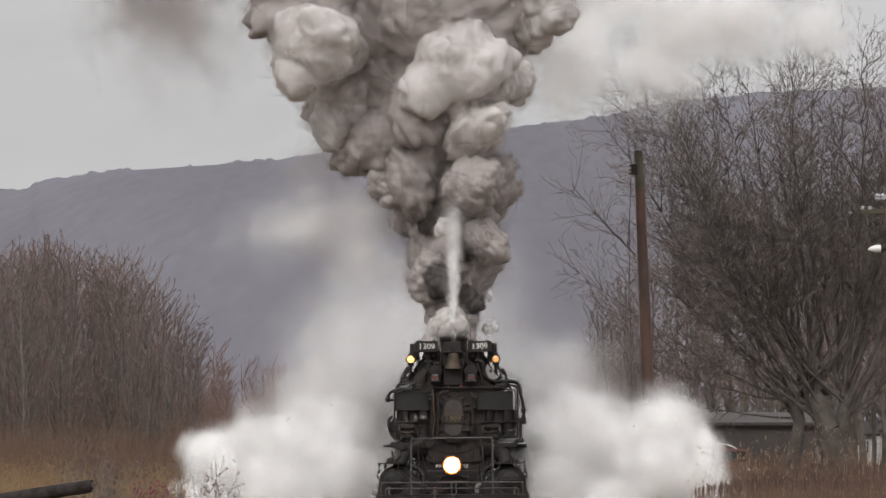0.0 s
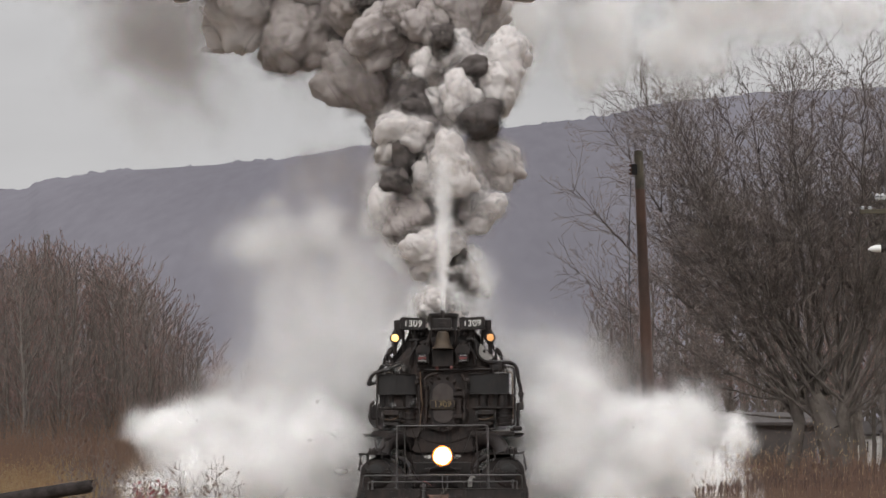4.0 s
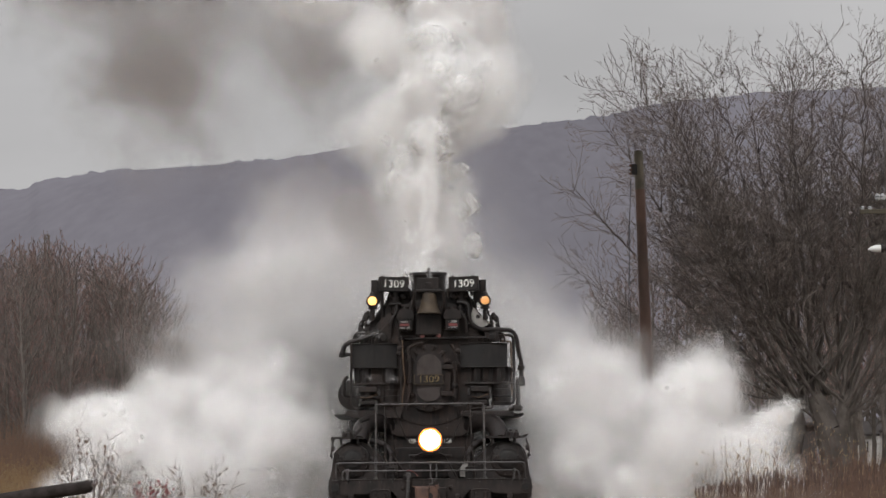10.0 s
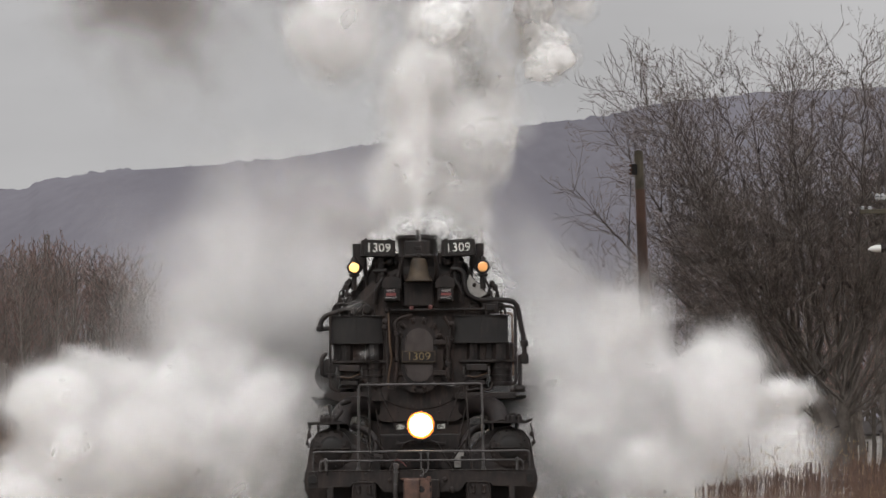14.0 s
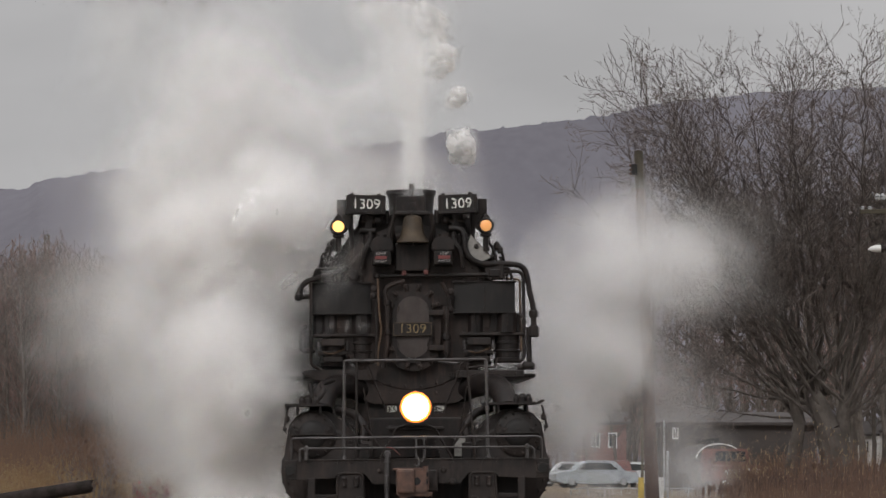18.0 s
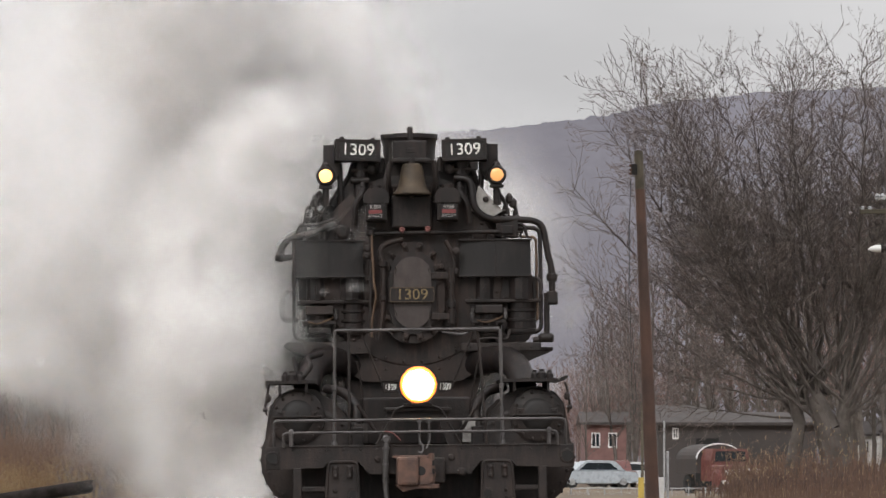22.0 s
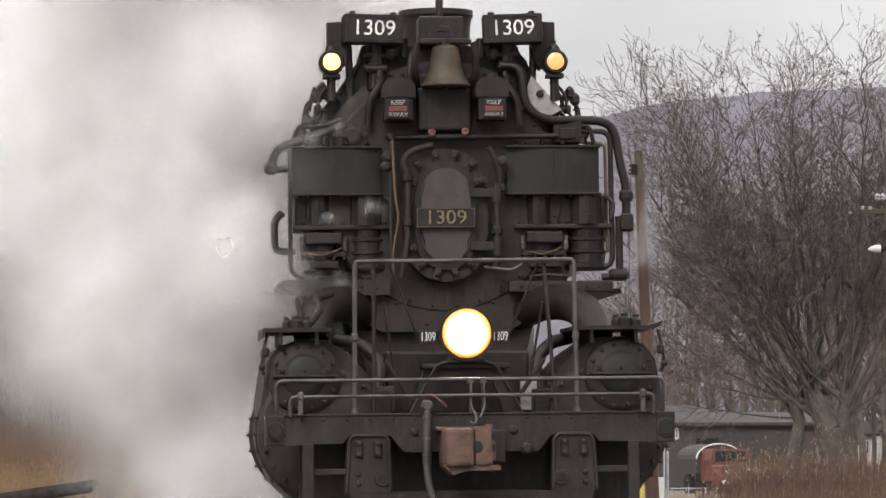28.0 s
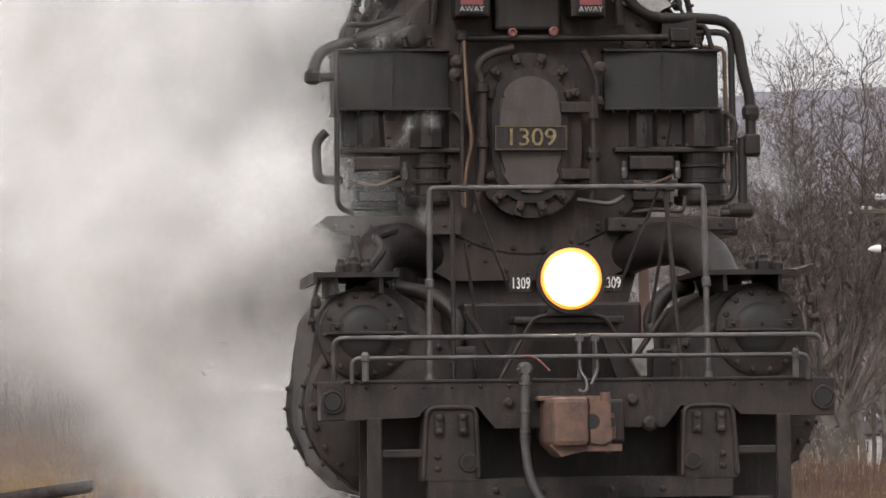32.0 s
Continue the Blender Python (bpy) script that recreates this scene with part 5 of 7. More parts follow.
def build_tender():
    t = thing("tender", "black coal tender behind the locomotive", "tender")
    bm = bm_new()
    box(bm, -1.5, 1.5, 0.0, 9.0, 1.1, 3.3, 0.04)
    part("tank", bm, BLACK, t)
    bm = slab(bm_new(), [(-1.5, 3.3), (-1.35, 3.75), (1.35, 3.75), (1.5, 3.3)], 0.4, 4.6)
    part("coal_bunker", bm, BLACK, t)
    bm = bm_new()
    rnd = random.Random(5)
    for i in range(120):
        x, y = rnd.uniform(-1.2, 1.2), rnd.uniform(0.6, 4.4)
        r = rnd.uniform(0.1, 0.2)
        bmesh.ops.create_icosphere(bm, subdivisions=1, radius=r, matrix=Matrix.Translation((x, y, 3.72 + 0.12 * (1 - abs(x)))) @ Euler((x * 9, y * 7, 0)).to_matrix().to_4x4())
    part("coal_load", bm, COAL, t)
    bm = box(bm_new(), -1.4, 1.4, -0.1, 9.1, 0.95, 1.1, 0.02)
    part("tender_frame", bm, IRON, t)
    sets = []
    for y in (0.9, 2.6, 6.4, 8.1):
        bm = bm_new()
        rod(bm, (-0.85, 0, 0), (0.85, 0, 0), 0.07)
        axle = part("axle", bm, IRON, t)
        axle.matrix_basis = pose(0, y, 0.42)
        for s in (-1, 1):
            part("wheel", lathe(bm_new(), (s * 0.70, 0, 0), (s, 0, 0), [(0, 0.45), (0.02, 0.45), (0.03, 0.42), (0.13, 0.42), (0.14, 0.36), (0.10, 0.2), (0.16, 0.1), (0.18, 0.1)], 28), TYRE, axle)
        sets.append((axle, y, 0.42))
    for y in (1.75, 7.25):
        for s in (-1, 1):
            bm = slab(bm_new(), [(0, 0)] * 0 + [(-1.15, 0.35), (-1.15, 0.5), (-0.3, 0.8), (0.3, 0.8), (1.15, 0.5), (1.15, 0.35), (0.3, 0.25), (-0.3, 0.25)], -0.05, 0.05)
            bm.transform(pose(s * 1.0, y, 0, 0, 0, 90))
            part("truck_frame", bm, IRON, t)
    return t, sets


# ---- trees and weeds ----
class Sticks:
    """Collects tapered sticks into one mesh."""
    def __init__(self):
        self.v, self.f = [], []

    def seg(self, p, q, r0, r1, sides=3):
        d = (q - p)
        if d.length < 1e-6:
            return
        u = d.orthogonal().normalized()
        w = d.normalized().cross(u)
        b = len(self.v)
        cs = [(math.cos(6.28319 * i / sides), math.sin(6.28319 * i / sides)) for i in range(sides)]
        self.v += [p + r0 * (c * u + s * w) for c, s in cs] + [q + r1 * (c * u + s * w) for c, s in cs]
        self.f += [(b + i, b + (i + 1) % sides, b + sides + (i + 1) % sides, b + sides + i) for i in range(sides)]

    def kernel(self, p, r, h):
        b = len(self.v)
        self.v += [p + Vector((0, 0, h)), p + Vector((r, 0, 0)), p + Vector((-r * 0.5, r * 0.87, 0)), p + Vector((-r * 0.5, -r * 0.87, 0)), p - Vector((0, 0, h))]
        self.f += [(b, b + 1, b + 2), (b, b + 2, b + 3), (b, b + 3, b + 1), (b + 4, b + 2, b + 1), (b + 4, b + 3, b + 2), (b + 4, b + 1, b + 3)]

    def leaf(self, p, d, n, size):
        s = d.cross(n).normalized() * size * 0.35
        b = len(self.v)
        self.v += [p, p + d * size * 0.5 + s, p + d * size, p + d * size * 0.5 - s]
        self.f += [(b, b + 1, b + 2, b + 3)]

    def mesh(self, name, material):
        me = bpy.data.meshes.new(name)
        me.from_pydata([tuple(p) for p in self.v], [], self.f)
        me.materials.append(material)
        return me


def jitter_dir(rnd, d, spread):
    return (d + Vector((rnd.gauss(0, spread), rnd.gauss(0, spread), rnd.gauss(0, spread)))).normalized()


def branch(rnd, limbs, twigs, p, d, length, r, level, up=0.04, top=3, dens=1.0, step=0.35, min_r=0.0045):
    n = max(3, int(length / step))
    target = limbs if level < 2 else twigs
    for i in range(n):
        k = i / n
        d = jitter_dir(rnd, d + Vector((0, 0, up)), 0.045 + 0.025 * level)
        q = p + d * (length / n)
        ra, rb = max(min_r, r * (1 - 0.8 * k)), max(min_r, r * (1 - 0.8 * (k + 1 / n)))
        target.seg(p, q, ra, rb, 6 if level == 0 else 4 if level == 1 else 3)
        p = q
        if level < top and k > (0.22 if level == 0 else 0.12):
            for _ in range(1 if rnd.random() < 0.80 * dens else 0) if level else range(1 if rnd.random() < 0.8 * dens else 0):
                side = d.cross(Vector((rnd.gauss(0, 1), rnd.gauss(0, 1), rnd.gauss(0, 1)))).normalized()
                a = radians(rnd.uniform(25, 55))
                cd = (d * math.cos(a) + side * math.sin(a)).normalized()
                branch(rnd, limbs, twigs, p, cd, length * rnd.uniform(0.28, 0.48) * (1.1 - 0.5 * k), r * (1 - 0.7 * k) * 0.5, level + 1, up, top, dens, step * 0.85, min_r)


def build_big_tree():
    """The many-stemmed old tree beside the yard."""
    rnd = random.Random(11)
    D, unit = 105.0, 105.0 / 7000.0
    at = lambda px, py, dy=0.0: Vector(((px - 784) * unit, D + dy, 0.167 + (818 - py) * unit))
    tree = thing("big_tree", "large leafless tree with many stems fanning up from one trunk", "tree", m=pose(0, 0, 0))
    base = at(1475, 905)
    limbs, twigs = Sticks(), Sticks()
    trunk = Sticks()
    fork = at(1440, 700)
    for a, b, r0, r1 in ((base - Vector((0, 0, 0.3)), at(1480, 830), 0.55, 0.42), (at(1480, 830), at(1465, 760), 0.42, 0.36), (at(1465, 760), fork, 0.36, 0.22),
                         (at(1405, 905) - Vector((0, 0, 0.3)), at(1400, 830), 0.22, 0.2), (at(1400, 830), at(1415, 750), 0.2, 0.17), (at(1415, 750), at(1400, 690), 0.17, 0.14), (at(1478, 810), at(1500, 690), 0.24, 0.17)):
        trunk.seg(a, b, r0, r1, 12)
    stems = [(1430, 715, 1060, 620, 0.10), (1420, 725, 1010, 480, 0.11), (1425, 705, 1000, 330, 0.13), (1430, 700, 1075, 200, 0.14), (1435, 695, 1170, 120, 0.14), (1410, 700, 1230, 260, 0.12), (1440, 690, 1250, 90, 0.15),
             (1440, 700, 1330, 110, 0.16), (1450, 690, 1400, 80, 0.17), (1460, 700, 1450, 45, 0.17), (1490, 700, 1520, 60, 0.18), (1500, 690, 1600, 80, 0.18), (1495, 720, 1680, 170, 0.15), (1490, 740, 1720, 330, 0.13), (1480, 750, 1720, 520, 0.10), (1450, 720, 1300, 380, 0.12), (1400, 740, 1130, 700, 0.08), (1500, 700, 1560, 250, 0.13), (1480, 690, 1490, 180, 0.12), (1440, 740, 1250, 560, 0.10),
             (1430, 720, 1360, 300, 0.12), (1415, 740, 1180, 420, 0.11), (1500, 740, 1640, 640, 0.08)]
    for i in range(14):
        stems.append((rnd.uniform(1410, 1500), rnd.uniform(660, 710), rnd.uniform(1120, 1680), rnd.uniform(70, 230), 0.12))
    for i in range(9):
        stems.append((rnd.uniform(1395, 1510), rnd.uniform(680, 740), rnd.uniform(1040, 1700), rnd.uniform(90, 480), 0.1))
    for i, (x0, y0, x1, y1, r) in enumerate(stems):
        dy = rnd.uniform(-2.2, 2.2)
        if y1 < 320:
            y1 += 0.1 * (320 - y1) + 24
        if x1 < 1100:
            x1 += 0.2 * (1100 - x1)
        p, end = at(x0, y0, dy * 0.1), at(x1, y1, dy)
        mid = p.lerp(end, 0.5) + Vector(((1 if end.x > p.x else -1) * 0.35, 0, -0.35)) * (end - p).length * 0.12
        n = max(8, int((end - p).length / 0.4))
        last, L = p, (end - p).length
        for k in range(1, n + 1):
            t = k / n
            q = p.lerp(mid, t).lerp(mid.lerp(end, t), t) + Vector((rnd.gauss(0, 0.03), rnd.gauss(0, 0.03), rnd.gauss(0, 0.02)))
            limbs.seg(last, q, 0.42 * r * (1 - 0.9 * (k - 1) / n), 0.42 * r * (1 - 0.9 * t), 6)
            d = (q - last).normalized()
            if t > 0.2:
                for _ in range(2 if t < 0.45 else 4):
                    side = d.cross(Vector((rnd.gauss(0, 1), rnd.gauss(0, 1), rnd.gauss(0, 1)))).normalized()
                    a = radians(rnd.uniform(30, 72))
                    branch(rnd, limbs, twigs, q, (d * math.cos(a) + side * math.sin(a) + Vector((0, 0, 0.1))).normalized(), rnd.uniform(0.8, 2.1) * (1.15 - 0.45 * t), r * (1 - 0.86 * t) * 0.16 + 0.007, 1, 0.02, 3, 1.2, 0.17, 0.0052)
            last = q
    for name, st, mat in (("trunk", trunk, BARK), ("limb_work", limbs, BARK), ("crown", twigs, TWIG)):
        ob = new(name, st.mesh(name, mat))
        ob.parent = tree
    return tree


def wood_tree(seed, height, pale=False, dens=0.9):
    rnd = random.Random(seed)
    limbs, twigs = Sticks(), Sticks()
    p, d = Vector((0, 0, -0.2)), Vector((0, 0, 1))
    n, r = 16, height * 0.011
    for i in range(n):
        k = i / n
        d = jitter_dir(rnd, d + Vector((0, 0, 0.25)), 0.06)
        q = p + d * (height / n)
        limbs.seg(p, q, max(0.015, r * (1 - 0.9 * k)), max(0.012, r * (1 - 0.9 * (k + 1 / n))), 6)
        p = q
        if k > 0.18:
            for _ in range(3):
                a = rnd.uniform(0, 6.28)
                cd = Vector((math.cos(a) * 0.75, math.sin(a) * 0.75, rnd.uniform(0.5, 1.1))).normalized()
                branch(rnd, limbs, twigs, p, cd, height * rnd.uniform(0.13, 0.24) * (1.15 - 0.6 * k), r * 0.35 * (1 - 0.7 * k), 1, 0.12, 3, dens, 0.45, 0.011)
    return limbs.mesh("trunk", PALE_BARK if pale else BARK), twigs.mesh("crown", WOOD_TWIG)


def plant_woods():
    rnd = random.Random(21)
    kinds = [wood_tree(30 + i, 9.0, i == 1) for i in range(5)]

    def one(x, y, scale, k, label, group):
        t = thing("bare_tree", label, "tree", group, pose(x, y, ground_z(x, y) - 0.1, 0, 0, rnd.uniform(0, 360)))
        t.scale = (scale * rnd.uniform(0.9, 1.15), scale * rnd.uniform(0.9, 1.15), scale)
        for name, me in zip(("trunk", "crown"), kinds[k]):
            ob = new(name, me)
            ob.parent = t
    # the copse across the field
    for i in range(190):
        d = rnd.uniform(165, 250)
        px = rnd.uniform(-90, 345)
        top = 455 + max(0, px - 150) ** 2 * 0.0040 + rnd.uniform(0, 45)
        h = 0.167 + (818 - top) * d / 7000 + 1.2
        k = rnd.randrange(5)
        one((px - 784) / 7000 * d, d, h / 9.0, k, "leafless reddish-brown tree in the copse" if k != 1 else "leafless pale-barked tree in the copse", "copse across the field")
    for i in range(105):
        d = rnd.uniform(230, 330)
        px = 1010 + 650 * rnd.random() ** 0.8
        top = 400 + max(0, 1240 - px) * 0.9 + rnd.uniform(-30, 90) - max(0, px - 1200) * 0.15
        h = 0.167 + (818 - top) * d / 7000 + 1.2
        one((px - 784) / 7000 * d, d, h / 9.0, rnd.choice((0, 2, 3)), "leafless grey-brown tree behind the yard", "trees behind the yard")


def plant_far_woods():
    rnd = random.Random(5)
    st = Sticks()
    for i in range(420):
        d = rnd.uniform(480, 700)
        px = rnd.uniform(150, 1200)
        h = rnd.uniform(9, 17)
        x = (px - 784) / 7000 * d
        b = Vector((x, d, ground_z(x, d)))
        st.seg(b, b + Vector((rnd.gauss(0, 0.3), 0, h)), 0.14, 0.03, 3)
        for j in range(34):
            p = b + Vector((0, 0, h * rnd.uniform(0.25, 0.95)))
            a = rnd.uniform(0, 6.28)
            st.seg(p, p + Vector((math.cos(a) * rnd.uniform(0.8, 2.2), math.sin(a), rnd.uniform(1.0, 2.6))), 0.05, 0.03, 3)
    tagged(new("far_woods", st.mesh("far_woods", WOOD_TWIG)), "line of leafless woods at the foot of the ridge", "woods", kind="stuff")


def plant_weeds():
    """Weeds and grass: stalks with seed heads, thick on the field edges."""
    def field(name, label, count, seed, px0, px1, d0, d1, h0, h1, stalk, head, lean=0.12, heads=5, r=0.006):
        rnd = random.Random(seed)
        st, hd = Sticks(), Sticks()
        for i in range(count):
            d = d0 + (d1 - d0) * rnd.random() ** 0.8
            x = (rnd.uniform(px0, px1) - 784) / 7000 * d
            if abs(x - track_x(min(d, 118))) < 2.6:
                continue
            clump = 0.55 + 0.75 * max(0.0, noise.noise((x * 0.8, d * 0.25, seed)) + 0.35)
            h = rnd.uniform(h0, h1) * clump
            b = Vector((x, d, ground_z(x, d) - 0.05))
            m = b + Vector((rnd.gauss(0, lean * 0.3), rnd.gauss(0, lean * 0.3), h * 0.6))
            e = m + Vector((rnd.gauss(0, lean), rnd.gauss(0, lean), h * 0.4))
            rr = r * d / 80
            st.seg(b, m, rr, rr * 0.8)
            st.seg(m, e, rr * 0.8, rr * 0.4)
            for j in range(rnd.randint(0, heads)):
                p = m.lerp(e, rnd.uniform(0.3, 1.05))
                q = p + Vector((rnd.gauss(0, 0.09), rnd.gauss(0, 0.09), rnd.uniform(0.0, 0.14)))
                st.seg(p, q, rr * 0.5, rr * 0.3)
                hd.kernel(q, rnd.uniform(0.006, 0.014) * d / 80, rnd.uniform(0.012, 0.035))
        ob = tagged(new(name, st.mesh(name, stalk)), label, "weeds", kind="stuff")
        k = new("seed_heads", hd.mesh("seed_heads", head))
        k.parent = ob
        k["kind"] = "stuff"
    field("golden_weeds", "dry golden weeds with pale seed heads at the field edge", 5200, 3, -60, 330, 60, 100, 0.6, 1.2, DRY_GRASS, SEED)
    field("russet_brush", "russet brush of dead stalks before the copse", 6500, 4, -80, 460, 95, 165, 1.3, 2.7, RUSSET, RUSSET, 0.25, 3, 0.008)
    field("tall_weeds", "tall dead weeds beside the line", 620, 6, 1238, 1600, 42, 62, 0.9, 1.55, RUSSET, SEED, 0.06, 9, 0.005)
    # dead stalks with dark spikes, close by the line
    rnd = random.Random(12)
    st, hd = Sticks(), Sticks()
    for i in range(520):
        d = rnd.uniform(40, 50)
        px = 1236 + 330 * rnd.random() ** 0.8
        x = (px - 784) / 7000 * d
        tall = 22 + 34 * min(1.0, (px - 1230) / 190) * (0.35 + rnd.random() ** 1.6)
        b = Vector((x, d, ground_z(x, d) - 0.05))
        e = Vector((x + rnd.gauss(0, 0.035), d + rnd.gauss(0, 0.05), 0.167 + (tall - 68) * d / 7000))
        m = b.lerp(e, 0.6) + Vector((rnd.gauss(0, 0.015), 0, 0))
        st.seg(b, m, 0.0045, 0.004)
        st.seg(m, e, 0.004, 0.0025)
        for j in range(rnd.choice((0, 3, 5, 7))):
            hd.kernel(e - (e - m).normalized() * 0.017 * j + Vector((rnd.gauss(0, 0.004), 0, 0)), rnd.uniform(0.005, 0.010), 0.014)
        if rnd.random() < 0.5:
            q = m.lerp(e, rnd.random())
            st.seg(q, q + Vector((rnd.gauss(0, 0.05), 0, rnd.uniform(0.04, 0.12))), 0.003, 0.002)
    ob = tagged(new("spiked_weeds", st.mesh("spiked_weeds", RUSSET)), "dead brown weed stalks with dark spikes beside the line", "weeds", kind="stuff")
    k = new("seed_spikes", hd.mesh("seed_spikes", WEED_SPIKE))
    k.parent = ob
    k["kind"] = "stuff"
    field("russet_scrub", "reddish dead scrub round the yard", 3600, 8, 1290, 1640, 80, 150, 0.9, 1.6, RUSSET, RUSSET, 0.2, 4, 0.007)
    field("verge_grass", "short dry grass along the railway verge", 5200, 9, -700, 2300, 12, 60, 0.12, 0.4, DRY_GRASS, SEED, 0.08, 1, 0.006)


def build_shrub(px, py, d, h, seed, label, leaves=None, bend=0.25):
    rnd = random.Random(seed)
    x = (px - 784) / 7000 * d
    t = thing("shrub", label, "shrub", m=pose(x, d, ground_z(x, d) - 0.05))
    st, lf = Sticks(), Sticks()
    for i in range(22):
        a = rnd.uniform(0, 6.28)
        e = Vector((math.cos(a) * bend, math.sin(a) * bend, 1)).normalized()
        p = Vector((math.cos(a) * 0.1, math.sin(a) * 0.1, 0))
        L = h * rnd.uniform(0.6, 1.05)
        for k in range(8):
            e = jitter_dir(rnd, e + Vector((0, 0, 0.06)), 0.09)
            q = p + e * L / 8
            st.seg(p, q, 0.011 * (1 - k / 9), 0.011 * (1 - (k + 1) / 9), 4)
            p = q
            if k > 1:
                for _ in range(2):
                    s = jitter_dir(rnd, e, 0.6)
                    q2 = p + s * rnd.uniform(0.1, 0.3)
                    st.seg(p, q2, 0.005, 0.003)
                    for _ in range(2 if leaves else 1):
                        if rnd.random() < (0.95 if leaves else 0.45):
                            lf.leaf(p.lerp(q2, rnd.random()), jitter_dir(rnd, s, 0.5), Vector((0, 1, 0.3)), rnd.uniform(0.03, 0.07))
    for name, s, m in (("stem_work", st, TWIG), ("leaves", lf, leaves or RUSSET)):
        ob = new(name, s.mesh(name, m))
        ob.parent = t


def build_log():
    t = thing("fallen_log", "charred grey-black log with a splintered broken end", "log")
    D = 56.0
    at = lambda px, py, dy=0.0: Vector(((px - 784) * D / 7000, D + dy, 0.167 + (818 - py) * D / 7000))
    bm = bm_new()
    a, b = at(-420, 950, -0.2), at(162, 860)
    rings, n = [], 30
    for i in range(n + 1):
        k = i / n
        p = a.lerp(b, k)
        ring = ring_at(bm, p, b - a, 0.105 - 0.012 * k, 14)
        for j, v in enumerate(ring):
            v.co += (v.co - p) * 0.14 * noise.noise((j * 0.9, k * 9, 3.0))
            if i == n:
                v.co += (b - a).normalized() * 0.10 * noise.noise((j * 1.7, 5.0, 1.0))
        rings.append(ring)
    skin(bm, rings)
    part("log", bm, LOG_WOOD, t, smooth=True)
    for k, up, L in ((0.95, 0.06, 0.14), (0.965, 0.04, 0.10), (0.99, 0.05, 0.09), (0.98, 0.02, 0.12)):
        bm = bm_new()
        p = a.lerp(b, k) + Vector((0, -0.02, 0.05))
        lathe(bm, p, (0.8, 0, up * 6), [(0, 0.022), (L * 0.6, 0.014), (L, 0.002)], 5)
        part("splinter", bm, LOG_WOOD, t)
    # the stump on which it lies
    s = thing("stump", "rotten stump in the weeds under the log", "stump")
    q = a.lerp(b, 0.72)
    g = ground_z(q.x, q.y)
    bm = lathe(bm_new(), (q.x, q.y, g - 0.1), (0, 0, 1), [(0, 0.34), (0.12, 0.24), (q.z - g - 0.03, 0.17), (q.z - g + 0.02, 0.12)], 14)
    for v in bm.verts:
        v.co += 0.04 * Vector((noise.noise(v.co * 3), noise.noise(v.co * 3 + Vector((5, 0, 0))), 0))
    part("stump_wood", bm, LOG_WOOD, s)


build_big_tree()
plant_woods()
plant_far_woods()
plant_weeds()
build_shrub(345, 800, 60, 1.75, 1, "bare brown shrub with a few withered leaves")
build_shrub(385, 830, 63, 1.35, 9, "bare brown shrub with a few withered leaves")
build_shrub(150, 800, 58, 1.75, 2, "bare brown shrub with a few withered leaves")
build_shrub(215, 830, 62, 1.3, 7, "bare brown shrub with a few withered leaves")
build_shrub(268, 830, 57, 1.2, 3, "shrub with dark red autumn leaves", RED_LEAF, 0.15)
build_log()


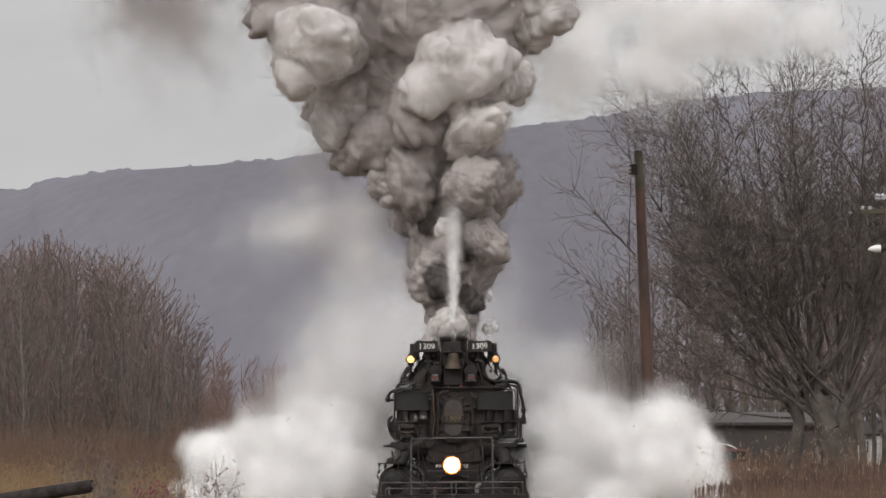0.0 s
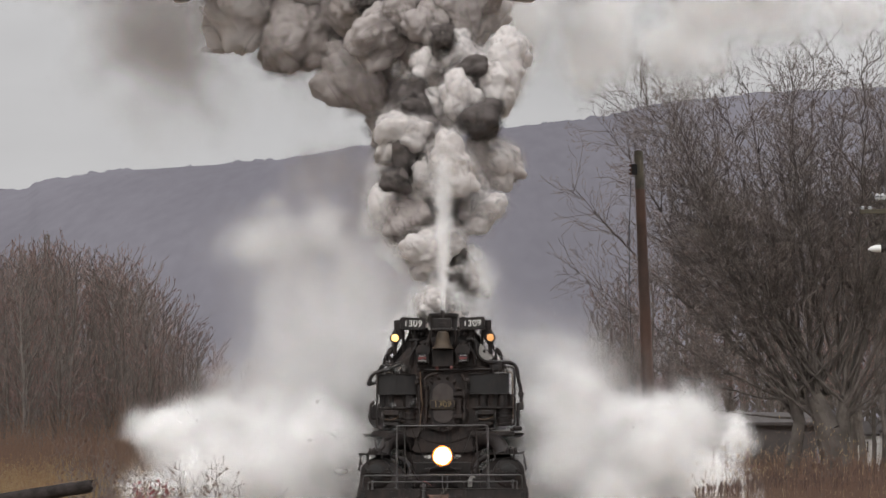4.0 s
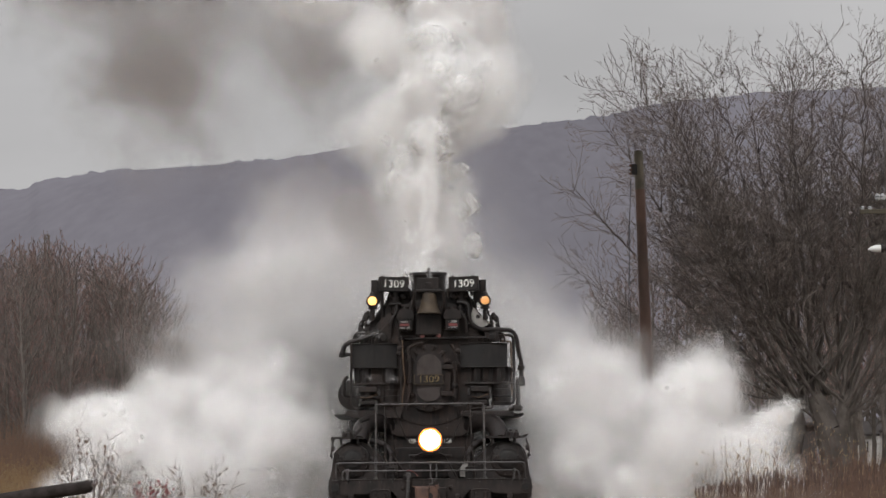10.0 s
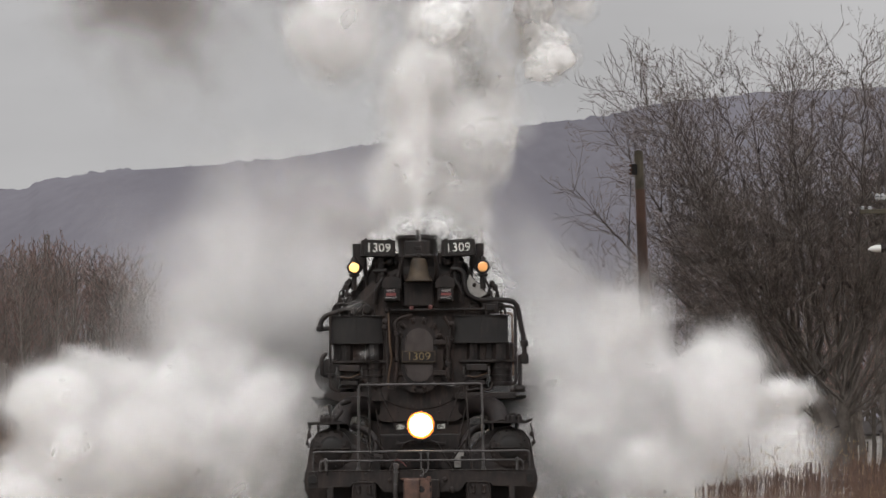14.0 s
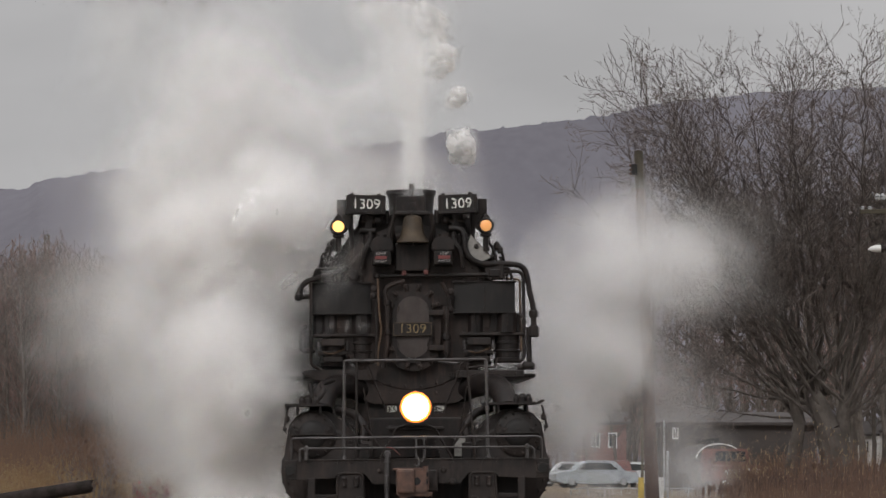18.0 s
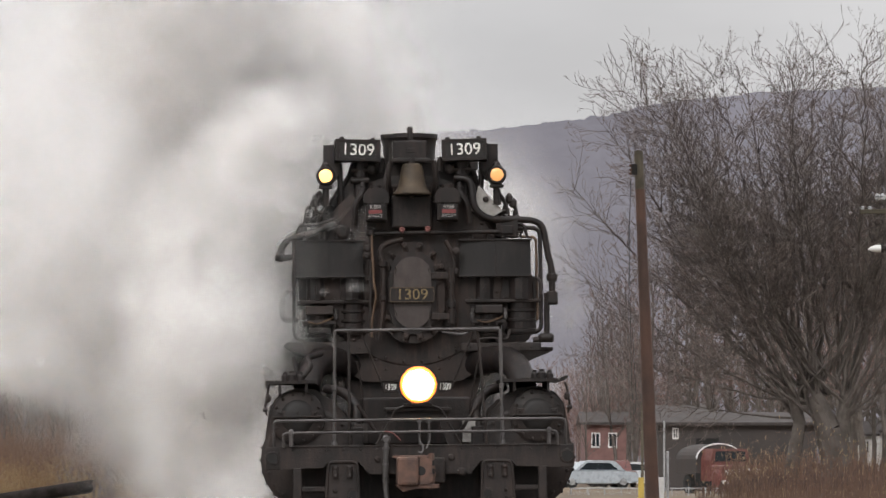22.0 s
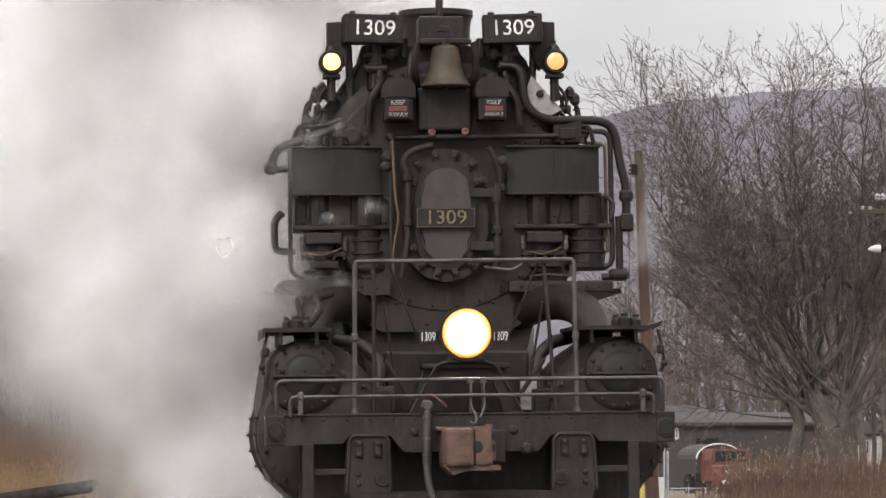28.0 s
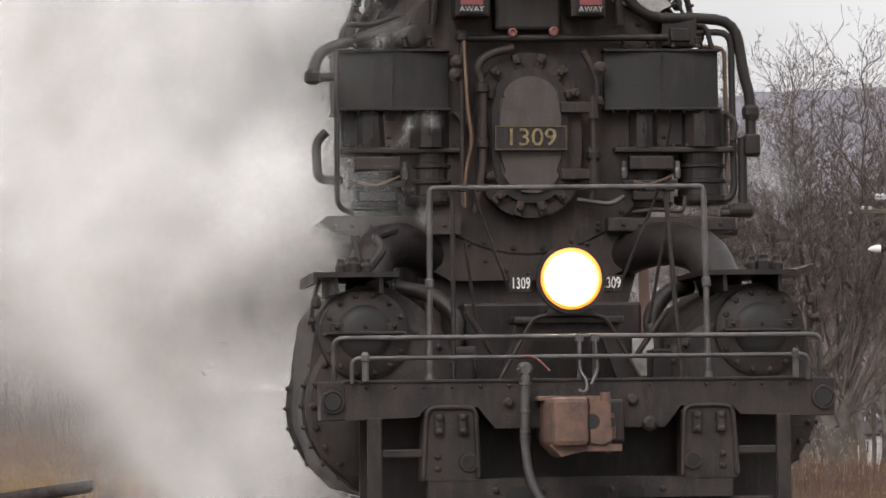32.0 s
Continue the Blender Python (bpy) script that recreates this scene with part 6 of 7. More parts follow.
# ---- poles, yard, buildings ----
def build_pole():
    D, u = 89.0, 89.0 / 7000
    at = lambda px, py, dy=0.0: Vector(((px - 784) * u, D + dy, 0.167 + (818 - py) * u))
    t = thing("utility_pole", "leaning brown creosoted utility pole, greyer at its top", "utility pole")
    a, b = at(1156.5, 925), at(1131, 266)
    a.z = ground_z(a.x, a.y) - 0.2
    bm = bm_new()
    rings = []
    for i in range(25):
        k = i / 24 * 0.9
        p = a.lerp(b, k)
        ring = ring_at(bm, p, b - a, 0.165 - 0.065 * k, 18)
        for j, v in enumerate(ring):
            v.co += (v.co - p) * 0.035 * noise.noise((j * 1.3, i * 0.4, 8.0))
        rings.append(ring)
    skin(bm, rings)
    part("shaft", bm, POLE_WOOD, t, smooth=True)
    bm = bm_new()
    skin(bm, [ring_at(bm, a.lerp(b, k), b - a, r, 18) for k, r in ((0.9, 0.1075), (0.95, 0.103), (0.995, 0.099), (1.0, 0.09))])
    part("pole_head", bm, POLE_TOP, t, "grey weathered top", smooth=True)
    c = at(1119, 300, -0.12)
    bm = box(bm_new(), c.x - 0.02, c.x + 0.12, c.y - 0.02, c.y + 0.02, c.z - 0.12, c.z + 0.12, 0.005)
    bracket = part("insulator_bracket", bm, IRON, t)
    for dz in (-0.09, 0.0, 0.09):
        bm = lathe(bm_new(), (c.x - 0.035, c.y, c.z + dz - 0.035), (0, 0, 1), [(0, 0.025), (0.01, 0.045), (0.025, 0.03), (0.04, 0.045), (0.06, 0.02)], 12)
        part("insulator", bm, PORCELAIN, bracket)
    for z, s in ((200, 0.08),):
        q = at(1139, 292)
        bm = tube(bm_new(), [q, q + Vector((0.07, 0, 0.02))], 0.012)
        part("step_bolt", bm, IRON, t)
    w = thing("hanging_wire", "thin black wire hanging down beside the pole", "wire")
    part("strand", tube(bm_new(), [at(1117, 312, -0.15), at(1113, 420, -0.2), at(1115, 560, -0.2), at(1117, 690, -0.2), at(1122, 752, -0.2), at(1125, 700, -0.2), at(1118, 580, -0.2)], 0.0075, 6, 0.3), CABLE, w)
    part("strand", tube(bm_new(), [at(1116, 320, -0.18), at(1110, 640, -0.2), at(1117, 780, -0.22), at(1103, 836, -0.22)], 0.005, 6, 0.3), CABLE, w)
    for px, d, mat, lab in ((1134, 92.0, YELLOW, "yellow-painted guard post at the foot of the pole"), (1169, 92.0, HOUSE_WHITE, "cream-painted guard post at the foot of the pole")):
        x = (px - 784) * d / 7000
        g = ground_z(x, d)
        bm = box(bm_new(), x - 0.065, x + 0.065, d - 0.06, d + 0.06, g - 0.2, 0.167 + (818 - 845) * d / 7000, 0.015)
        p = thing("guard_post", lab, "post")
        part("post", bm, mat, p)
    for px, top, d, r, mat, lab in ((1181, 798, 96.0, 0.03, GALV, "thin galvanised pipe post"), (1136, 713, 150.0, 0.055, POLE_TOP, "slim dark wooden post by the yard"), (1175, 745, 186, 0.05, GALV, "pale steel post by the garage")):
        x = (px - 784) * d / 7000
        p = thing("yard_post", lab, "post")
        bm = bm_new()
        lathe(bm, (x, d, ground_z(x, d) - 0.2), (0, 0, 1), [(0, r), (0.167 + (818 - top) * d / 7000 - ground_z(x, d) + 0.18, r), (0.167 + (818 - top) * d / 7000 - ground_z(x, d) + 0.2, r * 0.7)], 10)
        part("post", bm, mat, p)


def build_lamp_pole():
    D, u = 80.0, 80.0 / 7000
    at = lambda px, py, dy=0.0: Vector(((px - 784) * u, D + dy, 0.167 + (818 - py) * u))
    t = thing("street_lamp_pole", "wooden line pole with a crossarm, fuses and a street lamp", "utility pole")
    a, b = at(1612, 960), at(1606, 250)
    a.z = ground_z(a.x, a.y) - 0.2
    bm = bm_new()
    skin(bm, [ring_at(bm, a.lerp(b, k / 10), b - a, 0.16 - 0.05 * k / 10, 16) for k in range(11)])
    part("shaft", bm, POLE_WOOD, t, smooth=True)
    bm = box(bm_new(), at(1522, 0).x, at(1690, 0).x, D - 0.16, D - 0.06, at(0, 379).z, at(0, 371).z, 0.01)
    arm = part("crossarm", bm, POLE_TOP, t)
    for px, py in ((1527, 372), (1540, 372), (1664, 372), (1680, 372)):
        p = at(px, py)
        part("insulator", lathe(bm_new(), (p.x, D - 0.11, p.z - 0.03), (0, 0, 1), [(0, 0.02), (0.04, 0.05), (0.06, 0.03), (0.08, 0.05), (0.11, 0.02)], 12), GALV, arm)
    bm = box(bm_new(), at(1549, 0).x, at(1640, 0).x, D - 0.14, D - 0.08, at(0, 352).z, at(0, 346).z, 0.008)
    fuse = part("fuse_arm", bm, GALV, t)
    for px in (1553, 1562, 1580):
        p = at(px, 350)
        part("fuse", lathe(bm_new(), (p.x, D - 0.16, p.z - 0.06), (0, 0, 1), [(0, 0.03), (0.03, 0.055), (0.06, 0.035), (0.09, 0.055), (0.12, 0.035), (0.14, 0.02)], 12), GALV, fuse)
    p = at(1538, 441)
    bm = lathe(bm_new(), p, (1, 0, 0.06), [(0, 0.012), (0.06, 0.055), (0.16, 0.075), (0.24, 0.08), (0.25, 0.07)], 18)
    lamp = part("lamp_shade", bm, LAMP_WHITE, t, "white cone-shaped lamp shade", smooth=True)
    bm = lathe(bm_new(), p + Vector((0.25, 0, 0.015)), (1, 0, 0.06), [(0, 0.085), (0.05, 0.09), (0.06, 0.06), (0.14, 0.05)], 14)
    part("lamp_collar", bm, IRON, lamp)
    part("lamp_arm", tube(bm_new(), [p + Vector((0.36, 0, 0.02)), at(1590, 445), at(1608, 470)], 0.022, 8, 0.1), GALV, lamp)


def gable_house(name, label, cat, x0, x1, y0, y1, g, eave, ridge, wall_mat, roof_mat, openings):
    h = thing(name, label, cat)
    bm = bm_new()
    box(bm, x0, x1, y0, y0 + 0.15, g - 0.2, eave)
    box(bm, x0, x1, y1 - 0.15, y1, g - 0.2, eave)
    box(bm, x0, x0 + 0.15, y0 + 0.15, y1 - 0.15, g - 0.2, eave)
    box(bm, x1 - 0.15, x1, y0 + 0.15, y1 - 0.15, g - 0.2, eave)
    part("wall", bm, wall_mat, h)
    bm = bm_new()
    yc = (y0 + y1) / 2
    for s in (-1, 1):
        e = y0 - 0.35 if s < 0 else y1 + 0.35
        vs = [bm.verts.new(p) for p in ((x0 - 0.3, e, eave), (x1 + 0.3, e, eave), (x1 + 0.3, yc, ridge), (x0 - 0.3, yc, ridge), (x0 - 0.3, e, eave - 0.14), (x1 + 0.3, e, eave - 0.14), (x1 + 0.3, yc, ridge - 0.14), (x0 - 0.3, yc, ridge - 0.14))]
        for q in ((0, 1, 2, 3), (7, 6, 5, 4), (0, 4, 5, 1), (1, 5, 6, 2), (2, 6, 7, 3), (3, 7, 4, 0)):
            bm.faces.new([vs[i] for i in q])
    part("roof", bm, roof_mat, h)
    bm = bm_new()
    for x in (x0, x1 - 0.12):
        vs = [bm.verts.new(p) for p in ((x, y0, eave), (x, y1, eave), (x, yc, ridge - 0.15), (x + 0.12, y0, eave), (x + 0.12, y1, eave), (x + 0.12, yc, ridge - 0.15))]
        for q in ((0, 1, 2), (5, 4, 3), (0, 3, 4, 1), (1, 4, 5, 2), (2, 5, 3, 0)):
            bm.faces.new([vs[i] for i in q])
    part("gable", bm, wall_mat, h)
    for kind, ox0, ox1, oz0, oz1 in openings:
        if kind == "window":
            bm = bm_new()
            for q in ((ox0 - 0.07, ox1 + 0.07, oz1, oz1 + 0.08), (ox0 - 0.07, ox1 + 0.07, oz0 - 0.08, oz0), (ox0 - 0.07, ox0, oz0, oz1), (ox1, ox1 + 0.07, oz0, oz1), ((ox0 + ox1) / 2 - 0.02, (ox0 + ox1) / 2 + 0.02, oz0, oz1)):
                box(bm, q[0], q[1], y0 - 0.05, y0 + 0.02, q[2], q[3])
            w = part("window", bm, HOUSE_WHITE, h)
            part("pane", box(bm_new(), ox0, ox1, y0 - 0.02, y0 - 0.006, oz0, oz1), CAB_GLASS, w)
        else:
            # An open doorway gets a near-black sheet that paints its inner shade.
            d = part("door", box(bm_new(), ox0, ox1, y0 - 0.03, y0 - 0.006, oz0, oz1), SHADE_AND_SIGN_BLACK if kind == "open" else GARAGE, h)
            part("door_frame", box(box(box(bm_new(), ox0 - 0.1, ox0, y0 - 0.06, y0, oz0, oz1 + 0.1), ox1, ox1 + 0.1, y0 - 0.06, y0, oz0, oz1 + 0.1), ox0, ox1, y0 - 0.06, y0, oz1, oz1 + 0.1), GARAGE, d)
    return h


def build_car(name, label, x, y, z, turn, paint, length=4.4, width=1.75, height=1.42):
    c = thing(name, label, "car", m=pose(x, y, z, 0, 0, turn))
    L, W = length / 2, width / 2
    side = [(-L, 0.35), (-L, 0.72), (-L + 0.15, 0.82), (-L * 0.52, 0.9), (L * 0.62, 0.9), (L - 0.08, 0.8), (L, 0.62), (L, 0.35), (L * 0.8, 0.22), (-L * 0.8, 0.22)]
    bm = slab(bm_new(), side, -W, W)
    bmesh.ops.bevel(bm, geom=bm.edges[:], offset=0.05, segments=2, affect="EDGES")
    part("body", bm, paint, c)
    cabin = [(-L * 0.55, 0.88), (-L * 0.28, height - 0.03), (-L * 0.1, height), (L * 0.3, height), (L * 0.45, height - 0.05), (L * 0.68, 0.88)]
    bm = slab(bm_new(), cabin, -W * 0.88, W * 0.88)
    bmesh.ops.bevel(bm, geom=bm.edges[:], offset=0.05, segments=2, affect="EDGES")
    part("cabin", bm, paint, c)
    for s in (-1, 1):
        part("side_window", slab(bm_new(), [(-L * 0.42, 0.95), (-L * 0.24, height - 0.12), (L * 0.3, height - 0.12), (L * 0.5, 0.95)], s * W * 0.885 - 0.006, s * W * 0.885 + 0.006), CAB_GLASS, c)
        for k in (-0.62, 0.62):
            w = part("wheel", lathe(bm_new(), (L * k, s * (W - 0.2), 0.32), (0, s, 0), [(0, 0.2), (0.0, 0.32), (0.19, 0.32), (0.2, 0.2)], 20), TYRE_RUBBER, c)
            part("rim", lathe(bm_new(), (L * k, s * (W - 0.0), 0.32), (0, s, 0), [(-0.01, 0.19), (0.006, 0.18), (0.01, 0.05)], 14), GALV, w)
        part("headlamp", box(bm_new(), -L - 0.01, -L + 0.08, s * W * 0.7 - 0.16, s * W * 0.7 + 0.16, 0.6, 0.74, 0.02), GALV, c)
    return c


def build_truck(x, y, z):
    t = thing("parked_truck", "old dull red truck with an arched dark cover, parked", "truck", m=pose(x, y, z, 0, 0, 20))
    bm = box(bm_new(), -0.95, 0.95, -0.2, 1.2, 0.55, 1.25, 0.08)
    part("bonnet", bm, CAR_RED, t)
    part("grille", box(bm_new(), -0.6, 0.6, -0.24, -0.19, 0.65, 1.1, 0.02), LAMP_WHITE, t)
    part("bumper", box(bm_new(), -1.0, 1.0, -0.36, -0.2, 0.42, 0.58, 0.03), LAMP_WHITE, t)
    for s in (-1, 1):
        part("headlamp", lathe(bm_new(), (s * 0.75, -0.2, 0.95), (0, -1, 0), [(0, 0.14), (0.05, 0.14), (0.08, 0.08)], 16), LAMP_WHITE, t)
        part("fender", lathe(bm_new(), (s * 0.85, 0.45, 0.55), (s, 0, 0), [(-0.1, 0.52), (0.15, 0.52), (0.2, 0.4)], 20), CAR_RED, t)
        for yy in (0.45, 3.6):
            part("wheel", lathe(bm_new(), (s * 0.75, yy, 0.42), (s, 0, 0), [(0, 0.25), (0.01, 0.42), (0.25, 0.42), (0.26, 0.2), (0.2, 0.1)], 20), TYRE_RUBBER, t)
    bm = slab(bm_new(), [(-0.9, 0.55), (-0.9, 1.45), (-0.8, 1.95), (0.8, 1.95), (0.9, 1.45), (0.9, 0.55)], 1.2, 2.3)
    part("cab", bm, CAR_RED, t)
    part("windscreen", slab(bm_new(), [(-0.75, 1.4), (-0.68, 1.85), (0.68, 1.85), (0.75, 1.4)], 1.18, 1.2), CAB_GLASS, t)
    arch = [(-1.1 * math.cos(math.pi * i / 12), 1.5 + 0.65 * math.sin(math.pi * i / 12)) for i in range(13)]
    part("load_cover", slab(bm_new(), [(-1.1, 0.9)] + arch + [(1.1, 0.9)], 2.35, 4.6), GARAGE, t)
    part("cover_edge", tube(bm_new(), [(x_, 2.33, z_ + 0.02) for x_, z_ in arch], 0.03, 6), LAMP_WHITE, t)


def build_yard():
    D, u = 190.0, 190.0 / 7000
    X = lambda px, d=D: (px - 784) * d / 7000
    Z = lambda py, d=D: 0.167 + (818 - py) * d / 7000
    g = ground_z(X(1300), D)
    gable_house("garage", "dark brown garage, shade of its open doorway drawn as a near-black sheet", "garage", X(1164), X(1445), D, D + 8, g, Z(748), Z(728), GARAGE, ROOF,
                [("open", X(1231), X(1272), g, Z(776)), ("closed", X(1290), X(1350), g, Z(776)), ("window", X(1192), X(1198), Z(775), Z(760))])
    gable_house("shed", "low lean-to shed with a dark roof behind the garage", "shed", X(1166, 205), X(1245, 205), 205, 211, g, Z(733, 205), Z(716, 205), GARAGE, ROOF, [("window", X(1185, 205), X(1200, 205), Z(765, 205), Z(745, 205))])
    d = 240.0
    gable_house("red_house", "faded red building beyond the yard", "house", X(1035, d), X(1108, d), d, d + 7, ground_z(X(1060, d), d), Z(748, d), Z(728, d), BRICK_RED, ROOF,
                [("window", X(1048, d), X(1060, d), Z(790, d), Z(768, d)), ("window", X(1078, d), X(1090, d), Z(790, d), Z(768, d))])
    d = 280.0
    for a, b, e, r in ((1500, 1548, 768, 745), (1556, 1625, 762, 738)):
        gable_house("white_house", "white clapboard house seen through the branches", "house", X(a, d), X(b, d), d, d + 8, ground_z(X(a, d), d), Z(e, d), Z(r, d), HOUSE_WHITE, ROOF,
                    [("window", X(a + 8, d), X(a + 16, d), Z(800, d), Z(780, d)), ("window", X(a + 28, d), X(a + 36, d), Z(800, d), Z(780, d))])
        d += 14
    x = X(1312, 170)
    build_truck(x, 170, ground_z(x, 170))
    t = thing("covered_tank", "dull green canvas-covered trailer by the doorway", "trailer")
    x, y = X(1290, 180), 180
    gg = ground_z(x, y)
    part("canvas", lathe(bm_new(), (x - 0.6, y, Z(812, 180)), (1, 0, 0), [(0, 0.3), (0.05, 0.4), (1.1, 0.4), (1.15, 0.3)], 16), GREEN_TANK, t)
    part("trailer_bed", box(bm_new(), x - 0.7, x + 0.7, y - 0.5, y + 0.5, gg + 0.5, Z(812, 180) - 0.38), GARAGE, t)
    for s in (-1, 1):
        part("wheel", lathe(bm_new(), (x, y + s * 0.5, gg + 0.33), (0, s, 0), [(0, 0.2), (0.01, 0.33), (0.18, 0.33), (0.19, 0.2)], 18), TYRE_RUBBER, t)
    for px, d, turn, paint, lab in ((1050, 205, 12, CAR_BLUE, "pale blue car parked in the yard"), (1117, 222, 200, CAR_WHITE, "white car parked in the yard"), (1010, 228, 5, CAR_WHITE, "white car parked in the yard"), (1085, 212, 100, CAR_RED, "dull red car parked in the yard")):
        x = X(px, d)
        build_car("car", lab, x, d, ground_z(x, d) + (0.35 if d > 220 else 0.2) * 0, turn, paint)
    # yard fence
    f = thing("yard_fence", "low galvanised chain-link fence along the yard", "fence")
    d = 160.0
    top = Z(864, d)
    for i in range(15):
        x = X(1010, d) + i * 0.68
        part("post", lathe(bm_new(), (x, d, ground_z(x, d) - 0.2), (0, 0, 1), [(0, 0.025), (top - ground_z(x, d) + 0.2, 0.025), (top - ground_z(x, d) + 0.24, 0.01)], 8), GALV, f)
    part("top_rail", tube(bm_new(), [(X(1010, d), d, top), (X(1010, d) + 14 * 0.68, d, top)], 0.022, 8), GALV, f)
    st = Sticks()
    for i in range(150):
        x = X(1010, d) + i * 0.0634
        for s in (-1, 1):
            st.seg(Vector((x, d, top)), Vector((x + s * 0.7, d, top - 1.0)), 0.003, 0.003)
    ob = new("wire_mesh", st.mesh("wire_mesh", GALV))
    ob.parent = f
    ob["kind"] = "stuff"
    # small red and white marker board by the road
    d = 200.0
    for px, py in ((1422, 796), (1466, 800)):
        m = thing("marker_board", "small red and white board on a post", "sign")
        x, z = X(px, d), Z(py, d)
        part("post", box(bm_new(), x - 0.03, x + 0.03, d, d + 0.05, ground_z(x, d) - 0.2, z - 0.28), GALV, m)
        part("white_panel", box(bm_new(), x - 0.12, x + 0.12, d - 0.02, d, z, z + 0.3), HOUSE_WHITE, m)
        part("red_panel", box(bm_new(), x - 0.12, x + 0.12, d - 0.02, d, z - 0.28, z - 0.004), RED_PAINT, m)


def build_lattice_tower():
    D = 600.0
    x, top, g = (82 - 784) * D / 7000, 0.167 + (818 - 416) * D / 7000, ground_z(-60, 600)
    t = thing("lattice_tower", "slim steel lattice tower beyond the copse", "tower")
    H = top - g
    half = lambda k: 2.6 * (1 - k) ** 1.3 + 0.32
    corner = lambda k, i: Vector((x + half(k) * (1, 1, -1, -1)[i], D + half(k) * (1, -1, -1, 1)[i], g + H * k))
    for i in range(4):
        st = Sticks()
        for j in range(20):
            st.seg(corner(j / 20, i), corner((j + 1) / 20, i), 0.10, 0.10, 4)
        ob = new("leg", st.mesh("leg", POLE_TOP))
        ob.parent = t
        st = Sticks()
        for j in range(20):
            a, b = j / 20, (j + 1) / 20
            n = (i + 1) % 4
            st.seg(corner(a, i), corner(b, n), 0.06, 0.06)
            st.seg(corner(a, n), corner(b, i), 0.06, 0.06)
            st.seg(corner(b, i), corner(b, n), 0.06, 0.06)
        ob = new("bracing", st.mesh("bracing", POLE_TOP))
        ob.parent = t


build_pole()
build_lamp_pole()
build_yard()
build_lattice_tower()


# ---- smoke and steam: billows of rigid puffs, each a soft veil round a denser heart ----
def add_flake(rnd, verts, faces, dens, norms, p, nn, size, peak, d):
    """A soft flake: densest in the middle, thinning to nothing at its rim."""
    u = nn.orthogonal().normalized()
    w = nn.cross(u)
    k = len(verts)
    verts.append(p)
    dens.append(peak)
    for ring, fr in ((0.5, 0.6), (1.0, 0.0)):
        for j in range(9):
            a = 6.28319 * (j + 0.5 * (fr > 0)) / 9
            q = size * ring * (1 + 0.22 * rnd.uniform(-1, 1))
            verts.append(p + q * (math.cos(a) * u + math.sin(a) * w))
            dens.append(peak * fr)
    for j in range(9):
        j2 = (j + 1) % 9
        faces.append((k, k + 1 + j, k + 1 + j2))
        faces.append((k + 1 + j, k + 10 + j, k + 10 + j2, k + 1 + j2))
    norms += [d] * 19


def vapour_mesh(verts, faces, dens, norms, mat):
    me = bpy.data.meshes.new("puff")
    me.from_pydata([tuple(v) for v in verts], [], faces)
    me.attributes.new("flake_alpha", "FLOAT", "POINT").data.foreach_set("value", dens)
    me.shade_smooth()
    me.normals_split_custom_set_from_vertices([tuple(v) for v in norms])
    me.materials.append(mat)
    return me


def rand_dir(rnd):
    return Vector((rnd.gauss(0, 1), rnd.gauss(0, 1), rnd.gauss(0, 1))).normalized()


def billow_mesh(seed, mat, detail=5, bulge=1.0, flakes=60, reach=0.34, peak=0.4, lift=0.1, heart=0.84):
    """A billow: a knobbly heart, rounded bulges between creases, with a rim of soft flakes."""
    rnd = random.Random(seed)
    lumps = [(Vector((0, 0, 0)), 0.62)]
    while len(lumps) < 9:
        lumps.append((rand_dir(rnd) * rnd.uniform(0.38, 0.62), rnd.uniform(0.26, 0.42)))
    off = Vector((rnd.uniform(0, 50), rnd.uniform(0, 50), rnd.uniform(0, 50)))
    bm = bm_new()
    bmesh.ops.create_icosphere(bm, subdivisions=detail, radius=1.0)

    def reach_of(d):
        r = 0.0
        for c, rad in lumps:
            k = c.dot(d)
            q = k * k - c.length_squared + rad * rad
            if q > 0:
                r = max(r, k + math.sqrt(q))
        p = d * r + off
        knob = abs(noise.noise(p * 2.6)) * 0.26 + abs(noise.noise(p * 5.2)) * 0.13 + abs(noise.noise(p * 10.5)) * 0.055
        return heart * r * (0.86 + bulge * knob)
    for v in bm.verts:
        v.co = v.co.normalized() * reach_of(v.co.normalized())
    bm.normal_update()
    up = Vector((0, 0, lift))
    verts, norms = [v.co.copy() for v in bm.verts], [(v.normal + up).normalized() for v in bm.verts]
    faces, dens = [tuple(v.index for v in f.verts) for f in bm.faces], [12.0] * len(verts)
    bm.free()
    for i in range(flakes):
        d = rand_dir(rnd)
        p = d * reach_of(d)
        add_flake(rnd, verts, faces, dens, norms, p, (d + 0.75 * rand_dir(rnd)).normalized(), reach * rnd.uniform(0.6, 1.2), peak * rnd.uniform(0.6, 1.3), (d + up).normalized())
    return vapour_mesh(verts, faces, dens, norms, mat)


def mist_mesh(seed, mat, count=80, peak=0.28, lift=0.2, size=0.46, even=0.75):
    """A bank of mist: large soft flakes, thickest towards the middle."""
    rnd = random.Random(seed)
    verts, faces, dens, norms = [], [], [], []
    hubs = [rand_dir(rnd) * rnd.uniform(0.15, 0.5) for _ in range(5)]
    for i in range(count):
        p = hubs[i % 5] + rand_dir(rnd) * 0.52 * rnd.random() ** 0.6
        p = p * min(1.0, 0.85 / max(0.01, p.length))
        d = (p.normalized() * (1 - even) + rand_dir(rnd) * even + Vector((0, 0, lift))).normalized()
        nn = (d + 0.4 * rand_dir(rnd)).normalized()
        add_flake(rnd, verts, faces, dens, norms, p, nn, size * rnd.uniform(0.65, 1.3), peak * rnd.uniform(0.6, 1.3), d)
    return vapour_mesh(verts, faces, dens, norms, mat)


